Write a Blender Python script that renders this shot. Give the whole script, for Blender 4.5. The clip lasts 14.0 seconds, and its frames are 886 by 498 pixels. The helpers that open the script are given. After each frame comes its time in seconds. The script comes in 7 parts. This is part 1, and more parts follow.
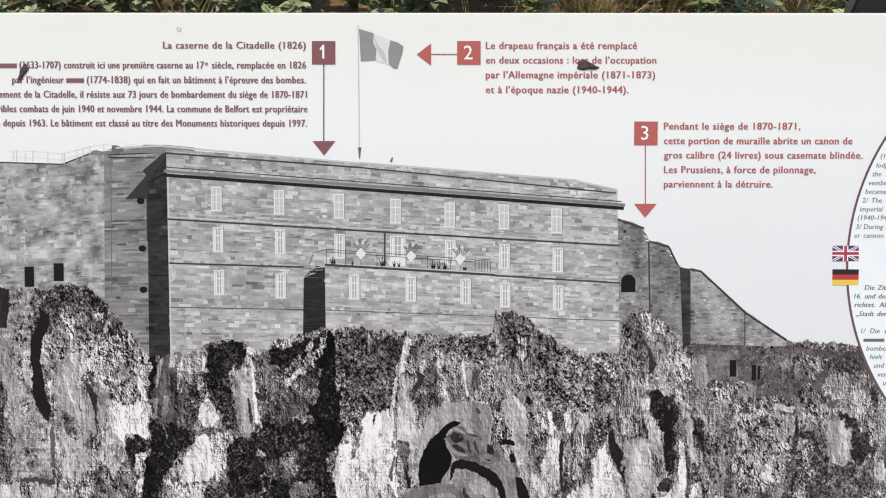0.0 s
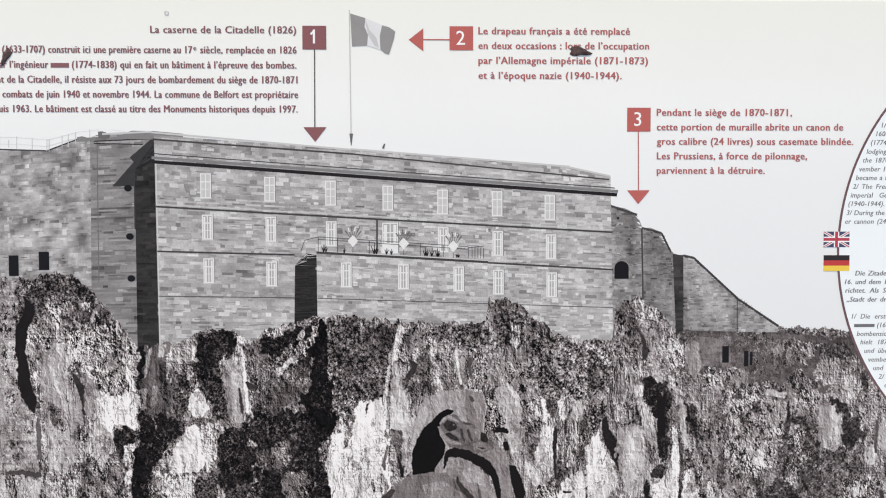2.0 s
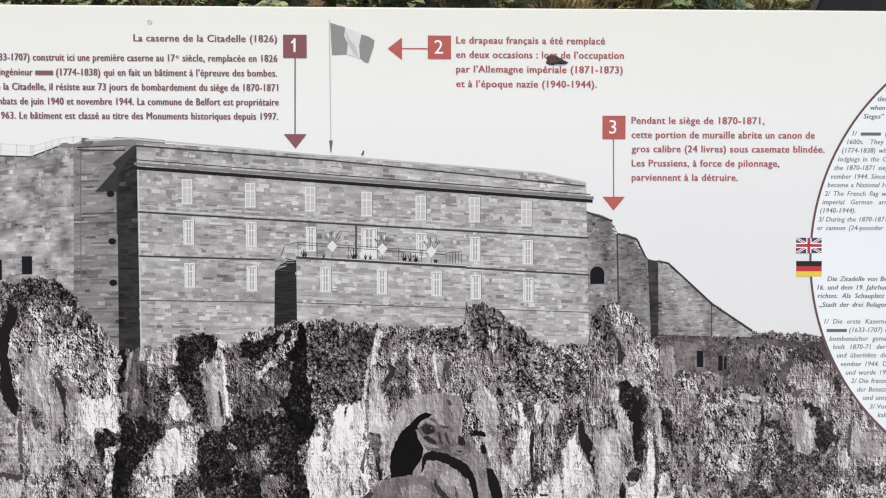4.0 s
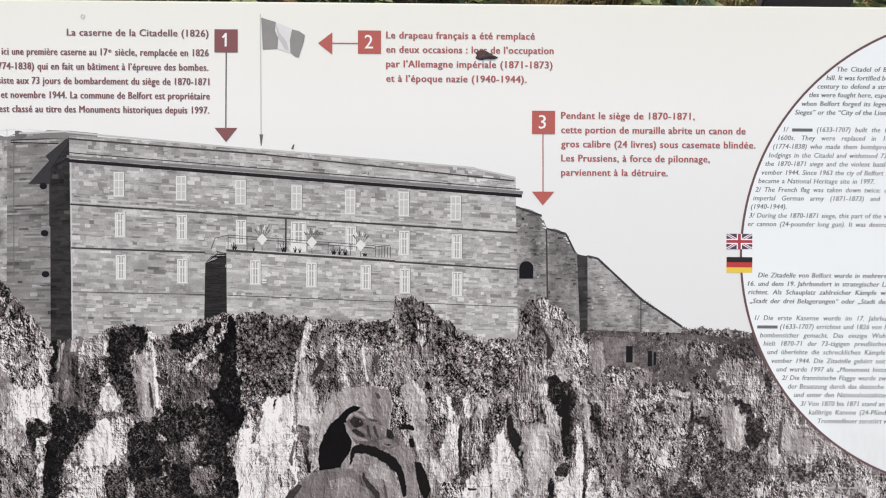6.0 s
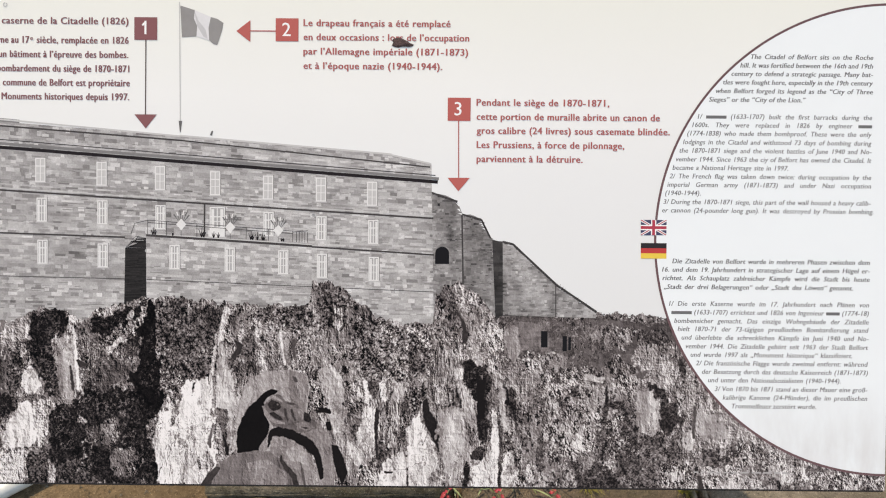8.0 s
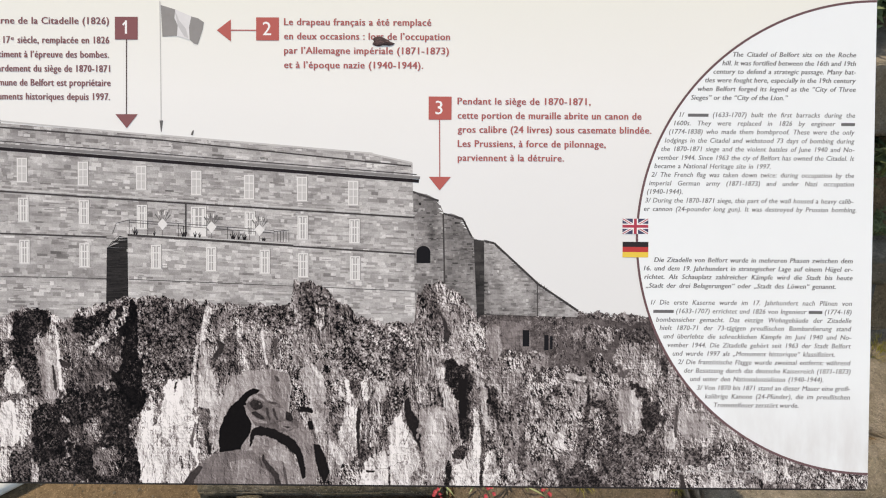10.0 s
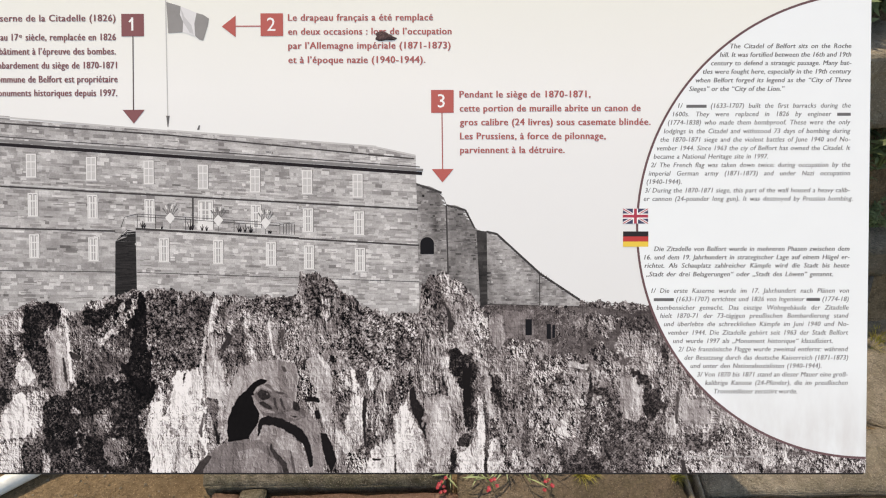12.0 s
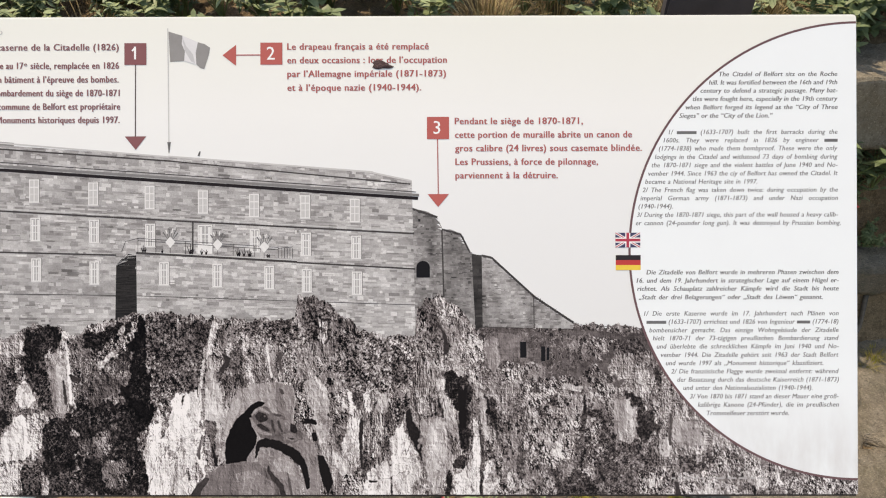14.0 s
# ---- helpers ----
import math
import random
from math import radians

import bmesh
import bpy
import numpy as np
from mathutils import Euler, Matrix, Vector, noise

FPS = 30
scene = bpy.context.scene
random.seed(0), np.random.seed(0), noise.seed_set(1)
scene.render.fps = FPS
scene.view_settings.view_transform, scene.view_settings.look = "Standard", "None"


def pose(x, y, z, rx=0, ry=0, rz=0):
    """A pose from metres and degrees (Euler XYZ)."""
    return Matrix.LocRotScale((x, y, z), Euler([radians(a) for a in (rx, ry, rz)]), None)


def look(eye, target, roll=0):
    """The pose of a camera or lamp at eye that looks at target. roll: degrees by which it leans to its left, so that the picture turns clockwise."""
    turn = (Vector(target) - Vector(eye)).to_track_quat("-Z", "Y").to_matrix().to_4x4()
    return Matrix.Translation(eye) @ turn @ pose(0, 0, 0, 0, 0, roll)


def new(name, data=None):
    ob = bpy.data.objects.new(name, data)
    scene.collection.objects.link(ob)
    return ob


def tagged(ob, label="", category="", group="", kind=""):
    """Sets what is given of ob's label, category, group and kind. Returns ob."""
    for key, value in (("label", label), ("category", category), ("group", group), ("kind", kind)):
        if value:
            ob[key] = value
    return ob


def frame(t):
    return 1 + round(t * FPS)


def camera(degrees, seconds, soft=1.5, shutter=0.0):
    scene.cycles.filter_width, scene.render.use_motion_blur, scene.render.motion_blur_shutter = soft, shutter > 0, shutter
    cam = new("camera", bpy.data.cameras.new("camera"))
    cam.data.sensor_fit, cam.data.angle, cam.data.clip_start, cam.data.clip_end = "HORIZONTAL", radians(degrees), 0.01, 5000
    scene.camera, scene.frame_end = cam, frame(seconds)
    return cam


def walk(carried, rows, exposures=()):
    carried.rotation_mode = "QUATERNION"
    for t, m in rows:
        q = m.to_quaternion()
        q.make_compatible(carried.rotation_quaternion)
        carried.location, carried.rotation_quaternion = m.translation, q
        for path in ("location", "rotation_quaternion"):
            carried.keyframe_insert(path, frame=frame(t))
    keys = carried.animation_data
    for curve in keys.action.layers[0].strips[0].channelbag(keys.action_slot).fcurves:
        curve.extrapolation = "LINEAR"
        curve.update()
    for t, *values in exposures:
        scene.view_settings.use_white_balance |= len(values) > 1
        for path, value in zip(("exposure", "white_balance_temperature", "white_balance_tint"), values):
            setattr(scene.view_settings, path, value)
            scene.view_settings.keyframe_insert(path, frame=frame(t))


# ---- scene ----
# the panel's own frame: u to the right, depth behind the face, v up the face
TILT, RISE, LEFT = 45.0, 0.75, -0.70
PANEL = pose(LEFT, 0, RISE, -TILT, 0, 0)
cam = camera(66.0, 14.0, soft=1.1)
# seconds, eye in the panel's frame, pitch, roll, yaw
ROWS = [
    (0, 0.6386, -0.8092, 0.3492, -1.588, 0.092, 0.216),
    (0.5, 0.6340, -0.8071, 0.3436, -1.466, -0.092, -0.144),
    (1, 0.6321, -0.8056, 0.3438, -1.685, -0.145, -0.530),
    (1.5, 0.6309, -0.8001, 0.3381, -1.506, -0.154, -0.800),
    (2, 0.6301, -0.8034, 0.3376, -1.853, -0.057, -0.990),
    (2.5, 0.6337, -0.8068, 0.3349, -1.743, -0.045, -1.079),
    (5, 0.6912, -0.8212, 0.3325, -0.959, 0.219, -1.052),
    (5.5, 0.7203, -0.8216, 0.3272, -1.037, 0.305, -0.820),
    (6, 0.7497, -0.8199, 0.3240, -0.912, 0.377, -0.379),
    (6.5, 0.7859, -0.8149, 0.3243, -1.034, 0.441, -0.195),
    (7, 0.8200, -0.8187, 0.3188, -1.025, 0.442, -0.094),
    (7.5, 0.8401, -0.8248, 0.3162, -1.127, 0.486, 0.008),
    (8, 0.8576, -0.8293, 0.3069, -0.884, 0.504, 0.071),
    (8.5, 0.8722, -0.8323, 0.3061, -0.856, 0.525, 0.109),
    (11, 0.8846, -0.8261, 0.3126, -1.354, 0.168, 0.339),
    (11.5, 0.8823, -0.8331, 0.3072, -1.286, -0.005, 0.194),
    (12, 0.8791, -0.8418, 0.3011, -1.285, -0.091, 0.270),
    (12.5, 0.8751, -0.8487, 0.2967, -0.918, -0.134, 0.201),
    (13, 0.8764, -0.8529, 0.3029, -0.670, -0.108, 0.159),
    (13.5, 0.8804, -0.8533, 0.3044, -0.119, -0.124, 0.200),
    (14, 0.8836, -0.8556, 0.3095, 0.150, -0.139, 0.202),
]


def carried_pose(x, y, z, pitch, roll, yaw):
    p, w = radians(pitch), radians(yaw)
    eye = Vector((x, y, z))
    return PANEL @ look(eye, eye + Vector((-math.sin(w) * math.cos(p), math.cos(w) * math.cos(p), math.sin(p))), roll)


walk(cam, [(t, carried_pose(*row)) for t, *row in ROWS], exposures=[(0.0, 0.68, 7950, 10), (5.0, 0.64, 8050, 11), (8.5, 0.64, 8400, 12), (14.0, 0.65, 8500, 12.5)])

# ---- light ----
SUN_UP, SUN_ROUND = radians(64), radians(-38)   # height, and turn from +y towards +x
world = bpy.data.worlds.new("sky")
scene.world = world
world.use_nodes = True
wn = world.node_tree.nodes
sky = wn.new("ShaderNodeTexSky")
sky.sky_type, sky.sun_disc = "NISHITA", False
sky.sun_elevation, sky.sun_rotation = SUN_UP, SUN_ROUND
world.node_tree.links.new(sky.outputs[0], wn["Background"].inputs[0])
wn["Background"].inputs[1].default_value = 0.165
sun_data = bpy.data.lights.new("sun", "SUN")
sun_data.energy, sun_data.angle, sun_data.color = 2.6, radians(0.6), (1.0, 0.95, 0.87)
sun = new("sun", sun_data)
toward_sun = Vector((math.sin(SUN_ROUND) * math.cos(SUN_UP), math.cos(SUN_ROUND) * math.cos(SUN_UP), math.sin(SUN_UP)))
sun.matrix_world = look(toward_sun * 20, (0, 0, 0))


# ---- materials ----
class Mat:
    """A small node-tree writer."""

    def __init__(self, name, rough=0.5, spec=0.5):
        self.m = bpy.data.materials.new(name)
        self.m.use_nodes = True
        self.n, self.l = self.m.node_tree.nodes, self.m.node_tree.links
        self.b = self.n["Principled BSDF"]
        self.b.inputs["Roughness"].default_value = rough
        self.b.inputs["Specular IOR Level"].default_value = spec

    def put(self, socket, value):
        if isinstance(value, bpy.types.NodeSocket):
            self.l.new(value, socket)
        elif value is not None:
            socket.default_value = value

    def node(self, kind, **inputs):
        made = self.n.new(kind)
        for key, value in inputs.items():
            self.put(made.inputs[key.replace("_", " ")], value)
        return made

    def coords(self, sx=1, sy=1, sz=1, which="Object"):
        tc = self.n.new("ShaderNodeTexCoord")
        mp = self.n.new("ShaderNodeMapping")
        mp.inputs["Scale"].default_value = (sx, sy, sz)
        self.l.new(tc.outputs[which], mp.inputs["Vector"])
        return mp.outputs[0]

    def noise(self, scale, detail=4.0, rough=0.6, at=None, warp=0.0):
        made = self.node("ShaderNodeTexNoise", Vector=at if at else self.coords(), Scale=scale, Detail=detail, Roughness=rough, Distortion=warp)
        return made.outputs["Fac"]

    def voronoi(self, scale, at=None, feature="F1", out="Distance", rand=1.0):
        made = self.n.new("ShaderNodeTexVoronoi")
        made.feature = feature
        self.put(made.inputs["Vector"], at if at else self.coords())
        made.inputs["Scale"].default_value = scale
        made.inputs["Randomness"].default_value = rand
        return made.outputs[out]

    def math(self, op, a, b=0.0, clamp=False):
        made = self.n.new("ShaderNodeMath")
        made.operation, made.use_clamp = op, clamp
        self.put(made.inputs[0], a)
        self.put(made.inputs[1], b)
        return made.outputs[0]

    def ramp(self, fac, *stops):
        made = self.n.new("ShaderNodeValToRGB")
        e = made.color_ramp.elements
        while len(e) < len(stops):
            e.new(0.5)
        for k, (at, c) in zip(e, stops):
            k.position, k.color = at, (*c, 1) if isinstance(c, tuple) else (c, c, c, 1)
        self.l.new(fac, made.inputs[0])
        return made.outputs[0]

    def mix(self, fac, a, b, how="MIX"):
        made = self.n.new("ShaderNodeMix")
        made.data_type, made.blend_type = "RGBA", how
        for socket, value in zip((made.inputs[0], made.inputs[6], made.inputs[7]), (fac, a, b)):
            if isinstance(value, tuple) and len(value) == 3:
                value = (*value, 1)
            self.put(socket, value)
        return made.outputs[2]

    def colour(self, value):
        if isinstance(value, tuple) and len(value) == 3:
            value = (*value, 1)
        self.put(self.b.inputs["Base Color"], value)
        return self

    def bump(self, height, strength=0.4, distance=0.01):
        made = self.node("ShaderNodeBump", Height=height)
        made.inputs["Strength"].default_value, made.inputs["Distance"].default_value = strength, distance
        self.l.new(made.outputs[0], self.b.inputs["Normal"])
        return self

    def attribute(self, name):
        made = self.n.new("ShaderNodeAttribute")
        made.attribute_name = name
        return made.outputs["Fac"]

    def random(self):
        return self.n.new("ShaderNodeObjectInfo").outputs["Random"]


def ink(name, colour, spread=0.06, grain=900):
    """Printed colour under a satin laminate, a little uneven."""
    m = Mat(name, rough=0.34, spec=0.13)
    low = tuple(c * (1 - spread) for c in colour)
    m.colour(m.mix(m.noise(grain, 3), low, colour))
    return m.m


def plain(name, colour, rough=0.6, spread=0.25, scale=60, bump=0.0, metal=0.0):
    m = Mat(name, rough)
    low, high = tuple(c * (1 - spread) for c in colour), tuple(min(1, c * (1 + spread)) for c in colour)
    f = m.noise(scale, 6, 0.65)
    m.colour(m.ramp(f, (0.3, low), (0.7, high)))
    m.b.inputs["Metallic"].default_value = metal
    if bump:
        m.bump(f, bump, 0.01)
    return m.m


def mat_panel_face():
    """White laminate, printed cream along the top and cooler towards the photograph's sky, faintly soiled."""
    m = Mat("white_laminate", 0.36, 0.13)
    up = m.node("ShaderNodeSeparateXYZ", Vector=m.coords()).outputs[2]
    c = m.ramp(up, (0.22, (0.70, 0.715, 0.725)), (0.38, (0.735, 0.75, 0.755)), (0.48, (0.775, 0.785, 0.775)), (0.60, (0.755, 0.765, 0.715)))
    cloud = m.noise(3.0, 5, 0.6)
    c = m.mix(m.ramp(cloud, (0.35, 0.0), (0.75, 0.10)), c, (0.62, 0.63, 0.60))
    fine = m.noise(420, 3, 0.6)
    m.colour(m.mix(m.math("MULTIPLY", fine, 0.08), c, (0.6, 0.6, 0.57)))
    return m.m


def mat_print(name, warm):
    """Printed black and white: the tone comes with the mesh, the print's grain from here."""
    m = Mat(name, 0.40, 0.06)
    grain = m.noise(900, 3, 0.7)
    mottle = m.noise(320, 4, 0.7)
    value = m.math("MULTIPLY", m.attribute("tone"), m.math("ADD", m.math("MULTIPLY", grain, 0.6), 0.70))
    value = m.math("MULTIPLY", value, m.math("ADD", m.math("MULTIPLY", mottle, 0.34), 0.83))
    stops = [(at, (grey * (1 + 0.16 * k * warm), grey * (1 - 0.02 * k * warm), grey * (1 - 0.02 * k * warm))) for at, grey, k in ((0.0, 0.0012, 1), (0.09, 0.013, 1), (0.18, 0.050, 1), (0.42, 0.200, 0.7), (0.62, 0.382, 0.35), (0.76, 0.545, 0.2), (1.0, 0.775, 0.15))]
    m.colour(m.ramp(value, *stops))
    return m.m


def mat_circle():
    """White print over the photograph, which shows through faintly along the foot."""
    m = Mat("printed_white", 0.34, 0.13)
    up = m.node("ShaderNodeSeparateXYZ", Vector=m.coords()).outputs[2]
    ghost = m.math("MULTIPLY", m.ramp(up, (0.05, 1.0), (0.135, 0.0)), m.ramp(m.noise(26, 4, 0.6, m.coords(1, 1, 0.35)), (0.35, 0.0), (0.62, 0.55)))
    c = m.mix(m.noise(14, 3), (0.745, 0.785, 0.805), (0.78, 0.825, 0.845))
    m.colour(m.mix(ghost, c, (0.56, 0.55, 0.55)))
    return m.m


M = {
    "face": mat_panel_face(),
    "edge": plain("white_plate_edge", (0.80, 0.80, 0.77), 0.35, 0.05, 40),
    "circle": mat_circle(),
    "plum": ink("plum_ink", (0.235, 0.108, 0.116), 0.1),
    "plum_box": ink("plum_box_ink", (0.24, 0.10, 0.105), 0.08),
    "red": ink("red_ink", (0.47, 0.122, 0.108), 0.08),
    "rust": ink("brick_red_ink", (0.41, 0.125, 0.12), 0.08),
    "grey_ink": ink("grey_ink", (0.150, 0.150, 0.155), 0.1),
    "ring": ink("ring_ink", (0.15, 0.085, 0.092), 0.08),
    "white": ink("white_ink", (0.82, 0.82, 0.82), 0.03),
    "line": ink("dark_line_ink", (0.10, 0.075, 0.075), 0.1),
    "black": ink("black_ink", (0.012, 0.011, 0.012), 0.3),
    "shade": ink("print_shadow_ink", (0.024, 0.019, 0.020), 0.5, 160),
    "dim": ink("print_half_shadow_ink", (0.048, 0.045, 0.047), 0.4, 200),
    "seam": ink("print_seam_ink", (0.075, 0.068, 0.068), 0.5, 160),
    "faint": ink("faint_rail_ink", (0.66, 0.66, 0.655), 0.1),
    "pane": ink("pane_ink", (0.44, 0.435, 0.435), 0.4, 260),
    "frame_dim": ink("curtain_ink", (0.55, 0.54, 0.54), 0.25, 260),
    "shield": ink("shield_ink", (0.78, 0.775, 0.77), 0.25, 240),
    "frame": ink("frame_ink", (0.72, 0.715, 0.71), 0.12, 300),
    "grey": ink("mid_grey_ink", (0.24, 0.235, 0.235), 0.35, 250),
    "pale": ink("pale_grey_ink", (0.56, 0.555, 0.55), 0.2, 300),
    "flag_grey": ink("flag_grey_ink", (0.16, 0.155, 0.155), 0.35, 180),
    "flag_white": ink("flag_white_ink", (0.72, 0.72, 0.73), 0.2, 120),
    "uk_blue": ink("flag_blue_ink", (0.065, 0.065, 0.125)),
    "uk_red": ink("flag_red_ink", (0.44, 0.055, 0.085)),
    "de_black": ink("flag_black_ink", (0.030, 0.026, 0.028)),
    "de_red": ink("german_red_ink", (0.50, 0.055, 0.055)),
    "de_gold": ink("gold_ink", (0.78, 0.55, 0.09)),
    "cliff": mat_print("printed_cliff", 1.05),
    "masonry": mat_print("printed_masonry", 0.35),
    "wrap": plain("black_edge", (0.012, 0.011, 0.012), 0.95, 0.2, 60),
    "dropping": plain("dried_dropping", (0.075, 0.045, 0.045), 0.95, 0.6, 300, 0.5),
    "flag_grey2": ink("flag_cloth_ink", (0.30, 0.292, 0.288), 0.25, 90),
    "flag_fold": ink("flag_fold_ink", (0.55, 0.55, 0.56), 0.2, 160),
    "credit": ink("credit_ink", (0.42, 0.41, 0.41), 0.2),
    "steel": plain("dark_grey_paint", (0.062, 0.056, 0.060), 0.55, 0.12, 30, 0.1),
}


# ---- building helpers ----
def mesh_of(name, bm, *mats, smooth=False):
    me = bpy.data.meshes.new(name)
    bm.to_mesh(me)
    bm.free()
    for mat in mats:
        me.materials.append(mat)
    if smooth:
        for p in me.polygons:
            p.use_smooth = True
    return me


def part(name, bm, material, parent, label="", smooth=False):
    ob = new(name, mesh_of(name, bm, material, smooth=smooth))
    ob.parent = parent
    if label:
        tagged(ob, label)
    return ob


def thing(name, m, label, category, group="", kind=""):
    ob = new(name)
    ob.empty_display_size = 0.05
    ob.matrix_basis = m
    return tagged(ob, label, category, group, kind)


def lerp(a, b, k):
    return a + (b - a) * k


SKIN = 0.00003


def flat(points, layer, bm=None):
    """A printed shape on the panel's face; a higher layer lies over a lower one."""
    bm = bm or bmesh.new()
    f = bm.faces.new([bm.verts.new((u, -SKIN * layer, v)) for u, v in points])
    f.normal_update()
    if f.normal.y > 0:
        f.normal_flip()
    return bm


def box2(u0, v0, u1, v1, layer, bm=None):
    return flat([(u0, v0), (u1, v0), (u1, v1), (u0, v1)], layer, bm)


def stripe(a, b, width, layer, bm=None):
    (x0, y0), (x1, y1) = a, b
    d = math.hypot(x1 - x0, y1 - y0)
    nx, ny = -(y1 - y0) / d * width / 2, (x1 - x0) / d * width / 2
    return flat([(x0 - nx, y0 - ny), (x1 - nx, y1 - ny), (x1 + nx, y1 + ny), (x0 + nx, y0 + ny)], layer, bm)


def solid_box(x0, y0, z0, x1, y1, z1, bevel=0.0, segments=2):
    bm = bmesh.new()
    bmesh.ops.create_cube(bm, size=1)
    for v in bm.verts:
        v.co = Vector(((x0 + x1) / 2 + v.co.x * (x1 - x0), (y0 + y1) / 2 + v.co.y * (y1 - y0), (z0 + z1) / 2 + v.co.z * (z1 - z0)))
    if bevel:
        bmesh.ops.bevel(bm, geom=bm.edges[:], offset=bevel, segments=segments, affect="EDGES")
    return bm


# ---- information panel ----
U0, U1, V0, V1 = -0.55, 1.4, 0.0025, 0.605
panel = thing("information_panel", PANEL, "tilted white information panel with a printed fortress photograph", "information panel")
# the plate: rounded corners, rounded edge
bm = bmesh.new()
r, thick = 0.0045, 0.012
ring = []
for cx, cy, a0 in ((U1 - r, V0 + r, -90), (U1 - r, V1 - r, 0), (U0 + r, V1 - r, 90), (U0 + r, V0 + r, 180)):
    ring += [(cx + r * math.cos(radians(a0 + 15 * k)), cy + r * math.sin(radians(a0 + 15 * k))) for k in range(7)]
bottom = bm.faces.new([bm.verts.new((u, thick, v)) for u, v in ring])
up = bmesh.ops.extrude_face_region(bm, geom=[bottom])
bmesh.ops.translate(bm, vec=(0, -thick, 0), verts=[g for g in up["geom"] if isinstance(g, bmesh.types.BMVert)])
bmesh.ops.recalc_face_normals(bm, faces=bm.faces[:])
bmesh.ops.bevel(bm, geom=[e for e in bm.edges if e.calc_length() and all(abs(v.co.y) < 1e-6 for v in e.verts)], offset=0.002, segments=3, affect="EDGES")
plate = part("plate", bm, M["face"], panel, "white laminated plate with rounded edges", smooth=False)
# two flat posts stand behind the plate, with an arm each to its back
for x in (-1.15, 0.575):
    bm = solid_box(-0.065, -0.012, 0, 0.065, 0.012, 1.26, 0.004)
    post = part("post", bm, M["steel"], panel, "dark grey painted flat steel post")
    post.matrix_local = PANEL.inverted() @ pose(x, 0.59, 0)
    arm = part("arm", solid_box(-0.02, 0.19, -0.02, 0.02, 0.583, 0.02, 0.003), M["steel"], panel, "steel arm")
    arm.matrix_local = PANEL.inverted() @ pose(x, 0, 0.92)

wrap = part("edge_wrap", solid_box(U0 + 0.006, -0.0004, V0 - 0.0005, U1 - 0.004, 0.0125, V0 + 0.0015, 0.0), M["wrap"], panel, "dark lower edge of the print folded over")

# -- photograph: cliff with its growth --
photo = part("photograph", box2(U0 + 0.004, V0 + 0.0014, U1 - 0.002, 0.45, 1), M["face"], panel, "black and white photograph of a fortress on a cliff")
PATCHES = []


def patch(kind, tone, *corners):
    """A ragged printed area: its kind of surface, its tone, and its corners."""
    PATCHES.append((list(corners), tone, kind))


# left buttress and rock
patch("wall", 0.56, (0.0918, 0.2811), (0.1250, 0.2743), (0.1485, 0.2810), (0.1526, 0.2441), (0.1473, 0.2105), (0.1444, 0.1566), (0.1508, 0.1363), (0.1625, 0.1160), (0.1661, 0.0889), (0.1647, 0.0481), (0.1277, 0.0469), (0.0874, 0.0483))
patch("rock", 0.6, (0.0906, 0.2173), (0.1187, 0.2173), (0.1284, 0.1633), (0.1315, 0.1093), (0.1277, 0.0482), (0.0874, 0.0483))
patch("wall", 0.6, (0.1343, 0.1147), (0.1652, 0.1146), (0.1661, 0.0889), (0.1628, 0.0509), (0.1305, 0.0509))
patch("rock", 0.68, (0.0873, 0.0449), (0.1680, 0.0434), (0.1707, 0.0005), (0.0865, 0.0007))
patch("rough", 0.5, (0.1277, 0.0448), (0.1479, 0.0448), (0.1443, 0.0312), (0.1308, 0.0312))
patch("flat", 0.14, (0.0918, 0.2811), (0.1171, 0.2777), (0.1176, 0.2307), (0.0908, 0.2308))
patch("rough", 0.27, (0.0894, 0.1567), (0.1111, 0.1688), (0.1175, 0.1499), (0.1116, 0.1229), (0.1180, 0.1025), (0.1176, 0.0822), (0.1143, 0.0483), (0.0874, 0.0483))
patch("flat", 0.22, (0.1278, 0.0503), (0.1668, 0.0508), (0.1698, 0.0671), (0.1722, 0.0508), (0.1694, 0.0440), (0.1277, 0.0462))
patch("rough", 0.46, (0.1584, 0.2709), (0.2351, 0.2674), (0.2681, 0.2304), (0.2711, 0.2048), (0.2858, 0.2001), (0.2819, 0.0002), (0.1687, 0.0005), (0.1652, 0.1160), (0.1503, 0.1903))
patch("bush", 0.27, (0.1481, 0.2541), (0.1531, 0.2742), (0.1753, 0.2856), (0.2053, 0.2808), (0.2305, 0.2708), (0.2383, 0.2540), (0.2249, 0.2493), (0.1982, 0.2540), (0.1781, 0.2507), (0.1644, 0.2340), (0.1575, 0.2172), (0.1496, 0.2273))
patch("scree", 0.52, (0.1981, 0.2507), (0.2350, 0.2540), (0.2447, 0.2372), (0.2660, 0.2237), (0.2698, 0.2069), (0.2608, 0.1900), (0.2707, 0.1765), (0.2738, 0.1563), (0.2621, 0.1347), (0.2435, 0.1496), (0.2103, 0.1733), (0.1976, 0.2137))
patch("scree", 0.8, (0.1813, 0.2440), (0.1948, 0.2494), (0.1992, 0.2339), (0.1936, 0.2171), (0.1830, 0.2239))
patch("scree", 0.62, (0.2182, 0.2493), (0.2369, 0.2533), (0.2394, 0.2399), (0.2213, 0.2359))
patch("scree", 0.5, (0.1561, 0.2172), (0.1942, 0.2104), (0.1905, 0.1902), (0.1836, 0.1767), (0.1599, 0.1633), (0.1570, 0.1903))
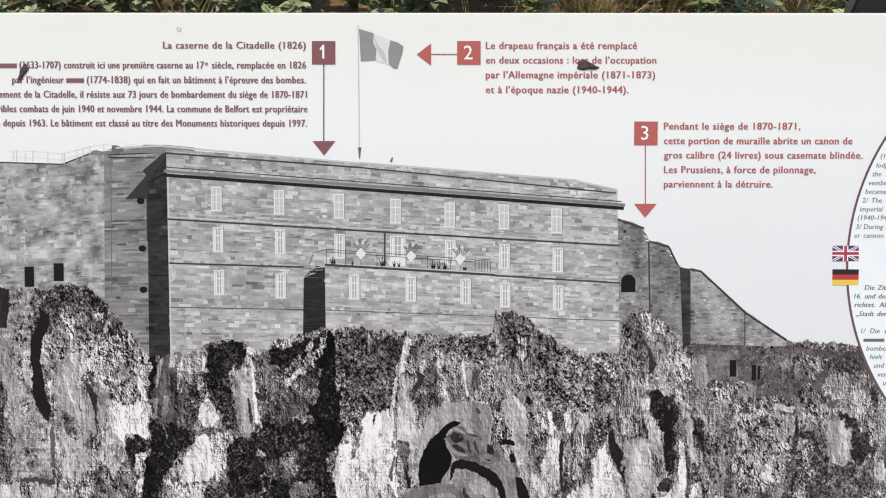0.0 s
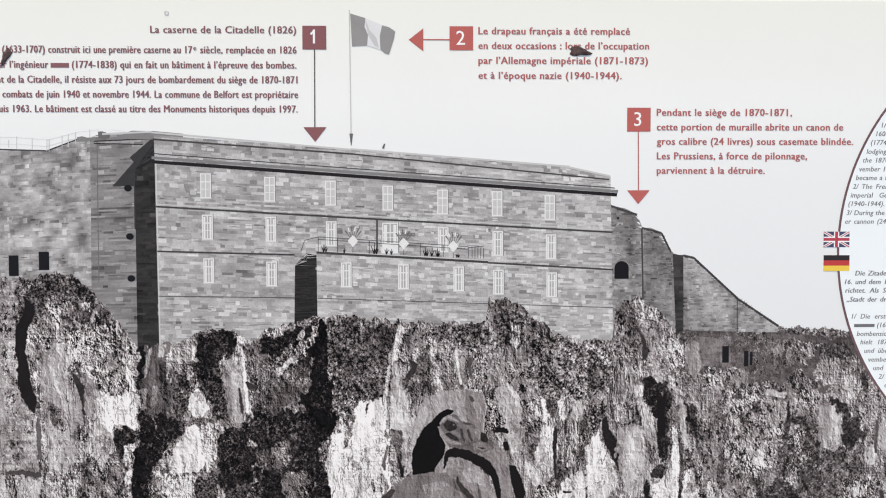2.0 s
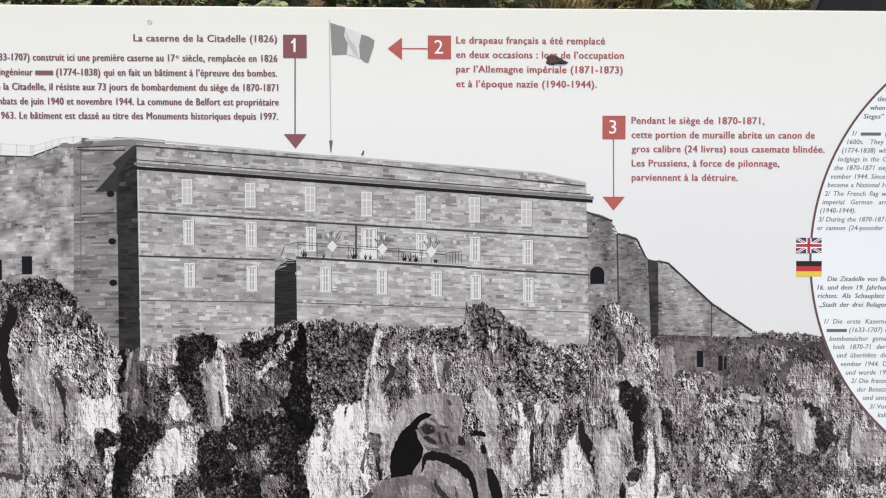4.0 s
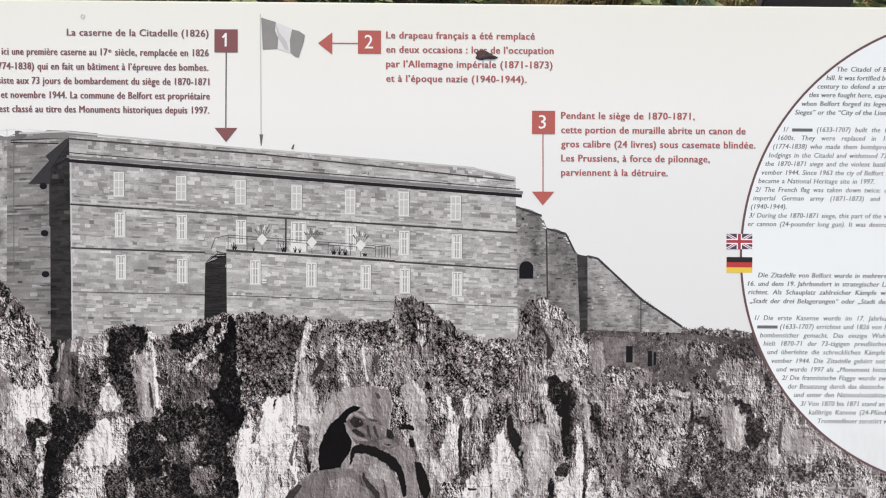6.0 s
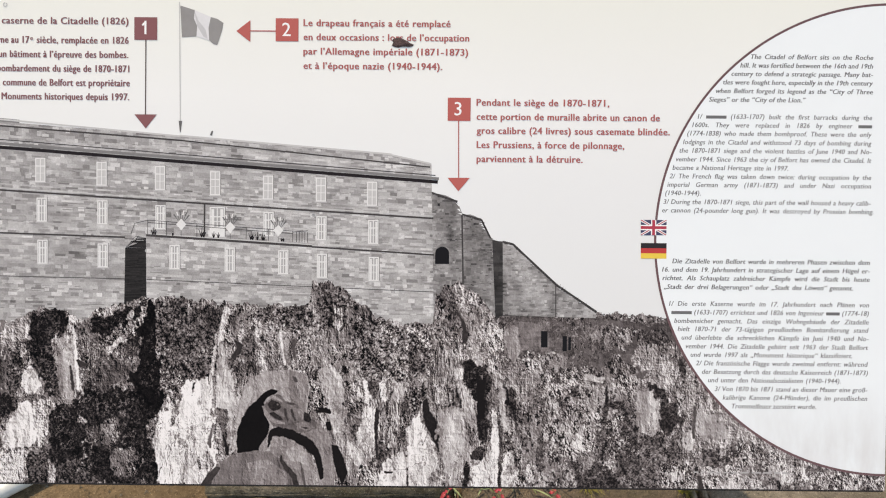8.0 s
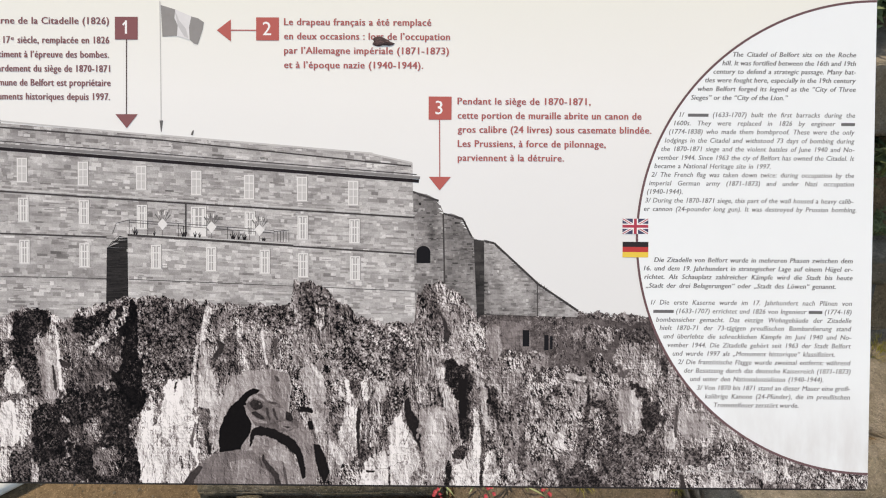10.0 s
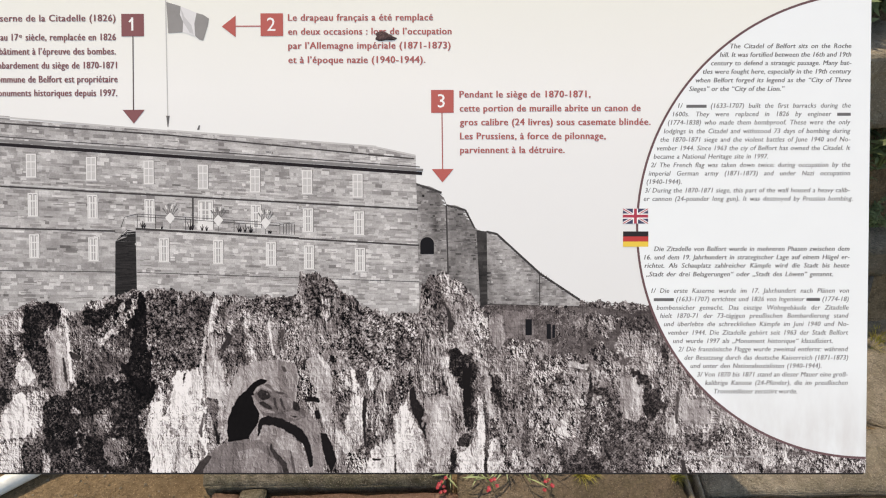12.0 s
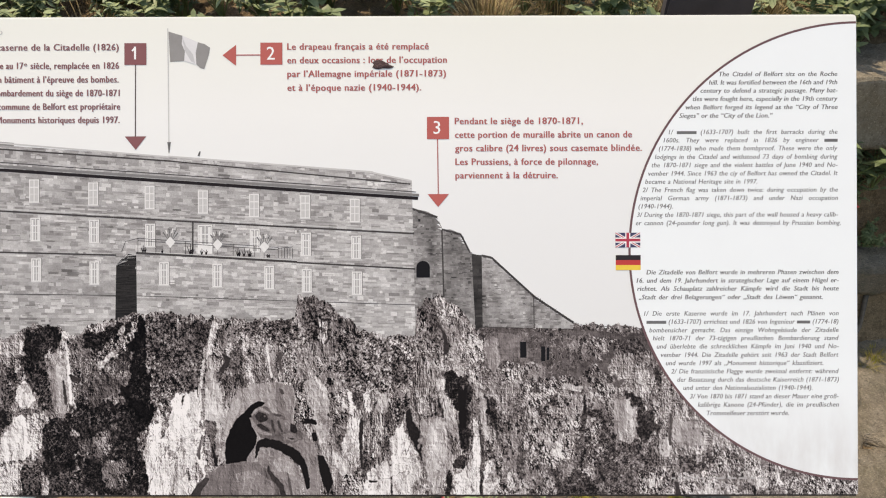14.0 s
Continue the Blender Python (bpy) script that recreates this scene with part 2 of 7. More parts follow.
patch("rock", 0.56, (0.1827, 0.2023), (0.1941, 0.2036), (0.2025, 0.1834), (0.2087, 0.1564), (0.2151, 0.1328), (0.2195, 0.1091), (0.2157, 0.0820), (0.2086, 0.0548), (0.1982, 0.0344), (0.1748, 0.0481), (0.1729, 0.1362), (0.1665, 0.1565), (0.1636, 0.1835), (0.1771, 0.1902))
patch("rock", 0.66, (0.1840, 0.2003), (0.1947, 0.2036), (0.2037, 0.1800), (0.2067, 0.1564), (0.2069, 0.1226), (0.1976, 0.1260), (0.1865, 0.1497), (0.1802, 0.1767))
patch("rough", 0.36, (0.1762, 0.1328), (0.1962, 0.1260), (0.1971, 0.0956), (0.1824, 0.0990))
patch("rock", 0.5, (0.2203, 0.1685), (0.2369, 0.1564), (0.2420, 0.1361), (0.2362, 0.1090), (0.2242, 0.1145), (0.2217, 0.1260), (0.2234, 0.1496))
patch("rock", 0.66, (0.2368, 0.1496), (0.2601, 0.1360), (0.2550, 0.1056), (0.2560, 0.0819), (0.2456, 0.0547), (0.2222, 0.0684), (0.2241, 0.1023), (0.2348, 0.1056))
patch("rock", 0.93, (0.2422, 0.1476), (0.2621, 0.1347), (0.2744, 0.1495), (0.2810, 0.1441), (0.2821, 0.1258), (0.2778, 0.1035), (0.2684, 0.1022), (0.2597, 0.1076), (0.2529, 0.0988), (0.2463, 0.1090), (0.2432, 0.1259))
patch("rock", 0.86, (0.2707, 0.1765), (0.2773, 0.1711), (0.2817, 0.1461), (0.2737, 0.1461))
patch("rough", 0.62, (0.2629, 0.1968), (0.2858, 0.2001), (0.2856, 0.1846), (0.2760, 0.1732), (0.2708, 0.1799))
patch("flat", 0.14, (0.2083, 0.1686), (0.2156, 0.1659), (0.2221, 0.1496), (0.2197, 0.1260), (0.2229, 0.1145), (0.2189, 0.1172), (0.2165, 0.1348), (0.2127, 0.1510))
patch("bush", 0.16, (0.2576, 0.1022), (0.2805, 0.1035), (0.2816, 0.0852), (0.2641, 0.0818), (0.2610, 0.0547), (0.2572, 0.0683), (0.2548, 0.0887))
patch("rough", 0.62, (0.2654, 0.0805), (0.2802, 0.0818), (0.2786, 0.0614), (0.2664, 0.0560))
patch("rock", 0.8, (0.2663, 0.0479), (0.2771, 0.0513), (0.2756, 0.0342), (0.2661, 0.0302))
patch("scree", 0.34, (0.2152, 0.0480), (0.2557, 0.0581), (0.2655, 0.0343), (0.2684, 0.0002), (0.2077, 0.0004))
patch("rough", 0.66, (0.1983, 0.0467), (0.2118, 0.0480), (0.2111, 0.0004), (0.1997, 0.0004))
patch("rough", 0.52, (0.1714, 0.0413), (0.1950, 0.0447), (0.1943, 0.0004), (0.1707, 0.0005))
patch("flat", 0.09, (0.1541, 0.2575), (0.1646, 0.2440), (0.1588, 0.2172), (0.1556, 0.1835), (0.1598, 0.1565), (0.1656, 0.1396), (0.1639, 0.1173), (0.1573, 0.1261), (0.1495, 0.1417), (0.1451, 0.1566), (0.1436, 0.1903), (0.1454, 0.2172), (0.1524, 0.2340))
patch("flat", 0.28, (0.1652, 0.1193), (0.1703, 0.1024), (0.1711, 0.0651), (0.1657, 0.0651))
# crevasse
patch("rock", 0.31, (0.2858, 0.2021), (0.3260, 0.2020), (0.3254, 0.1494), (0.3223, 0.1156), (0.3101, 0.1089), (0.2887, 0.1123), (0.2849, 0.1360), (0.2852, 0.1563))
patch("rock", 0.62, (0.2944, 0.1981), (0.3011, 0.1980), (0.2974, 0.1697), (0.2919, 0.1562))
patch("rock", 0.55, (0.2871, 0.1461), (0.2959, 0.1495), (0.2941, 0.1190), (0.2874, 0.1157))
patch("rock", 0.5, (0.3026, 0.1495), (0.3086, 0.1528), (0.3077, 0.1292), (0.2995, 0.1190))
patch("rock", 0.66, (0.3085, 0.1980), (0.3192, 0.1993), (0.3164, 0.1845), (0.3090, 0.1845))
patch("rough", 0.2, (0.3109, 0.1764), (0.3230, 0.1798), (0.3210, 0.1224), (0.3118, 0.1359))
patch("bush", 0.08, (0.3001, 0.1156), (0.3270, 0.1190), (0.3369, 0.1020), (0.3233, 0.0817), (0.3096, 0.0614), (0.2994, 0.0546))
patch("bush", 0.065, (0.2858, 0.2021), (0.2905, 0.2048), (0.2895, 0.1765), (0.2857, 0.1461), (0.2848, 0.1258), (0.3001, 0.1123), (0.3031, 0.0817), (0.2986, 0.0478), (0.2967, 0.0001), (0.2751, 0.0002), (0.2790, 0.0410), (0.2818, 0.1021), (0.2834, 0.1225), (0.2825, 0.1563))
# second rock
patch("rough", 0.5, (0.3260, 0.2020), (0.3415, 0.2087), (0.3596, 0.2100), (0.3513, 0.1898), (0.3544, 0.1629), (0.3455, 0.1494), (0.3307, 0.1494), (0.3229, 0.1629))
patch("bush", 0.2, (0.3458, 0.1797), (0.3848, 0.1830), (0.3845, 0.1560), (0.3881, 0.1087), (0.3707, 0.1121), (0.3675, 0.1290), (0.3629, 0.1459), (0.3510, 0.1561))
patch("bush", 0.13, (0.3548, 0.2033), (0.3650, 0.2168), (0.3818, 0.2181), (0.3971, 0.2140), (0.4037, 0.2032), (0.3996, 0.1897), (0.3881, 0.1830), (0.3813, 0.1729), (0.3579, 0.1797), (0.3513, 0.1898))
patch("bush", 0.24, (0.3241, 0.1562), (0.3442, 0.1561), (0.3454, 0.1358), (0.3371, 0.1156), (0.3249, 0.1088))
patch("rock", 0.8, (0.3441, 0.1413), (0.3522, 0.1494), (0.3629, 0.1392), (0.3668, 0.1256), (0.3586, 0.1155), (0.3472, 0.1169), (0.3426, 0.1291))
patch("rough", 0.28, (0.3303, 0.1122), (0.3761, 0.1155), (0.3759, 0.1019), (0.3302, 0.0986))
patch("rough", 0.62, (0.3571, 0.1054), (0.3760, 0.1073), (0.3741, 0.0476), (0.3579, 0.0476))
patch("rough", 0.66, (0.3027, 0.0478), (0.3196, 0.0559), (0.3329, 0.0443), (0.3484, 0.0422), (0.3459, -0.0000), (0.3223, 0.0001), (0.3038, 0.0274))
patch("rock", 0.82, (0.3403, 0.1054), (0.3538, 0.1054), (0.3569, 0.0816), (0.3580, 0.0578), (0.3498, 0.0477), (0.3296, 0.0443), (0.3230, 0.0579), (0.3300, 0.0817), (0.3369, 0.0952))
patch("bush", 0.25, (0.3464, 0.0395), (0.3754, 0.0442), (0.3763, -0.0001), (0.3466, -0.0000))
patch("scree", 0.5, (0.2986, 0.0410), (0.3093, 0.0410), (0.3158, 0.0205), (0.3088, 0.0001), (0.2967, 0.0001))
patch("rock", 0.56, (0.3861, 0.1817), (0.3996, 0.1864), (0.4049, 0.1830), (0.4100, 0.1560), (0.4138, 0.1222), (0.4123, 0.1052), (0.3975, 0.1053), (0.3875, 0.1188), (0.3831, 0.1493))
patch("rock", 0.66, (0.4078, 0.2099), (0.4320, 0.2112), (0.4305, 0.2018), (0.4117, 0.1951))
patch("rock", 0.74, (0.4011, 0.2100), (0.4078, 0.2113), (0.4102, 0.1796), (0.4049, 0.1796))
patch("flat", 0.16, (0.4033, 0.1492), (0.4065, 0.1391), (0.4090, 0.1154), (0.4043, 0.1188))
patch("flat", 0.9, (0.4069, 0.1796), (0.4095, 0.1762), (0.4127, 0.1492), (0.4144, 0.1167), (0.4110, 0.1188), (0.4086, 0.1492))
patch("bush", 0.12, (0.3786, 0.0985), (0.3975, 0.1053), (0.4163, 0.1032), (0.4215, 0.0815), (0.4252, 0.0475), (0.4224, 0.0271), (0.3779, 0.0272), (0.3756, 0.0680))
patch("bush", 0.24, (0.3766, 0.0285), (0.4272, 0.0339), (0.4336, -0.0002), (0.3763, -0.0001))
patch("rough", 0.6, (0.3780, 0.0340), (0.3859, 0.0203), (0.3817, -0.0001), (0.3763, -0.0001))
# third
patch("scree", 0.40, (0.4104, 0.1998), (0.4387, 0.2166), (0.4589, 0.2233), (0.4857, 0.2232), (0.4957, 0.2165), (0.4854, 0.1896), (0.4585, 0.1795), (0.4149, 0.1762))
patch("bush", 0.12, (0.4319, 0.2085), (0.4756, 0.2219), (0.4957, 0.2205), (0.4855, 0.2030), (0.4654, 0.1997), (0.4452, 0.1897), (0.4304, 0.1897))
patch("rock", 0.8, (0.4756, 0.2165), (0.4823, 0.2165), (0.4788, 0.2031), (0.4708, 0.2044))
patch("rough", 0.66, (0.4890, 0.2199), (0.4957, 0.2219), (0.4976, 0.2098), (0.4896, 0.2064))
patch("rough", 0.74, (0.4822, 0.2031), (0.4923, 0.2064), (0.4854, 0.1862), (0.4774, 0.1828))
patch("rough", 0.28, (0.4129, 0.1796), (0.4854, 0.1828), (0.4818, 0.1491), (0.4147, 0.1492))
patch("rock", 0.7, (0.4451, 0.1728), (0.4687, 0.1862), (0.4706, 0.1795), (0.4463, 0.1627))
patch("rough", 0.24, (0.4147, 0.1492), (0.4583, 0.1491), (0.4772, 0.1525), (0.4750, 0.1356), (0.4581, 0.1254), (0.4480, 0.1119), (0.4144, 0.1140))
patch("bush", 0.12, (0.4144, 0.1154), (0.4581, 0.1221), (0.4850, 0.1220), (0.5051, 0.1016), (0.5090, 0.0812), (0.4848, 0.0881), (0.4579, 0.0949), (0.4175, 0.0883))
patch("rough", 0.2, (0.4449, 0.1491), (0.4785, 0.1457), (0.4851, 0.1355), (0.4717, 0.1389), (0.4482, 0.1410))
patch("flat", 0.15, (0.4100, 0.1560), (0.4281, 0.1492), (0.4146, 0.1458))
patch("bush", 0.12, (0.4242, 0.0882), (0.5016, 0.0881), (0.5061, 0.0473), (0.5045, -0.0004), (0.4303, -0.0002), (0.4272, 0.0339))
patch("bush", 0.13, (0.4209, 0.0950), (0.4378, 0.1018), (0.4646, 0.0915), (0.4846, 0.0609), (0.4578, 0.0814), (0.4377, 0.0848), (0.4242, 0.0815))
patch("scree", 0.28, (0.4241, 0.0713), (0.4444, 0.0848), (0.4612, 0.0814), (0.4576, 0.0542), (0.4475, 0.0474), (0.4375, 0.0576), (0.4306, 0.0475), (0.4274, 0.0577))
patch("scree", 0.30, (0.4441, 0.0474), (0.4845, 0.0473), (0.4877, 0.0133), (0.4472, 0.0100))
patch("bush", 0.28, (0.4990, 0.2178), (0.5125, 0.2286), (0.5393, 0.2312), (0.5728, 0.2231), (0.5916, 0.2190), (0.5942, 0.2028), (0.5828, 0.1894), (0.5793, 0.1691), (0.5773, 0.1489), (0.5725, 0.1340), (0.5523, 0.1320), (0.5422, 0.1185), (0.5388, 0.1117), (0.5219, 0.0982), (0.5132, 0.1084), (0.5123, 0.1828))
patch("scree", 0.28, (0.5460, 0.2184), (0.5896, 0.2177), (0.5895, 0.1995), (0.5727, 0.1928), (0.5492, 0.1995))
patch("bush", 0.06, (0.4854, 0.1896), (0.4956, 0.2098), (0.4977, 0.2266), (0.5085, 0.2266), (0.5102, 0.1828), (0.5120, 0.1355), (0.5152, 0.1084), (0.5117, 0.0880), (0.5017, 0.0948), (0.4883, 0.1118), (0.4750, 0.1322), (0.4819, 0.1558), (0.4887, 0.1761))
patch("rock", 0.88, (0.5490, 0.1320), (0.5725, 0.1340), (0.5792, 0.1252), (0.5791, 0.1014), (0.5823, 0.0471), (0.5801, -0.0006), (0.5045, -0.0004), (0.5075, 0.0473), (0.5117, 0.0846), (0.5219, 0.0948), (0.5387, 0.1015), (0.5442, 0.1185))
patch("rock", 0.74, (0.5251, 0.0608), (0.5656, 0.0811), (0.5722, 0.0607), (0.5654, 0.0267), (0.5383, 0.0199), (0.5249, 0.0336))
patch("rough", 0.42, (0.5252, 0.0914), (0.5401, 0.1083), (0.5387, 0.0880), (0.5285, 0.0710))
patch("rough", 0.6, (0.5220, 0.1185), (0.5267, 0.1205), (0.5333, 0.1015), (0.5266, 0.0914), (0.5198, 0.0948))
patch("flat", 0.12, (0.5536, 0.1286), (0.5563, 0.1300), (0.5536, 0.1151), (0.5509, 0.1117))
patch("flat", 0.12, (0.5738, 0.1319), (0.5772, 0.1252), (0.5778, 0.1150), (0.5751, 0.1184))
patch("flat", 0.3, (0.5709, 0.0539), (0.5791, 0.0845), (0.5756, 0.0471))
patch("rough", 0.5, (0.5553, 0.0335), (0.5722, 0.0437), (0.5789, 0.0335), (0.5721, 0.0199), (0.5586, 0.0165))
# above the niche
patch("rough", 0.47, (0.5963, 0.2163), (0.6936, 0.2094), (0.7171, 0.1891), (0.7171, 0.1452), (0.6936, 0.1452), (0.6465, 0.1453), (0.6196, 0.1352), (0.6094, 0.1149), (0.5994, 0.1217), (0.5961, 0.1623), (0.5942, 0.1893))
patch("scree", 0.4, (0.5983, 0.2176), (0.6265, 0.2189), (0.6231, 0.1960), (0.6029, 0.1893))
patch("rock", 0.82, (0.5896, 0.2197), (0.6030, 0.2217), (0.5962, 0.2028), (0.5928, 0.1860), (0.5827, 0.1691), (0.5792, 0.1353), (0.5805, 0.1082), (0.5758, 0.1082), (0.5753, 0.1556), (0.5794, 0.1826), (0.5875, 0.1961))
patch("rock", 0.66, (0.5847, 0.1691), (0.5928, 0.1758), (0.5981, 0.1488), (0.6027, 0.1183), (0.6141, 0.1115), (0.6127, 0.0878), (0.6073, 0.0810), (0.6046, 0.0470), (0.5991, 0.0389), (0.5925, 0.0607), (0.5825, 0.0980))
patch("rough", 0.3, (0.5818, 0.0980), (0.5966, 0.0973), (0.5952, 0.0742), (0.5964, 0.0402), (0.5938, 0.0470), (0.5871, 0.0743), (0.5824, 0.0879))
patch("rough", 0.5, (0.5817, 0.0811), (0.5911, 0.0607), (0.5937, 0.0389), (0.5843, 0.0335))
patch("flat", 0.08, (0.5898, 0.0709), (0.5965, 0.0470), (0.5971, 0.0389), (0.5937, 0.0402))
patch("flat", 0.15, (0.6029, 0.1826), (0.6129, 0.1758), (0.6116, 0.1657), (0.6048, 0.1556), (0.5995, 0.1623), (0.6076, 0.1704))
patch("scree", 0.26, (0.6028, 0.1556), (0.6162, 0.1488), (0.6230, 0.1555), (0.6384, 0.1487), (0.6297, 0.1386), (0.6162, 0.1318), (0.6095, 0.1183), (0.6027, 0.1217), (0.6075, 0.1353))
patch("bush", 0.37, (0.6298, 0.2129), (0.6399, 0.2229), (0.6667, 0.2195), (0.6949, 0.2161), (0.7171, 0.2059), (0.7171, 0.1891), (0.7003, 0.1857), (0.6768, 0.1892), (0.6600, 0.1959), (0.6466, 0.2014))
patch("rock", 0.62, (0.6546, 0.1892), (0.6654, 0.1926), (0.6707, 0.1791), (0.6721, 0.1554), (0.6640, 0.1487), (0.6613, 0.1689))
patch("flat", 0.86, (0.6586, 0.1892), (0.6613, 0.1892), (0.6667, 0.1500), (0.6640, 0.1500))
patch("flat", 0.25, (0.6734, 0.1824), (0.6775, 0.1838), (0.6788, 0.1554), (0.6748, 0.1622))
patch("scree", 0.42, (0.6801, 0.1892), (0.7137, 0.1857), (0.7138, 0.1553), (0.6869, 0.1554))
patch("bush", 0.27, (0.6963, 0.2511), (0.7070, 0.2531), (0.7305, 0.2463), (0.7439, 0.2429), (0.7526, 0.2295), (0.7507, 0.2025), (0.7339, 0.1992), (0.7205, 0.1891), (0.7003, 0.2093), (0.6963, 0.2228))
patch("bush", 0.36, (0.7238, 0.2430), (0.7472, 0.2416), (0.7526, 0.2261), (0.7406, 0.2227), (0.7271, 0.2295))
patch("rough", 0.66, (0.7251, 0.2228), (0.7338, 0.2228), (0.7339, 0.2025), (0.7285, 0.1891), (0.7238, 0.1992))
patch("scree", 0.38, (0.7352, 0.2228), (0.7527, 0.2160), (0.7507, 0.1958), (0.7372, 0.1992))
# right of the niche
patch("rough", 0.45, (0.6956, 0.1714), (0.8126, 0.1570), (0.8550, 0.1993), (0.9184, 0.1992), (0.9535, 0.1427), (0.9534, -0.0062), (0.6946, -0.0059))
patch("bush", 0.42, (0.7459, 0.2101), (0.7706, 0.2171), (0.7846, 0.2065), (0.8128, 0.2029), (0.8445, 0.1979), (0.8443, 0.1428), (0.8372, 0.1146), (0.8230, 0.0898), (0.8124, 0.1075), (0.8104, 0.1358), (0.7843, 0.1394), (0.7596, 0.1359), (0.7420, 0.1501), (0.7492, 0.1783))
patch("scree", 0.46, (0.7034, 0.1749), (0.7422, 0.1784), (0.7491, 0.1430), (0.7279, 0.1430), (0.7139, 0.1572))
patch("bush", 0.25, (0.8127, 0.1782), (0.8373, 0.1747), (0.8337, 0.1429), (0.8209, 0.1075), (0.8126, 0.1429))
patch("rock", 0.65, (0.7067, 0.1466), (0.7209, 0.1537), (0.7349, 0.1360), (0.7397, 0.1006), (0.7402, 0.0687), (0.7275, 0.0722), (0.7065, 0.1077))
patch("scree", 0.46, (0.6940, 0.1360), (0.7081, 0.1325), (0.7207, 0.1077), (0.7135, 0.0970), (0.6959, 0.1042))
patch("flat", 0.06, (0.7030, 0.1006), (0.7192, 0.0992), (0.7227, 0.0921), (0.7135, 0.0935))
patch("flat", 0.06, (0.7149, 0.0807), (0.7205, 0.0822), (0.7240, 0.0722), (0.7169, 0.0722))
patch("scree", 0.46, (0.7391, 0.1324), (0.7596, 0.1359), (0.7644, 0.1076), (0.7452, 0.0757), (0.7404, 0.1005))
patch("rock", 0.92, (0.7596, 0.1359), (0.7667, 0.1324), (0.7701, 0.1005), (0.7651, 0.1076))
patch("rock", 0.79, (0.7772, 0.1323), (0.7857, 0.1359), (0.7899, 0.1076), (0.7842, 0.1076))
patch("rock", 0.67, (0.7900, 0.1359), (0.8090, 0.1323), (0.8103, 0.1075), (0.7983, 0.1075))
patch("rough", 0.3, (0.7674, 0.1359), (0.7772, 0.1323), (0.7772, 0.1147), (0.7715, 0.1076))
patch("rock", 0.79, (0.7630, 0.1005), (0.7757, 0.1005), (0.7755, 0.0438), (0.7669, 0.0331), (0.7557, 0.0438), (0.7501, 0.0686))
patch("flat", 0.14, (0.7757, 0.1005), (0.7806, 0.0969), (0.7784, 0.0580), (0.7811, 0.0367), (0.7769, 0.0367), (0.7742, 0.0721))
patch("flat", 0.12, (0.7557, 0.0580), (0.7599, 0.0367), (0.7613, 0.0331), (0.7571, 0.0438))
patch("rough", 0.56, (0.7806, 0.0934), (0.8054, 0.1004), (0.8088, 0.0721), (0.7981, 0.0508), (0.7826, 0.0544))
patch("scree", 0.28, (0.8054, 0.1004), (0.8209, 0.0898), (0.8159, 0.0721), (0.8122, 0.0508), (0.8052, 0.0579))
patch("scree", 0.27, (0.7804, 0.0473), (0.7925, 0.0508), (0.7874, 0.0296), (0.7768, 0.0296))
patch("rock", 0.81, (0.7924, 0.0402), (0.8087, 0.0473), (0.8157, 0.0295), (0.8120, -0.0060), (0.7767, -0.0060), (0.7803, 0.0225))
patch("rock", 0.77, (0.8208, 0.0877), (0.8300, 0.0919), (0.8406, 0.0756), (0.8511, 0.0543), (0.8532, 0.0366), (0.8461, 0.0153), (0.8439, -0.0060), (0.8120, -0.0060), (0.8136, 0.0295), (0.8179, 0.0579))
patch("rock", 0.92, (0.8321, 0.0827), (0.8371, 0.0791), (0.8405, 0.0437), (0.8389, -0.0060), (0.8333, -0.0060), (0.8349, 0.0508))
patch("flat", 0.12, (0.7867, 0.0232), (0.7980, 0.0217), (0.7966, 0.0189), (0.7867, 0.0203))
patch("flat", 0.15, (0.8157, 0.0295), (0.8177, -0.0060), (0.8149, -0.0060), (0.8136, 0.0224))
patch("scree", 0.62, (0.7556, 0.0331), (0.7768, 0.0296), (0.7753, -0.0060), (0.7540, -0.0059))
patch("rock", 0.67, (0.7416, 0.0651), (0.7557, 0.0438), (0.7698, 0.0296), (0.7521, 0.0296), (0.7415, 0.0438))
patch("flat", 0.1, (0.8372, 0.1146), (0.8442, 0.1004), (0.8512, 0.0827), (0.8582, 0.0508), (0.8546, 0.0472), (0.8462, 0.0650), (0.8371, 0.0827), (0.8336, 0.1004))
patch("flat", 0.1, (0.8581, 0.0401), (0.8652, 0.0224), (0.8630, 0.0117), (0.8588, 0.0295))
patch("rough", 0.48, (0.8445, 0.1993), (0.8621, 0.1993), (0.8795, 0.1428), (0.8830, 0.1003), (0.8618, 0.1004), (0.8442, 0.1145))
patch("scree", 0.48, (0.8376, 0.2557), (0.8833, 0.2627), (0.8831, 0.1710), (0.8620, 0.1711), (0.8465, 0.1852))
patch("scree", 0.46, (0.8692, 0.2557), (0.9114, 0.2556), (0.9149, 0.1992), (0.9184, 0.1710), (0.8972, 0.1710), (0.8832, 0.1993))
patch("rock", 0.63, (0.8874, 0.2063), (0.8959, 0.2028), (0.9008, 0.1781), (0.9078, 0.1533), (0.9007, 0.1533), (0.8916, 0.1781))
patch("flat", 0.14, (0.8762, 0.2169), (0.8832, 0.2077), (0.8888, 0.1851), (0.8831, 0.1781), (0.8804, 0.1993))
patch("rock", 0.71, (0.8690, 0.1463), (0.8810, 0.1484), (0.8866, 0.1286), (0.8936, 0.1074), (0.8985, 0.0791), (0.8956, 0.0684), (0.8830, 0.0862), (0.8759, 0.1074), (0.8711, 0.1287))
patch("rock", 0.89, (0.8725, 0.1485), (0.8810, 0.1484), (0.8831, 0.1357), (0.8746, 0.1357))
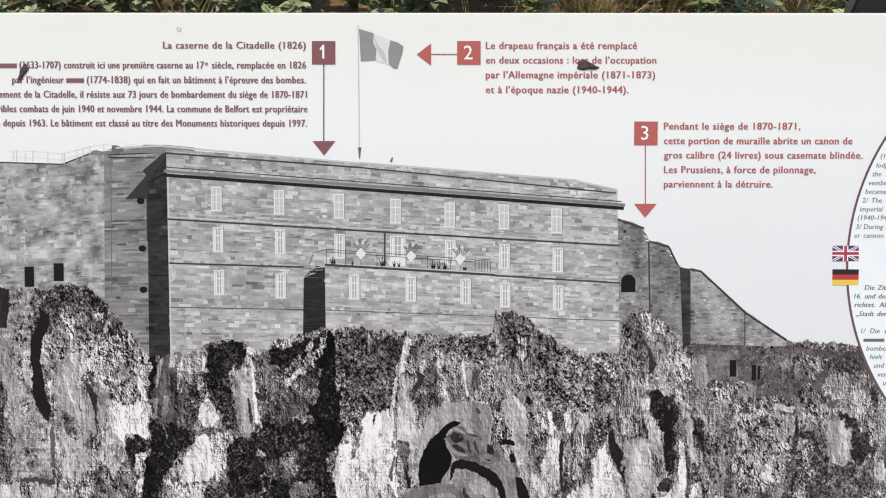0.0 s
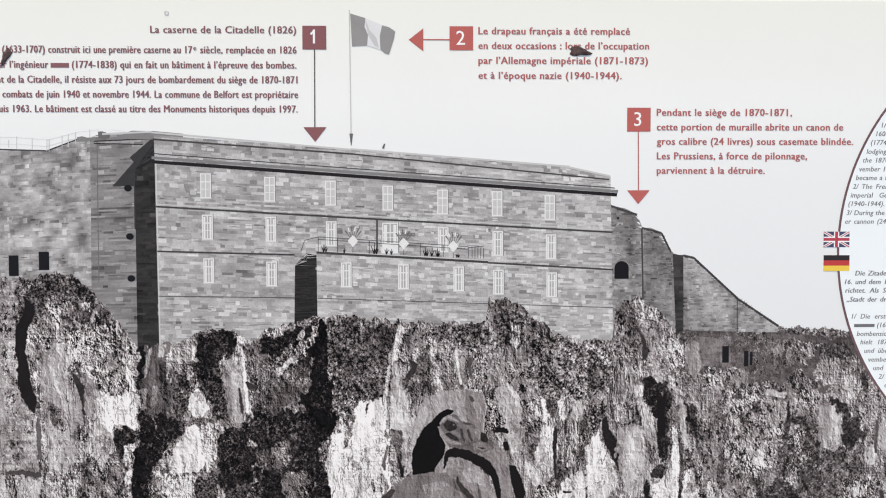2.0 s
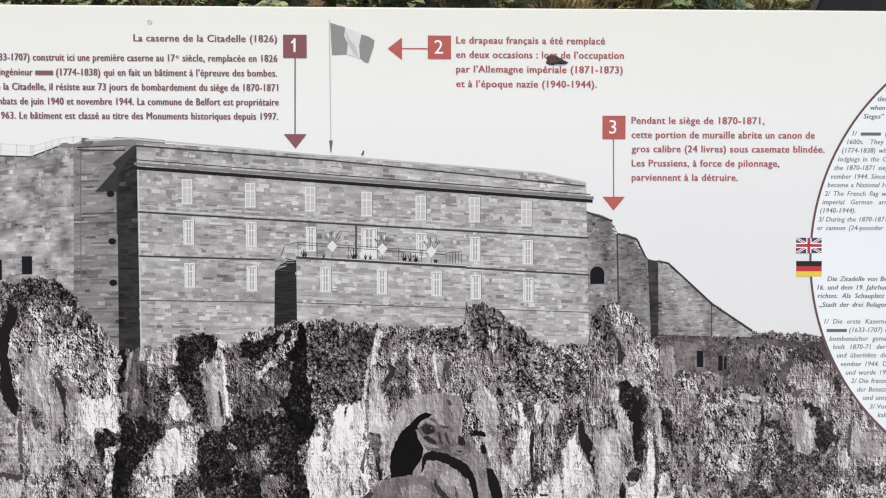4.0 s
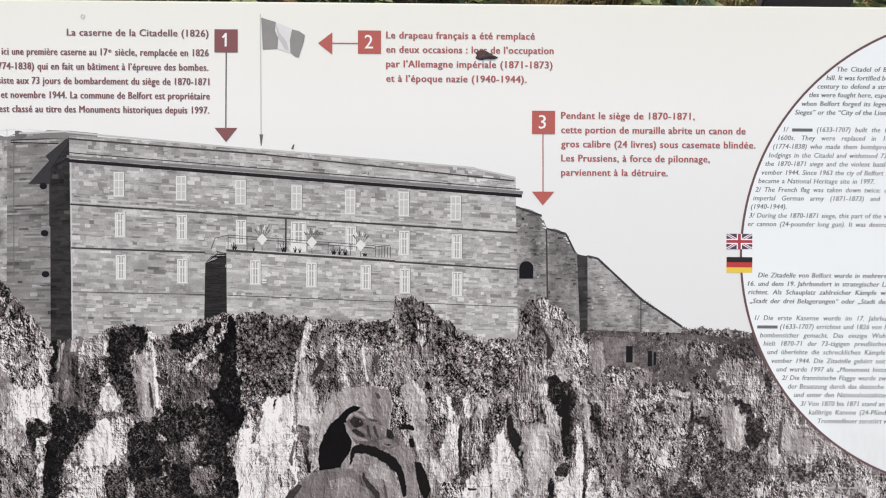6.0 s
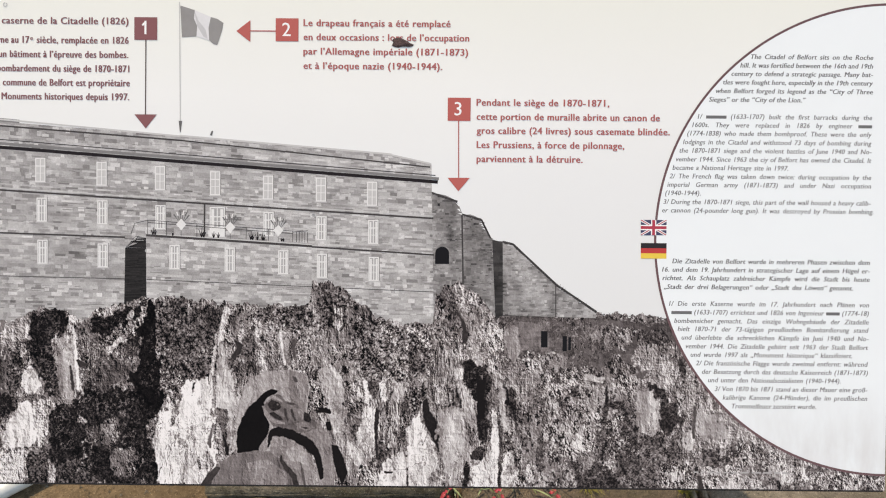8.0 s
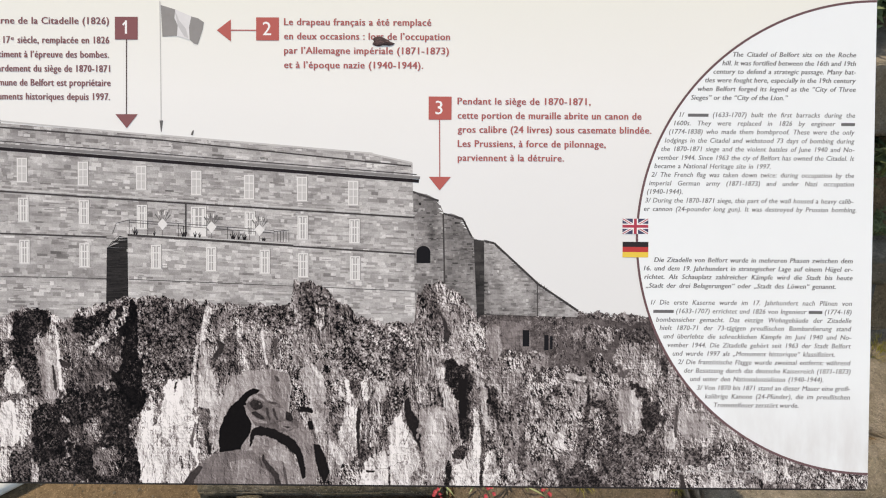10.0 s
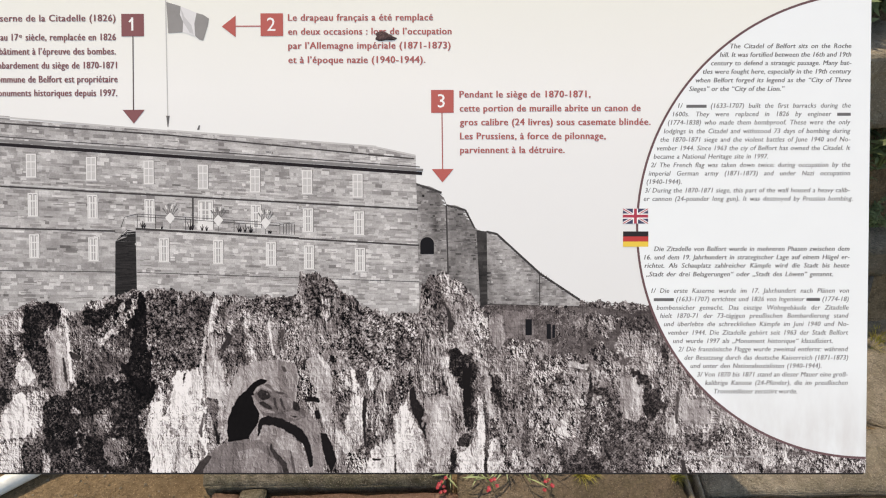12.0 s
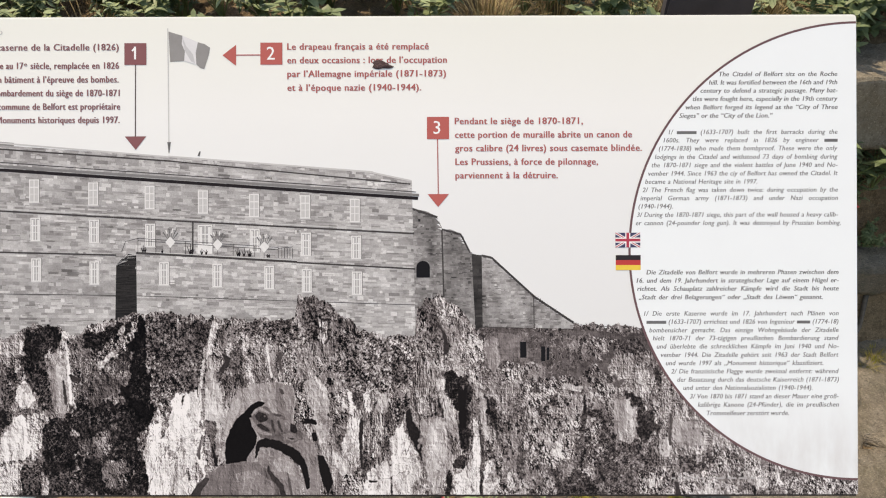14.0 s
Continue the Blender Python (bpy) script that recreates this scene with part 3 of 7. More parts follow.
patch("rough", 0.14, (0.8725, 0.1322), (0.8795, 0.1074), (0.8815, 0.0897), (0.8759, 0.1003), (0.8724, 0.1145))
patch("rock", 0.67, (0.8548, 0.1004), (0.8794, 0.0968), (0.8829, 0.0720), (0.8914, 0.0507), (0.8885, 0.0365), (0.8616, 0.0330), (0.8512, 0.0720))
patch("rock", 0.63, (0.8616, 0.0330), (0.8828, 0.0365), (0.8828, -0.0061), (0.8651, -0.0061))
patch("bush", 0.11, (0.8852, 0.1569), (0.9007, 0.1604), (0.9169, 0.1427), (0.9148, 0.1286), (0.9183, 0.1074), (0.9126, 0.0967), (0.9097, 0.0649), (0.9027, 0.0542), (0.8985, 0.0720), (0.8985, 0.1074), (0.8915, 0.1251), (0.8831, 0.1428))
patch("flat", 0.04, (0.8986, 0.1357), (0.9098, 0.1357), (0.9084, 0.0861), (0.8999, 0.0861))
patch("rough", 0.12, (0.8913, 0.0472), (0.9076, 0.0542), (0.9040, 0.0365), (0.8899, 0.0401))
patch("rough", 0.09, (0.8850, 0.0365), (0.8913, 0.0294), (0.8884, -0.0061), (0.8828, -0.0061))
patch("rock", 0.85, (0.8934, 0.0294), (0.9146, 0.0507), (0.9196, 0.0365), (0.9181, -0.0061), (0.8955, -0.0061))
patch("rock", 0.92, (0.9183, 0.1003), (0.9239, 0.0932), (0.9267, 0.0578), (0.9266, -0.0061), (0.9181, -0.0061), (0.9168, 0.0578))
patch("rough", 0.2, (0.9239, 0.1003), (0.9309, 0.0719), (0.9337, 0.0294), (0.9322, -0.0061), (0.9273, -0.0061), (0.9260, 0.0578))
patch("rock", 0.62, (0.9268, 0.1356), (0.9338, 0.1286), (0.9394, 0.0719), (0.9323, 0.0719), (0.9267, 0.1003))
patch("rock", 0.83, (0.9337, 0.0436), (0.9429, 0.0506), (0.9499, 0.0223), (0.9520, -0.0062), (0.9322, -0.0061))
patch("scree", 0.16, (0.9338, 0.1286), (0.9500, 0.1285), (0.9535, 0.1073), (0.9464, 0.0861), (0.9429, 0.1002), (0.9366, 0.1073))
patch("scree", 0.16, (0.9408, 0.0967), (0.9535, 0.0861), (0.9570, 0.0719), (0.9464, 0.0754))
# lower rampart
patch("wall", 0.22, (0.9240, 0.2133), (1.1364, 0.2129), (1.1506, 0.1705), (1.1295, 0.1424), (1.0944, 0.1354), (1.0240, 0.1425), (0.9888, 0.1426), (0.9536, 0.1638), (0.9268, 0.1710))
patch("wall", 0.33, (0.9311, 0.2076), (0.9888, 0.2061), (0.9852, 0.1709), (0.9536, 0.1709))
patch("wall", 0.22, (0.9888, 0.1955), (1.0239, 0.1976), (1.0240, 0.1482), (0.9923, 0.1482))
patch("scree", 0.36, (1.0380, 0.1990), (1.0872, 0.2024), (1.0838, 0.1707), (1.0451, 0.1672))
patch("scree", 0.3, (1.0907, 0.1989), (1.1294, 0.1988), (1.1400, 0.1776), (1.0943, 0.1777))
patch("scree", 0.36, (0.9571, 0.1638), (0.9888, 0.1708), (1.0240, 0.1461), (1.0662, 0.1636), (1.0943, 0.1565), (1.0944, 0.1318), (0.9535, 0.1356))
patch("bush", 0.27, (1.0556, 0.2187), (1.1258, 0.2157), (1.1294, 0.2044), (1.0556, 0.2095))
patch("rough", 0.5, (0.9148, 0.1639), (0.9324, 0.1427), (0.9535, 0.1321), (0.9570, 0.1214), (0.9324, 0.1286), (0.9148, 0.1427))
patch("rock", 0.5, (0.9311, 0.1992), (0.9515, 0.1991), (0.9522, 0.1639), (0.9430, 0.1568), (0.9324, 0.1709))
patch("scree", 0.55, (0.9184, 0.1992), (0.9325, 0.1992), (0.9310, 0.1710), (0.9198, 0.1674))
# scree slope
patch("scree", 0.5, (0.9536, 0.1709), (0.9888, 0.1426), (1.0310, 0.1355), (1.0522, 0.1001), (1.0487, 0.0576), (1.0276, 0.0293), (1.0240, -0.0062), (0.9534, -0.0062), (0.9521, 0.0719), (0.9570, 0.1002))
patch("scree", 0.64, (0.9888, 0.1072), (1.0240, 0.1001), (1.0452, 0.0718), (1.0311, 0.0470), (1.0029, 0.0506), (0.9888, 0.0718))
patch("rough", 0.44, (0.9535, 0.1427), (0.9888, 0.1355), (0.9817, 0.1143), (0.9641, 0.1002))
patch("scree", 0.36, (0.9464, 0.0790), (0.9817, 0.0683), (0.9958, 0.0364), (0.9746, 0.0293), (0.9535, 0.0364))
patch("rock", 0.82, (1.0134, 0.0612), (1.0275, 0.0612), (1.0297, 0.0519), (1.0134, 0.0520))
patch("bush", 0.3, (0.9641, 0.1250), (0.9782, 0.1249), (0.9747, 0.1073), (0.9662, 0.1073))
patch("bush", 0.25, (1.0134, 0.1284), (1.0240, 0.1319), (1.0226, 0.1178), (1.0134, 0.1157))
patch("bush", 0.22, (1.0226, 0.1001), (1.0367, 0.1001), (1.0367, 0.0895), (1.0240, 0.0895))
patch("bush", 0.3, (0.9972, 0.1143), (1.0071, 0.1072), (1.0029, 0.0987))
patch("scree", 0.46, (1.0521, 0.1425), (1.1014, 0.1389), (1.1017, -0.0063), (1.0523, -0.0063))
patch("bush", 0.17, (1.0240, 0.0207), (1.0522, 0.0363), (1.0664, 0.0292), (1.0875, 0.0327), (1.1016, 0.0150), (1.0982, -0.0063), (1.0240, -0.0062))
patch("scree", 0.56, (1.0275, 0.1355), (1.0557, 0.1319), (1.0522, 0.0859), (1.0310, 0.0895), (1.0240, 0.1072))
patch("rock", 0.72, (1.0310, 0.1425), (1.0557, 0.1411), (1.0521, 0.1340), (1.0310, 0.1355))
patch("bush", 0.16, (1.0557, 0.1354), (1.0606, 0.1142), (1.0592, 0.0859), (1.0522, 0.0859), (1.0536, 0.1071))
patch("bush", 0.26, (1.0451, 0.0859), (1.0628, 0.0894), (1.0628, 0.0576), (1.0593, 0.0363), (1.0487, 0.0363), (1.0452, 0.0647))
patch("scree", 0.46, (1.0627, 0.1354), (1.0909, 0.1354), (1.0944, 0.1071), (1.0803, 0.1071), (1.0662, 0.1142))
patch("bush", 0.2, (1.0592, 0.1071), (1.0803, 0.1106), (1.0818, 0.1000), (1.0663, 0.0944))
patch("scree", 0.6, (1.0627, 0.0965), (1.0909, 0.1000), (1.0931, 0.0859), (1.0804, 0.0682), (1.0649, 0.0717))
patch("bush", 0.28, (1.0628, 0.0717), (1.0945, 0.0752), (1.1297, 0.0681), (1.1474, 0.0504), (1.1298, 0.0291), (1.1229, -0.0063), (1.0876, -0.0063), (1.0664, 0.0292))
patch("bush", 0.18, (1.0663, 0.0434), (1.0945, 0.0575), (1.1016, 0.0292), (1.0734, 0.0186))
patch("rough", 0.52, (1.1401, 0.1423), (1.1647, 0.1317), (1.2000, 0.0998), (1.2283, 0.0786), (1.2565, 0.0573), (1.2566, 0.0431), (1.1509, 0.0433), (1.1368, 0.0646))
patch("rough", 0.5, (1.0964, 0.1777), (1.1154, 0.1833), (1.1330, 0.1812), (1.1421, 0.1706), (1.1450, 0.1529), (1.1366, 0.1353), (1.1084, 0.1353), (1.0943, 0.1565))
patch("rock", 0.6, (1.0944, 0.1212), (1.1120, 0.1247), (1.1212, 0.1070), (1.1226, 0.0858), (1.1156, 0.0646), (1.0980, 0.0717), (1.0930, 0.0929))
patch("rock", 0.74, (1.1142, 0.0964), (1.1212, 0.1000), (1.1212, 0.0787), (1.1156, 0.0752))
patch("bush", 0.11, (1.0979, 0.1339), (1.1085, 0.1325), (1.1261, 0.1282), (1.1366, 0.1247), (1.1437, 0.1070), (1.1473, 0.0893), (1.1403, 0.0752), (1.1297, 0.0716), (1.1248, 0.0858), (1.1261, 0.1070), (1.1212, 0.1176), (1.1063, 0.1290))
patch("bush", 0.2, (1.1422, 0.1600), (1.1520, 0.1564), (1.1542, 0.1353), (1.1450, 0.1423))
patch("scree", 0.46, (1.1228, 0.0362), (1.1650, 0.0362), (1.1687, -0.0064), (1.1229, -0.0063))
patch("scree", 0.52, (1.1650, 0.0362), (1.2213, 0.0644), (1.2565, 0.0502), (1.3059, 0.0325), (1.4080, 0.0252), (1.4082, -0.0067), (1.1652, -0.0064))
patch("rock", 0.78, (1.1494, 0.0716), (1.1614, 0.0751), (1.1685, 0.0574), (1.1580, 0.0489), (1.1474, 0.0575))
patch("rock", 0.58, (1.1684, 0.0999), (1.1965, 0.0963), (1.2037, 0.0680), (1.1755, 0.0645), (1.1670, 0.0787))
patch("flat", 0.2, (1.1634, 0.1070), (1.1669, 0.1034), (1.1664, 0.0645), (1.1628, 0.0645))
patch("bush", 0.27, (1.1685, 0.0503), (1.1931, 0.0574), (1.2143, 0.0609), (1.2249, 0.0361), (1.2003, 0.0326), (1.1756, 0.0291))
patch("rough", 0.62, (1.1686, 0.0291), (1.2003, 0.0326), (1.2003, 0.0219), (1.1686, 0.0184))
patch("rock", 0.72, (1.1298, 0.0235), (1.1475, 0.0256), (1.1510, 0.0149), (1.1334, 0.0135))
patch("flat", 0.12, (1.1686, 0.0206), (1.1757, 0.0184), (1.1807, -0.0064), (1.1736, -0.0064))
patch("scree", 0.28, (1.2743, 0.0148), (1.3060, 0.0161), (1.3097, -0.0066), (1.2709, -0.0065))
patch("rough", 0.62, (1.2284, 0.0503), (1.2566, 0.0431), (1.2531, 0.0254), (1.2320, 0.0290))
# niche and lion
patch("carved", 0.56, (0.6045, 0.0423), (0.6060, 0.0878), (0.6142, 0.1203), (0.6263, 0.1366), (0.6465, 0.1446), (0.6768, 0.1459), (0.6922, 0.1391), (0.6956, 0.1215), (0.6923, 0.0808), (0.6464, 0.0401))
patch("carved", 0.66, (0.6142, 0.1183), (0.6229, 0.1251), (0.6296, 0.1183), (0.6182, 0.0980), (0.6114, 0.0810), (0.6073, 0.0470), (0.6046, 0.0470), (0.6074, 0.0878))
patch("carved", 0.42, (0.6707, 0.1446), (0.6909, 0.1405), (0.6936, 0.1181), (0.6909, 0.0876), (0.6734, 0.1012), (0.6700, 0.1216))
patch("ink", 0.2, (0.6734, 0.1385), (0.6788, 0.1364), (0.6815, 0.1303), (0.6774, 0.1297))
patch("carved", 0.458, (0.6801, 0.0808), (0.7037, 0.0808), (0.7172, 0.0705), (0.7240, 0.0535), (0.7274, 0.0331), (0.7240, -0.0010), (0.7071, -0.0010), (0.7004, 0.0468))
patch("carved", 0.44, (0.7105, 0.0502), (0.7220, 0.0467), (0.7240, -0.0010), (0.7125, -0.0010))
patch("ink", 0.044, (0.6066, 0.0422), (0.6059, 0.0538), (0.6073, 0.0708), (0.6127, 0.0864), (0.6209, 0.0979), (0.6303, 0.1067), (0.6397, 0.1162), (0.6485, 0.1209), (0.6566, 0.1202), (0.6519, 0.1148), (0.6465, 0.1108), (0.6397, 0.1013), (0.6384, 0.0911), (0.6431, 0.0843), (0.6464, 0.0775), (0.6444, 0.0673), (0.6383, 0.0469), (0.6295, 0.0429))
patch("carved", 0.317, (0.6465, 0.1121), (0.6545, 0.1162), (0.6613, 0.1135), (0.6640, 0.1067), (0.6768, 0.1039), (0.6855, 0.0992), (0.6923, 0.0903), (0.7003, 0.0842), (0.7037, 0.0740), (0.6936, 0.0692), (0.6801, 0.0686), (0.6666, 0.0727), (0.6498, 0.0755), (0.6444, 0.0843), (0.6384, 0.0932), (0.6397, 0.1027))
patch("ink", 0.141, (0.6438, 0.1026), (0.6485, 0.1081), (0.6579, 0.1053), (0.6613, 0.0999), (0.6565, 0.0951), (0.6505, 0.0945), (0.6464, 0.0972))
patch("ink", 0.528, (0.6390, 0.1047), (0.6431, 0.1101), (0.6492, 0.1142), (0.6559, 0.1121), (0.6626, 0.1073), (0.6619, 0.1046), (0.6552, 0.1080), (0.6485, 0.1101), (0.6438, 0.1060), (0.6404, 0.1020))
patch("ink", 0.475, (0.6370, 0.1006), (0.6397, 0.1013), (0.6431, 0.0938), (0.6471, 0.0884), (0.6538, 0.0829), (0.6653, 0.0809), (0.6660, 0.0781), (0.6545, 0.0789), (0.6464, 0.0830), (0.6404, 0.0898))
patch("ink", 0.141, (0.6458, 0.0925), (0.6518, 0.0931), (0.6599, 0.0877), (0.6646, 0.0829), (0.6572, 0.0836), (0.6505, 0.0870))
patch("carved", 0.405, (0.6512, 0.0938), (0.6586, 0.0958), (0.6640, 0.0911), (0.6653, 0.0863), (0.6592, 0.0890))
patch("ink", 0.176, (0.6640, 0.0985), (0.6667, 0.0978), (0.6673, 0.0897), (0.6707, 0.0829), (0.6687, 0.0822), (0.6646, 0.0897))
patch("carved", 0.387, (0.6680, 0.1026), (0.6774, 0.1012), (0.6815, 0.0944), (0.6821, 0.0856), (0.6768, 0.0808), (0.6720, 0.0849), (0.6680, 0.0931))
patch("ink", 0.176, (0.6720, 0.0971), (0.6747, 0.0978), (0.6774, 0.0890), (0.6801, 0.0829), (0.6774, 0.0822), (0.6734, 0.0897))
patch("ink", 0.211, (0.6653, 0.1046), (0.6754, 0.1053), (0.6801, 0.1026), (0.6734, 0.1019))
patch("carved", 0.44, (0.6801, 0.0985), (0.6882, 0.0958), (0.6909, 0.0896), (0.6869, 0.0842), (0.6821, 0.0903))
patch("ink", 0.132, (0.6889, 0.0937), (0.6943, 0.0923), (0.6983, 0.0842), (0.6936, 0.0808), (0.6889, 0.0835))
patch("carved", 0.405, (0.6774, 0.0802), (0.6882, 0.0822), (0.6977, 0.0794), (0.7030, 0.0740), (0.6923, 0.0713), (0.6815, 0.0727))
patch("ink", 0.141, (0.6835, 0.0761), (0.6950, 0.0747), (0.6909, 0.0726))
patch("ink", 0.264, (0.6693, 0.0809), (0.6788, 0.0768), (0.6774, 0.0734), (0.6680, 0.0761))
patch("ink", 0.387, (0.6545, 0.1040), (0.6586, 0.1026), (0.6559, 0.1006))
patch("ink", 0.07, (0.6990, 0.0971), (0.7206, 0.0957), (0.7219, 0.0923), (0.7057, 0.0937))
patch("ink", 0.07, (0.7152, 0.0821), (0.7206, 0.0828), (0.7233, 0.0739), (0.7172, 0.0753))
patch("carved", 0.37, (0.5721, 0.0199), (0.5890, 0.0334), (0.6059, 0.0416), (0.6261, 0.0449), (0.6464, 0.0455), (0.6612, 0.0401), (0.6680, 0.0264), (0.6747, 0.0128), (0.6767, -0.0009), (0.5653, -0.0006))
patch("carved", 0.475, (0.6194, 0.0300), (0.6464, 0.0347), (0.6666, 0.0196), (0.6700, -0.0009), (0.6261, -0.0008))
patch("ink", 0.176, (0.5599, -0.0006), (0.5721, 0.0178), (0.5822, 0.0266), (0.5869, 0.0239), (0.5788, 0.0130), (0.5734, -0.0006))
patch("carved", 0.493, (0.6484, 0.0639), (0.6633, 0.0659), (0.6767, 0.0604), (0.6882, 0.0502), (0.6990, 0.0386), (0.7037, 0.0229), (0.7044, -0.0010), (0.6767, -0.0009), (0.6720, 0.0162), (0.6666, 0.0264), (0.6632, 0.0367), (0.6518, 0.0401), (0.6464, 0.0469))
patch("carved", 0.598, (0.6653, 0.0469), (0.6801, 0.0536), (0.6902, 0.0434), (0.6950, 0.0263), (0.6835, 0.0332), (0.6734, 0.0332))
patch("ink", 0.07, (0.6464, 0.0707), (0.6565, 0.0755), (0.6734, 0.0727), (0.6869, 0.0659), (0.7004, 0.0570), (0.7058, 0.0468), (0.7105, 0.0331), (0.7125, 0.0127), (0.7092, 0.0093), (0.7058, 0.0229), (0.7004, 0.0386), (0.6902, 0.0502), (0.6767, 0.0591), (0.6633, 0.0639), (0.6498, 0.0639), (0.6464, 0.0537), (0.6437, 0.0469), (0.6444, 0.0639))
patch("ink", 0.176, (0.6612, 0.0469), (0.6639, 0.0346), (0.6720, 0.0250), (0.6801, 0.0162), (0.6842, -0.0009), (0.6774, -0.0009), (0.6734, 0.0128), (0.6653, 0.0230), (0.6599, 0.0346))
patch("ink", 0.264, (0.6842, 0.0346), (0.6882, 0.0230), (0.6923, -0.0009), (0.6896, -0.0009), (0.6855, 0.0161))
patch("carved", 0.458, (0.6329, 0.0469), (0.6383, 0.0571), (0.6437, 0.0639), (0.6444, 0.0469), (0.6396, 0.0435))
patch("ink", 0.07, (0.7220, 0.0549), (0.7307, 0.0521), (0.7375, 0.0365), (0.7423, 0.0194), (0.7355, 0.0024), (0.7287, 0.0194), (0.7240, 0.0365))


def value_noise(x, y, seed):
    """Smooth noise in -1..1 on arrays."""
    table = np.random.RandomState(seed).uniform(-1, 1, (256, 256))
    i, j = np.floor(x).astype(int), np.floor(y).astype(int)
    fx, fy = x - i, y - j
    fx, fy = fx * fx * (3 - 2 * fx), fy * fy * (3 - 2 * fy)
    at = lambda a, b: table[a % 256, b % 256]
    return (at(i, j) * (1 - fx) + at(i + 1, j) * fx) * (1 - fy) + (at(i, j + 1) * (1 - fx) + at(i + 1, j + 1) * fx) * fy


def fractal(x, y, scale, seed, octaves=5, keep=0.6):
    total, size = 0, 1.0
    for k in range(octaves):
        total = total + size * value_noise(x * scale, y * scale, seed + k)
        scale, size = scale * 2.03, size * keep
    return total


def cliff_top(u):
    """The upper edge of the cliff and its growth along the picture."""
    steps = ((-0.000, 0.278), (0.148, 0.279), (0.162, 0.278), (0.175, 0.286), (0.209, 0.283), (0.236, 0.259), (0.259, 0.232), (0.284, 0.200), (0.309, 0.200), (0.330, 0.204), (0.353, 0.212), (0.367, 0.219), (0.394, 0.216), (0.404, 0.211), (0.415, 0.202), (0.431, 0.212), (0.458, 0.227), (0.485, 0.230),
             (0.545, 0.234), (0.589, 0.226), (0.694, 0.225), (0.698, 0.252), (0.717, 0.255), (0.744, 0.240), (0.757, 0.227), (0.771, 0.216), (0.788, 0.205), (0.845, 0.204), (0.848, 0.237), (0.868, 0.254), (0.881, 0.253), (0.905, 0.234), (0.919, 0.2135), (1.0429, 0.2120), (1.0441, 0.2185), (1.080, 0.2165), (1.120, 0.2150), (1.160, 0.2120), (1.400, 0.2120))
    return np.interp(u, [s[0] for s in steps], [s[1] for s in steps])


def relief(u, v, scale, seed, octaves, keep, step, ridged):
    """Light and shade of a rough height field, lit from the upper right, in about -3..3."""
    h, size = 0, 1.0
    for k in range(octaves):
        n = value_noise(u * scale, v * scale, seed + k)
        h = h + size * (1 - 2 * np.abs(n) if ridged else n)
        scale, size = scale * 2.07, size * keep
    du, dv = np.gradient(h, step)
    s = -(0.8 * du + 0.6 * dv)
    return np.clip(s / s.std(), -3, 3)


def inside(u, v, outline):
    """Even-odd test of a closed outline on arrays."""
    hit = np.zeros(u.shape, bool)
    for (x0, y0), (x1, y1) in zip(outline, outline[1:] + outline[:1]):
        if y0 != y1:
            hit ^= ((y0 > v) != (y1 > v)) & (u < (x1 - x0) * (v - y0) / (y1 - y0) + x0)
    return hit


def soft(f, times=1):
    for _ in range(times):
        p = np.pad(f, 1, mode="edge")
        f = (p[2:, 1:-1] + p[:-2, 1:-1] + p[1:-1, 2:] + p[1:-1, :-2] + 2 * f) / 6
    return f


def window_of(u, v, u0, u1, v0, v1):
    """The slice of a grid that covers a rectangle."""
    i0, i1 = np.searchsorted(u[:, 0], (u0, u1))
    j0, j1 = np.searchsorted(v[0], (v0, v1))
    return slice(i0, max(i1, i0 + 2)), slice(j0, max(j1, j0 + 2))


def facets(x, y, seed):
    """Cell tone in -1..1 and closeness to a cell edge in 0..1, for jointed rock."""
    rs = np.random.RandomState(seed)
    jx, jy, shade = rs.rand(128, 128), rs.rand(128, 128), rs.uniform(-1, 1, (128, 128))
    i, j = np.floor(x).astype(int), np.floor(y).astype(int)
    best, second, cell = np.full(x.shape, 9.0), np.full(x.shape, 9.0), np.zeros(x.shape)
    for a in (-1, 0, 1):
        for b in (-1, 0, 1):
            p, q = (i + a) % 128, (j + b) % 128
            d = np.hypot(i + a + jx[p, q] - x, j + b + jy[p, q] - y)
            closer = d < best
            second = np.where(closer, best, np.minimum(second, d))
            cell = np.where(closer, shade[p, q], cell)
            best = np.where(closer, d, best)
    return cell, np.clip(1 - (second - best) / 0.10, 0, 1)


# how far the outline of each kind of surface strays, and how much it dissolves at its edge
RAGGED = {"flat": (0.0040, 6, 1.0), "rock": (0.0060, 5, 1.0), "rough": (0.0075, 7, 1.3), "bush": (0.0085, 7, 1.4), "scree": (0.0085, 9, 1.4), "wall": (0.0030, 4, 0.6), "carved": (0.0014, 4, 0.4), "ink": (0.0012, 4, 0.6)}


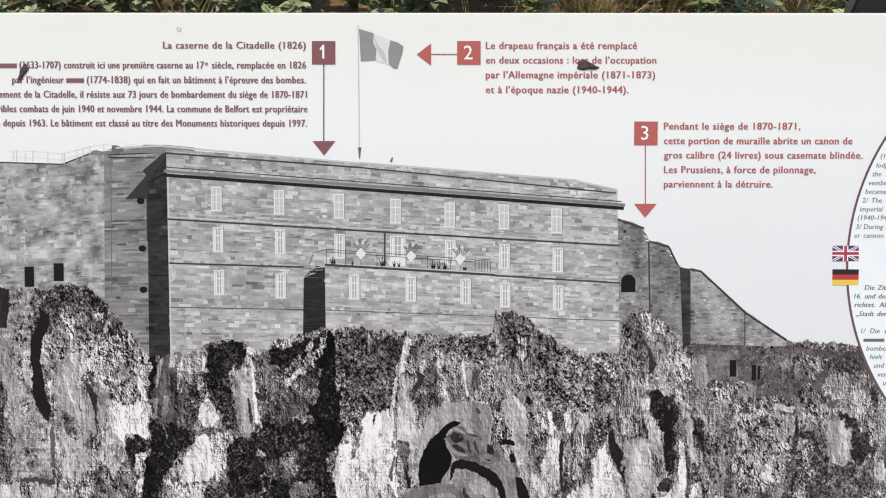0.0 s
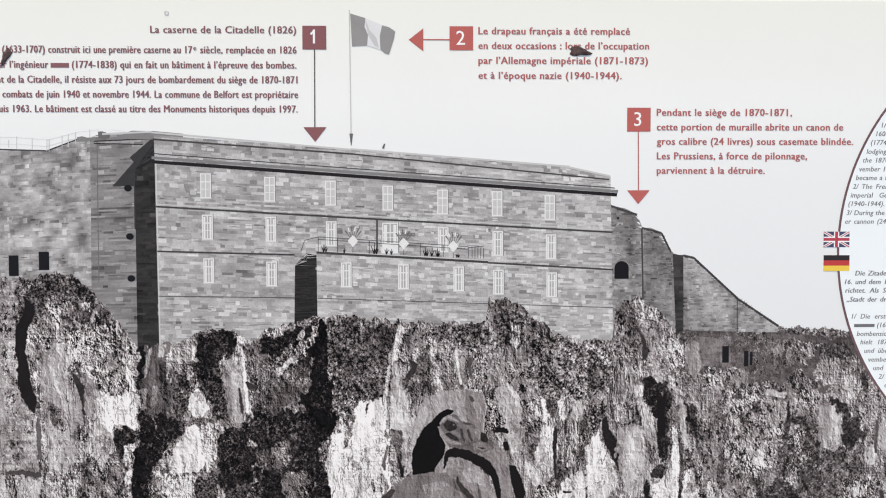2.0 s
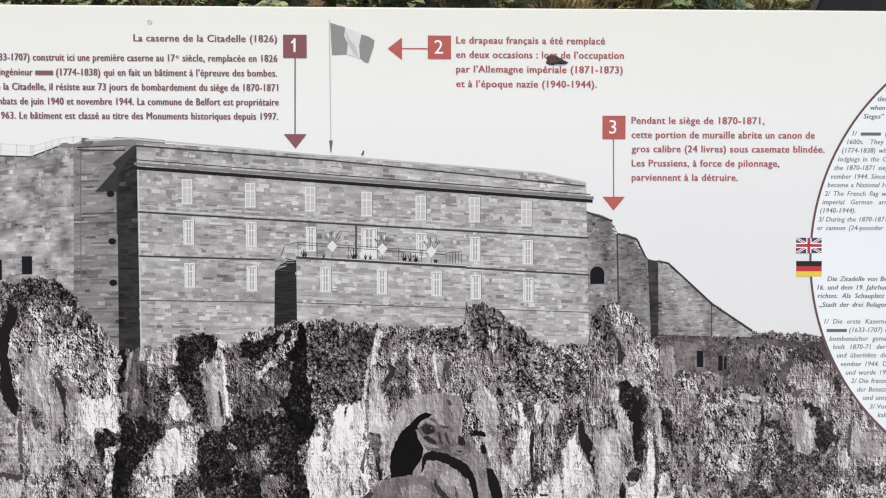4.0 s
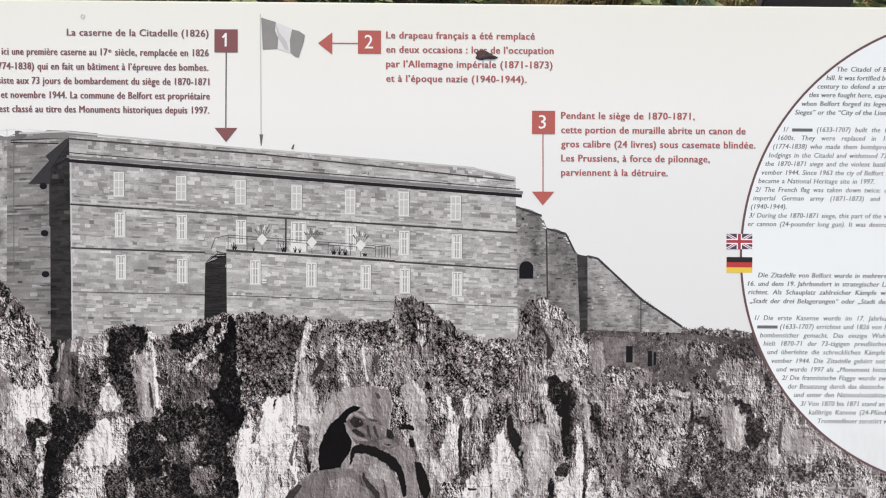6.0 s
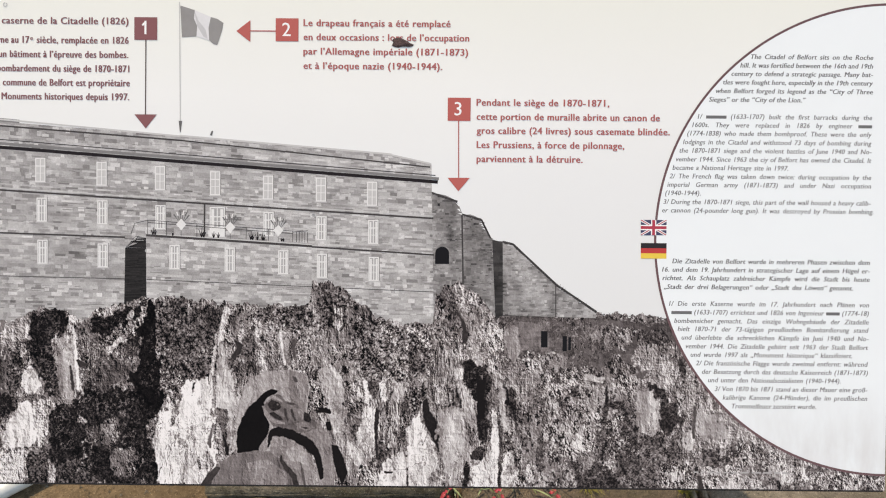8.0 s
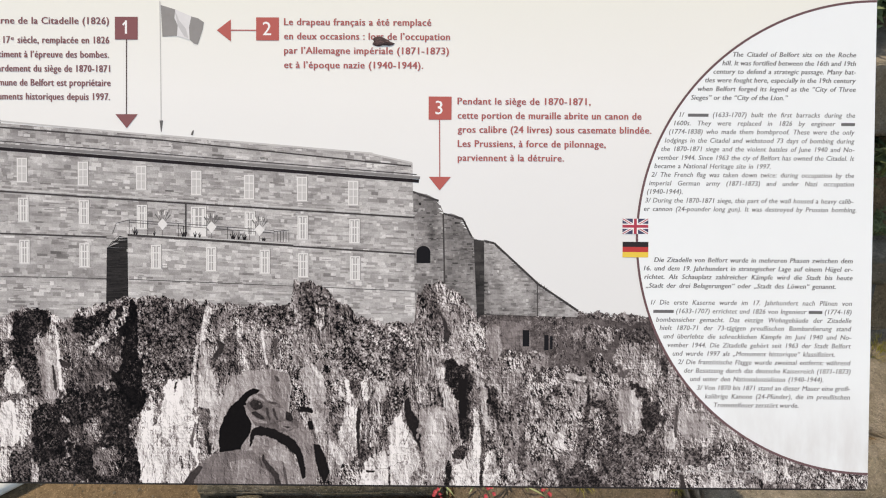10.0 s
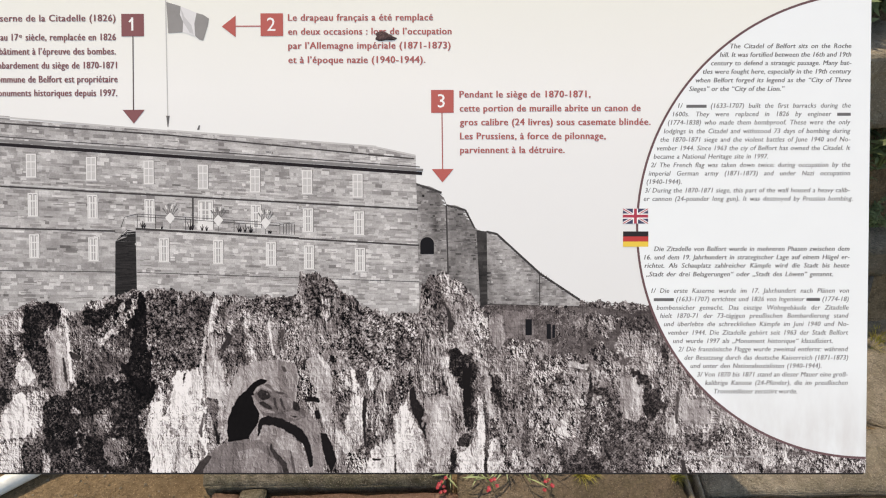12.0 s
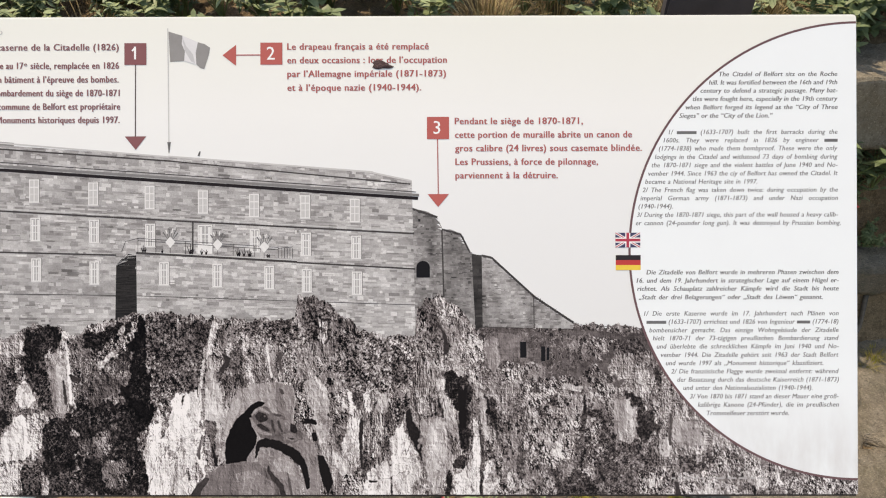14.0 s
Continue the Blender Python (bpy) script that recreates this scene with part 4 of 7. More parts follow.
def build_cliff():
    step = 0.0006
    nu, nv = int((U1 - 0.0015 + 0.02) / step), int(0.29 / step)
    u, v = np.meshgrid(np.linspace(-0.02, U1 - 0.0015, nu), np.linspace(V0 + 0.0013, 0.29, nv), indexing="ij")
    ru = 0.8 * fractal(u, v * 0.5, 60, 3, 6, 0.74)
    rv = 0.8 * fractal(u, v * 0.5, 60, 23, 6, 0.74)
    torn = fractal(u, v * 0.9, 210, 501, 3, 0.8)
    tone, share = np.full_like(u, 0.42), {k: np.zeros_like(u) for k in RAGGED}
    share["rough"] += 1.0
    for outline, t, kind in PATCHES:
        xs, ys = [o[0] for o in outline], [o[1] for o in outline]
        near = window_of(u, v, min(xs) - 0.018, max(xs) + 0.018, min(ys) - 0.018, max(ys) + 0.018)
        stray, blur, tear = RAGGED[kind]
        stray *= min(1.0, 0.12 + 18 * min(max(xs) - min(xs), max(ys) - min(ys)))
        m = inside(u[near] + stray * ru[near], v[near] + stray * rv[near], outline).astype(float)
        m = soft(m, blur)
        m = soft(np.clip(0.5 + (m - 0.5 + 0.30 * tear * torn[near] * 4 * m * (1 - m)) / 0.45, 0, 1))
        tone[near] = tone[near] * (1 - m) + t * m
        for k in share:
            share[k][near] = share[k][near] * (1 - m) + (m if k == kind else 0)
    upright = np.exp(-((u - 0.80) / 0.11) ** 2)
    scrub = fractal(u, v * 0.75, 48, 601, 5, 0.72)
    bare = fractal(u, v * 0.6, 60, 631, 5, 0.72)
    cleft = fractal(u, v * 0.20, 70, 661, 5, 0.68)
    m = soft(np.clip((scrub - 0.72) / 0.12, 0, 1)) * (0.6 * share["rough"] + 0.65 * share["scree"] + 0.28 * share["rock"])
    tone = tone * (1 - m) + (0.06 + 0.28 * tone) * m
    for k in share:
        share[k] = share[k] * (1 - m) + (m if k == "bush" else 0)
    m = soft(np.clip((bare - 0.85) / 0.12, 0, 1)) * (0.75 * share["bush"] + 0.7 * share["rough"] + 0.6 * share["scree"]) * np.clip((tone - 0.10) / 0.14, 0, 1)
    tone = tone * (1 - m) + np.clip(0.26 + 0.95 * tone, 0, 0.85) * m
    for k in share:
        share[k] = share[k] * (1 - m) + (m if k == "rough" else 0)
    m = np.clip((0.07 - np.abs(cleft)) / 0.05, 0, 1) * np.clip((fractal(u, v * 0.5, 22, 691, 3) + 0.10 * upright) / 0.25, 0, 1) * (0.9 * share["rough"] + 0.65 * share["rock"] + 0.5 * share["scree"])
    tone = tone * (1 - m) + 0.22 * tone * m
    wide = fractal(u, v * 0.6, 34, 301, 4, 0.7)
    hang = fractal(u, v * 0.13, 95, 7, 5, 0.72)
    fine = fractal(u, v * 0.8, 330, 401, 3, 0.8)
    ledge = relief(u + 0.003 * rv, v * 0.6, 42, 111, 4, 0.6, step, True)
    bumps = relief(u, v * 0.8, 95, 101, 5, 0.62, step, True) * (1 - upright) + relief(u, v * 0.36, 95, 151, 5, 0.62, step, True) * upright
    thick = np.clip(0.30 + 1.1 * fractal(u, v, 38, 291, 3), 0, 1)
    grit = relief(u, v * 0.8, 190, 131, 3, 0.8, step, False) * np.clip(0.35 + 0.9 * thick, 0, 1.2)
    patchy = np.clip(0.5 + 0.9 * fractal(u, v * 0.6, 26, 321, 3), 0.05, 1.2)
    crack = np.exp(-(fractal(u, v * 0.22, 42, 201, 5) / 0.045) ** 2) * np.clip(fractal(u, v, 18, 211, 2) + 0.2, 0, 1)
    crack = crack + 0.7 * np.exp(-(fractal(u * 0.5, v, 60, 221, 4) / 0.03) ** 2) * np.clip(fractal(u, v, 24, 231, 2), 0, 1)
    pit = np.clip((fractal(u, v * 0.75, 190, 341, 4, 0.75) - 0.35) / 0.3, 0, 1)
    fleck = np.clip((fractal(u, v * 0.85, 360, 281, 3, 0.85) - 0.50) / 0.35, 0, 1)
    clump = 0.55 * relief(u, v * 0.85, 62, 171, 4, 0.62, step, False) + 0.55 * fractal(u, v, 30, 251, 3)
    leaf = fractal(u, v, 380, 261, 3, 0.9)
    face, joint = facets(u * 95 + 0.6 * ru, v * 42 + 0.6 * rv, 5)
    course = value_noise(u * 70, v * 300, 11) + 0.6 * value_noise(u * 160, v * 420, 12)
    look_of = {
        "flat": tone * (1 + 0.10 * fine + 0.10 * wide),
        "rock": tone * (1 + 0.15 * hang + 0.10 * wide + 0.04 * fine + 0.07 * bumps * patchy + 0.12 * ledge) - tone * (0.75 * crack + 0.24 * pit * patchy * patchy),
        "rough": tone * (1 + 0.27 * bumps + 0.17 * ledge + 0.18 * wide + 0.06 * hang + 0.12 * face) - tone * (0.60 * pit * patchy + 0.70 * crack + 0.22 * joint * patchy) + 0.22 * fleck * patchy,
        "bush": tone * (0.66 + 0.40 * clump + 0.62 * leaf) + fleck * thick * (0.10 + 1.1 * tone),
        "scree": tone * (0.92 + 0.36 * grit + 0.34 * wide + 0.18 * ledge) - 0.70 * tone * pit + fleck * (0.14 + 0.5 * tone) * (0.2 + 0.9 * thick),
        "carved": tone * (1 + 0.09 * hang + 0.10 * wide + 0.05 * fine + 0.10 * ledge + 0.05 * bumps * patchy),
        "ink": tone * (1 + 0.10 * fine + 0.10 * wide),
        "wall": tone * (1 + 0.17 * course + 0.20 * wide + 0.10 * fine + 0.10 * bumps) - 0.6 * pit * patchy * tone + 0.16 * fleck * patchy,
    }
    tone = sum(np.clip(look_of[k], 0, 1) * share[k] for k in share)
    tone = np.clip(tone + (0.80 - 0.40 * share["bush"]) * (tone - soft(tone, 4)), 0, 1)
    tone = tone * np.clip(0.80 + 0.28 * tone, 0, 1.04)
    # sky glare on the laminate, painted into the tone: darks lifted towards the right
    glare_lift = np.clip((u - 0.78) / 0.28, 0, 1)
    tone = tone * (1 - glare_lift) + (0.065 + 0.90 * tone) * glare_lift
    top = cliff_top(u) + np.where((u > 0.925) & (u < 1.043), 0.0003, 0.003) * fractal(u, u * 0, 120, 71)
    keep = (v < top)
    index = np.arange(nu * nv).reshape(nu, nv)
    cells = keep[:-1, :-1] & keep[1:, :-1] & keep[1:, 1:] & keep[:-1, 1:]
    quads = np.stack([index[:-1, :-1][cells], index[1:, :-1][cells], index[1:, 1:][cells], index[:-1, 1:][cells]], 1)
    used = np.unique(quads)
    remap = np.zeros(nu * nv, int)
    remap[used] = np.arange(len(used))
    verts = np.stack([u.ravel()[used], np.full(len(used), -SKIN * 7.4), v.ravel()[used]], 1)
    me = bpy.data.meshes.new("cliff")
    me.from_pydata(verts.tolist(), [], remap[quads].tolist())
    for name, values in (("tone", tone),):
        me.attributes.new(name, "FLOAT", "POINT").data.foreach_set("value", values.ravel()[used].astype(np.float32))
    me.materials.append(M["cliff"])
    ob = new("cliff", me)
    ob.parent = photo
    return tagged(ob, "printed grey limestone cliff with dark scrub")


build_cliff()

# -- photograph: fortress --
def stones(name, label, left, right, top, tone, layer, seed, course=0.0034, length=0.013, spread=0.055, pale=0.10, dark=0.06, stain=0.06, haze_lift=0.0, busy=1.0):
    """A printed wall, stone by stone. left and right: (u at the foot, u at the top, v at the foot, v at the top) of the
    two ends, between which the courses run; top: the upper edge that cuts them off."""
    rng = random.Random(seed)
    verts, faces, tones = [], [], []
    tu, tv = [p[0] for p in top], [p[1] for p in top]
    tall = max(left[3] - left[2], right[3] - right[2])
    across = right[0] - left[0]

    def at(x, h):
        u = lerp(lerp(left[0], left[1], h), lerp(right[0], right[1], h), x)
        return u, lerp(lerp(left[2], left[3], h), lerp(right[2], right[3], h), x)

    def lay(x0, x1, h0, h1, t):
        quad = [at(x0, h0), at(x1, h0), at(x1, h1), at(x0, h1)]
        quad = [(u, min(v, float(np.interp(u, tu, tv)))) for u, v in quad]
        if quad[3][1] - quad[0][1] < 2e-4 and quad[2][1] - quad[1][1] < 2e-4:
            return
        n = len(verts)
        verts.extend((u, -SKIN * lay.layer, v) for u, v in quad)
        faces.append((n, n + 1, n + 2, n + 3))
        for u, v in quad:
            soil = noise.fractal(Vector((u * 34 * busy, v * 22 * busy, seed)), 0.7, 2.0, 4) + 0.6 * noise.fractal(Vector((u * 110 * busy, v * 30 * busy, seed + 9)), 0.7, 2.0, 3)
            # stones also lighten from left to right, haze over the panel painted into their tone
            tones.append(min(0.95, max(0.02, t + stain * 1.5 * soil + haze_lift * (u - left[0]) / across + rng.uniform(-0.02, 0.02))))

    lay.layer = layer
    h = 0.0
    while h < 1:
        high = course * rng.choice((0.7, 0.85, 1.0, 1.0, 1.2, 1.6)) / tall
        x, drift = -rng.uniform(0, 0.5) * length / across, rng.gauss(0, spread * 0.5)
        while x < 1:
            long = length * rng.uniform(0.35, 1.8) / across
            t, pick = tone + drift + rng.gauss(0, spread), rng.random()
            if pick < pale * 0.5:
                t += rng.uniform(0.05, 0.14)
            elif pick > 1 - dark:
                t -= rng.uniform(0.05, 0.16)
            lay(max(0, x), min(1, x + long), h, min(1, h + high), t)
            x += long
        h += high
    lay.layer = layer + 0.15
    for _ in range(int(pale * across * tall / (course * length) * 0.35)):
        x, h, long = rng.random(), rng.random(), length * rng.uniform(0.4, 0.95) / across
        lay(x, min(1, x + long), h, min(1, h + course * rng.uniform(1.0, 2.0) / tall), tone + rng.uniform(0.07, 0.20))
    lay.layer = layer + 0.25
    for _ in range(int(dark * across * tall / (course * length) * 0.9)):
        x, h, long = rng.random(), rng.random(), length * rng.uniform(0.4, 1.6) / across
        lay(x, min(1, x + long), h, min(1, h + rng.uniform(0.0005, 0.0010) / tall), tone - rng.uniform(0.05, 0.22))
    me = bpy.data.meshes.new(name)
    me.from_pydata(verts, [], faces)
    me.attributes.new("tone", "FLOAT", "POINT").data.foreach_set("value", np.array(tones, np.float32))
    me.materials.append(M["masonry"])
    ob = new(name, me)
    ob.parent = photo
    return tagged(ob, label, kind="stuff" if len(faces) > 300 else "")


stones("bastion_wall", "printed weathered rubble wall", (0.045, 0.045, 0.17, 0.435), (0.239, 0.239, 0.17, 0.445), ((0.0498, 0.4296), (0.1505, 0.4271), (0.1827, 0.4258), (0.2009, 0.4325), (0.2211, 0.4418), (0.2393, 0.4419)), 0.53, 2, 1, 0.0034, 0.0062, 0.030, 0.10, 0.10, 0.15, 0.0, 1.9)
stones("tower_wall", "printed grey ashlar wall", (0.2323, 0.2339, 0.19, 0.445), (0.3093, 0.3063, 0.19, 0.4495), ((0.2339, 0.4419), (0.2447, 0.4459), (0.2862, 0.4492), (0.3063, 0.4486)), 0.43, 3, 2, 0.0026, 0.014, 0.032, 0.06, 0.16, 0.08)
stones("shadow", "printed black shadow", (0.2850, 0.2850, 0.19, 0.4373), (0.3113, 0.3085, 0.19, 0.4373), ((0.2850, 0.4040), (0.2872, 0.4085), (0.3085, 0.4373)), 0.125, 4, 3, 0.0034, 0.013, 0.010, 0.03, 0.01, 0.02)
# the last value paints the haze: this front grows paler to the right
stones("main_wall", "printed barracks front of grey ashlar", (0.3106, 0.3075, 0.19, 0.4530), (0.8464, 0.8413, 0.19, 0.4130), ((0.3050, 0.4450), (0.5358, 0.4283), (0.7931, 0.4079), (0.8413, 0.3973), (0.8470, 0.3960)), 0.575, 5, 4, 0.0030, 0.0088, 0.050, 0.16, 0.14, 0.06, 0.05)
stones("terrace_shadow", "printed black shadow", (0.4687, 0.4703, 0.2126, 0.3070), (0.4963, 0.4966, 0.2126, 0.3070), ((0.4703, 0.2922), (0.4825, 0.3070), (0.4966, 0.3043)), 0.115, 6.5, 5, 0.0012, 0.013, 0.006, 0.0, 0.0, 0.02)
stones("terrace_wall", "printed projecting terrace wall", (0.4963, 0.4953, 0.2059, 0.3063), (0.6977, 0.6967, 0.2063, 0.2946), ((0.4950, 0.3063), (0.6980, 0.2946)), 0.62, 6.6, 6, 0.0030, 0.0088, 0.046, 0.17, 0.12, 0.05)
stones("bastion", "printed round bastion of dark rubble", (0.8449, 0.8416, 0.2066, 0.3640), (0.8819, 0.8806, 0.2067, 0.3640), ((0.8416, 0.3626), (0.8603, 0.3592), (0.8737, 0.3519), (0.8806, 0.3345)), 0.45, 2.2, 7, 0.0020, 0.0038, 0.032, 0.05, 0.10, 0.10)
stones("bastion", "printed round bastion of dark rubble", (0.8805, 0.8793, 0.2067, 0.3370), (0.9235, 0.9224, 0.2068, 0.3370), ((0.8793, 0.3359), (0.8906, 0.3365), (0.9027, 0.3305), (0.9143, 0.3078), (0.9224, 0.3044)), 0.42, 2.6, 8, 0.0020, 0.0038, 0.032, 0.05, 0.10, 0.10)
stones("shadow", "printed black shadow", (0.9215, 0.9164, 0.2034, 0.3051), (0.9303, 0.9291, 0.2035, 0.3051), ((0.9164, 0.3051), (0.9291, 0.3038)), 0.15, 3, 9, 0.0034, 0.013, 0.012, 0.03, 0.02, 0.02)
stones("rampart", "printed sloping rampart", (0.9288, 0.9278, 0.2100, 0.3050), (1.0442, 1.0442, 0.2100, 0.3050), ((0.9278, 0.3044), (0.9398, 0.3018), (0.9561, 0.2877), (0.9954, 0.2508), (1.0441, 0.2192)), 0.50, 2.8, 10, 0.0020, 0.0042, 0.032, 0.06, 0.12, 0.11)
# ledges, cornices and copings
part("roof_edge", stripe((0.2480, 0.4459), (0.3050, 0.4486), 0.0020, 6), M["pale"], photo)
part("roof_edge", stripe((0.3050, 0.4479), (0.5358, 0.4282), 0.0020, 6.2), M["pale"], photo)
part("roof_edge", stripe((0.5358, 0.4289), (0.7931, 0.4085), 0.0020, 6.2), M["pale"], photo)
part("roof_edge", stripe((0.7918, 0.4079), (0.8413, 0.3973), 0.0020, 6.2), M["pale"], photo)
part("roof_shade", stripe((0.3062, 0.4399), (0.5391, 0.4229), 0.0020, 6.1), M["seam"], photo)
part("roof_shade", stripe((0.5391, 0.4229), (0.8400, 0.3933), 0.0017, 6.1), M["seam"], photo)
part("cornice", stripe((0.3047, 0.4186), (0.8508, 0.3793), 0.0033, 7), M["grey"], photo)
part("cornice_shade", stripe((0.3047, 0.4139), (0.8495, 0.3753), 0.0040, 6.9), M["shade"], photo)
part("cornice_shade", stripe((0.3061, 0.4233), (0.8467, 0.3833), 0.0011, 7.1), M["seam"], photo)
part("string_course", stripe((0.3088, 0.3617), (0.5671, 0.3467), 0.0021, 7), M["seam"], photo)
part("string_course", stripe((0.5671, 0.3467), (0.8445, 0.3311), 0.0021, 7), M["seam"], photo)
part("string_course", stripe((0.3102, 0.3644), (0.8445, 0.3338), 0.0011, 7), M["pale"], photo)
part("string_course", stripe((0.3097, 0.3094), (0.4697, 0.3050), 0.0020, 7), M["seam"], photo)
part("string_course", stripe((0.6973, 0.2953), (0.8456, 0.2868), 0.0020, 7), M["seam"], photo)
part("terrace_edge", stripe((0.4953, 0.3077), (0.6973, 0.2960), 0.0027, 7), M["seam"], photo)
part("terrace_edge", stripe((0.4953, 0.3097), (0.6973, 0.2980), 0.0012, 7), M["pale"], photo)
part("string_course", stripe((0.3105, 0.2568), (0.4695, 0.2544), 0.0009, 7), M["seam"], photo)
part("string_course", stripe((0.4964, 0.2538), (0.6975, 0.2468), 0.0009, 7), M["seam"], photo)
part("string_course", stripe((0.6975, 0.2468), (0.8460, 0.2417), 0.0008, 7), M["seam"], photo)
part("downpipe", stripe((0.5665, 0.3461), (0.5664, 0.3085), 0.0020, 7.2), M["seam"], photo)
part("coping", stripe((0.0498, 0.4303), (0.1841, 0.4264), 0.0016, 4), M["seam"], photo)
part("coping", stripe((0.1827, 0.4258), (0.2211, 0.4405), 0.0016, 4), M["seam"], photo)
part("coping", stripe((0.8422, 0.3626), (0.8737, 0.3519), 0.0020, 4), M["seam"], photo)
part("coping", stripe((0.8792, 0.3365), (0.9027, 0.3305), 0.0020, 4), M["seam"], photo)
part("coping", stripe((0.9027, 0.3305), (0.9143, 0.3078), 0.0020, 4), M["seam"], photo)
part("coping", stripe((0.9291, 0.3038), (0.9412, 0.3011), 0.0020, 4), M["seam"], photo)
part("coping", stripe((0.9412, 0.3011), (0.9954, 0.2515), 0.0023, 4), M["seam"], photo)
part("coping", stripe((0.9954, 0.2515), (1.0441, 0.2192), 0.0023, 4), M["seam"], photo)
part("coping", stripe((0.9288, 0.2136), (1.0429, 0.2105), 0.0016, 4), M["seam"], photo)
part("joint", stripe((0.9941, 0.2508), (0.9946, 0.2124), 0.0013, 4), M["seam"], photo)
part("main_corner", stripe((0.3094, 0.4206), (0.3113, 0.1987), 0.0017, 6.3), M["pale"], photo)
part("joint", stripe((0.2419, 0.4372), (0.2413, 0.2729), 0.0011, 4), M["flag_grey"], photo)
part("joint", stripe((0.8793, 0.3359), (0.8815, 0.2472), 0.0020, 4), M["seam"], photo)
# windows
def window(u, v, wide=0.0125, tall=0.029, clear=True, bright=False):
    """A printed casement: pale frame, a low row of panes over two tall sashes with curtains."""
    w = part("window", box2(u - wide / 2, v - tall / 2, u + wide / 2, v + tall / 2, 8), M["shield" if bright else "frame"], panel)
    part("reveal", box2(u + wide / 2, v - tall / 2, u + wide / 2 + 0.0009, v + tall / 2 + 0.0008, 7.9), M["grey"], w)
    part("sill", box2(u - wide / 2 - 0.0012, v - tall / 2 - 0.0012, u + wide / 2 + 0.0012, v - tall / 2, 8.1), M["frame_dim"], w)
    edge, bar = 0.0013, 0.0012
    pw = (wide - 2 * edge - bar) / 2
    rows = ((tall - edge - tall * 0.27, tall - edge), (edge + (tall * 0.3 if bright else 0), tall - edge - tall * 0.27 - 0.0014))
    for i in range(2):
        a = u - wide / 2 + edge + i * (pw + bar)
        for j, (low, high) in enumerate(rows):
            b, c = v - tall / 2 + low, v - tall / 2 + high
            p = part("pane", box2(a, b, a + pw, c, 8.4), M["frame_dim" if clear else "pane"], w)
            cut = a + pw * (0.42 if i else 0.10)
            part("curtain", box2(cut, b, cut + pw * 0.48, c - (0 if j else 0.0012), 8.7), M["pale" if clear else "frame"], p)
            if j:
                part("glazing_bar", box2(a, lerp(b, c, 0.52), a + pw, lerp(b, c, 0.52) + 0.0007, 8.9), M["frame"], p)


window(0.3668, 0.3859, clear=True)
window(0.4412, 0.3820, clear=True)
window(0.5122, 0.3774, clear=True)
window(0.5792, 0.3715, clear=True)
window(0.6435, 0.3669, clear=True)
window(0.7078, 0.3650, clear=True)
window(0.7700, 0.3604, clear=True)
window(0.3684, 0.3377, clear=False)
window(0.4423, 0.3351, clear=False)
window(0.5128, 0.3299, clear=False)
window(0.6443, 0.3227, clear=False)
window(0.7086, 0.3181, clear=False)
window(0.7717, 0.3142, clear=False)
window(0.3694, 0.2866, clear=False)
window(0.4427, 0.2827, clear=False)
window(0.5301, 0.2815, clear=False)
window(0.5973, 0.2790, clear=False)
window(0.6625, 0.2764, clear=False)
window(0.7095, 0.2724, clear=False)
window(0.7726, 0.2692, clear=False)
window(0.5819, 0.3246, 0.0185, 0.036, clear=False, bright=True)
for u, v, wide, tall in ((0.1431, 0.2929, 0.0113, 0.0240), (0.1782, 0.2984, 0.0120, 0.0213), (0.9809, 0.1853, 0.0080, 0.0200), (1.0058, 0.1800, 0.0053, 0.0187), (1.0118, 0.1800, 0.0033, 0.0160)):
    part("opening", box2(u - wide / 2, v - tall / 2, u + wide / 2, v + tall / 2, 8), M["black"], photo)
part("round_hole", flat([(0.2768 + 0.0046 * math.cos(radians(a)), 0.3831 + 0.0039 * math.sin(radians(a))) for a in range(0, 360, 30)], 8), M["black"], photo)
part("round_hole", flat([(0.2782 + 0.0046 * math.cos(radians(a)), 0.3268 + 0.0039 * math.sin(radians(a))) for a in range(0, 360, 30)], 8), M["black"], photo)
part("round_hole", flat([(0.2791 + 0.0046 * math.cos(radians(a)), 0.2777 + 0.0039 * math.sin(radians(a))) for a in range(0, 360, 30)], 8), M["black"], photo)
arch = [(0.8556 + 0.0085 * math.cos(radians(a)), 0.2889 + 0.0085 * math.sin(radians(a)) * 0.95) for a in range(0, 181, 15)]
part("arch", flat(arch + [(0.8556 - 0.0085, 0.2759), (0.8556 + 0.0085, 0.2759)], 5), M["black"], photo, "printed dark arched opening")
# printed weeds along the copings
bm = bmesh.new()
rng = random.Random(63)
for (u0, v0), (u1, v1), tall in (((0.8422, 0.3626), (0.8737, 0.3519), 0.003), ((0.8792, 0.3365), (0.9027, 0.3305), 0.003), ((0.9027, 0.3305), (0.9143, 0.3078), 0.004), ((0.9291, 0.3038), (0.9412, 0.3011), 0.003), ((0.9412, 0.3011), (0.9954, 0.2515), 0.0035), ((0.9954, 0.2515), (1.0441, 0.2192), 0.005), ((1.0441, 0.2179), (1.1568, 0.2114), 0.004)):
    for _ in range(int(2600 * math.hypot(u1 - u0, v1 - v0))):
        k, h = rng.random(), tall * rng.uniform(0.2, 1.0) * (0.35 + 0.65 * (rng.random() > 0.6))
        u, v, w = u0 + (u1 - u0) * k, v0 + (v1 - v0) * k - 0.0018, rng.uniform(0.0003, 0.0009)
        flat([(u - w, v), (u + w, v), (u + rng.uniform(-1, 1) * h * 0.5, v + h)], 4.2, bm)
part("weed_fringe", bm, M["seam"], photo, "printed weeds along the rampart tops")

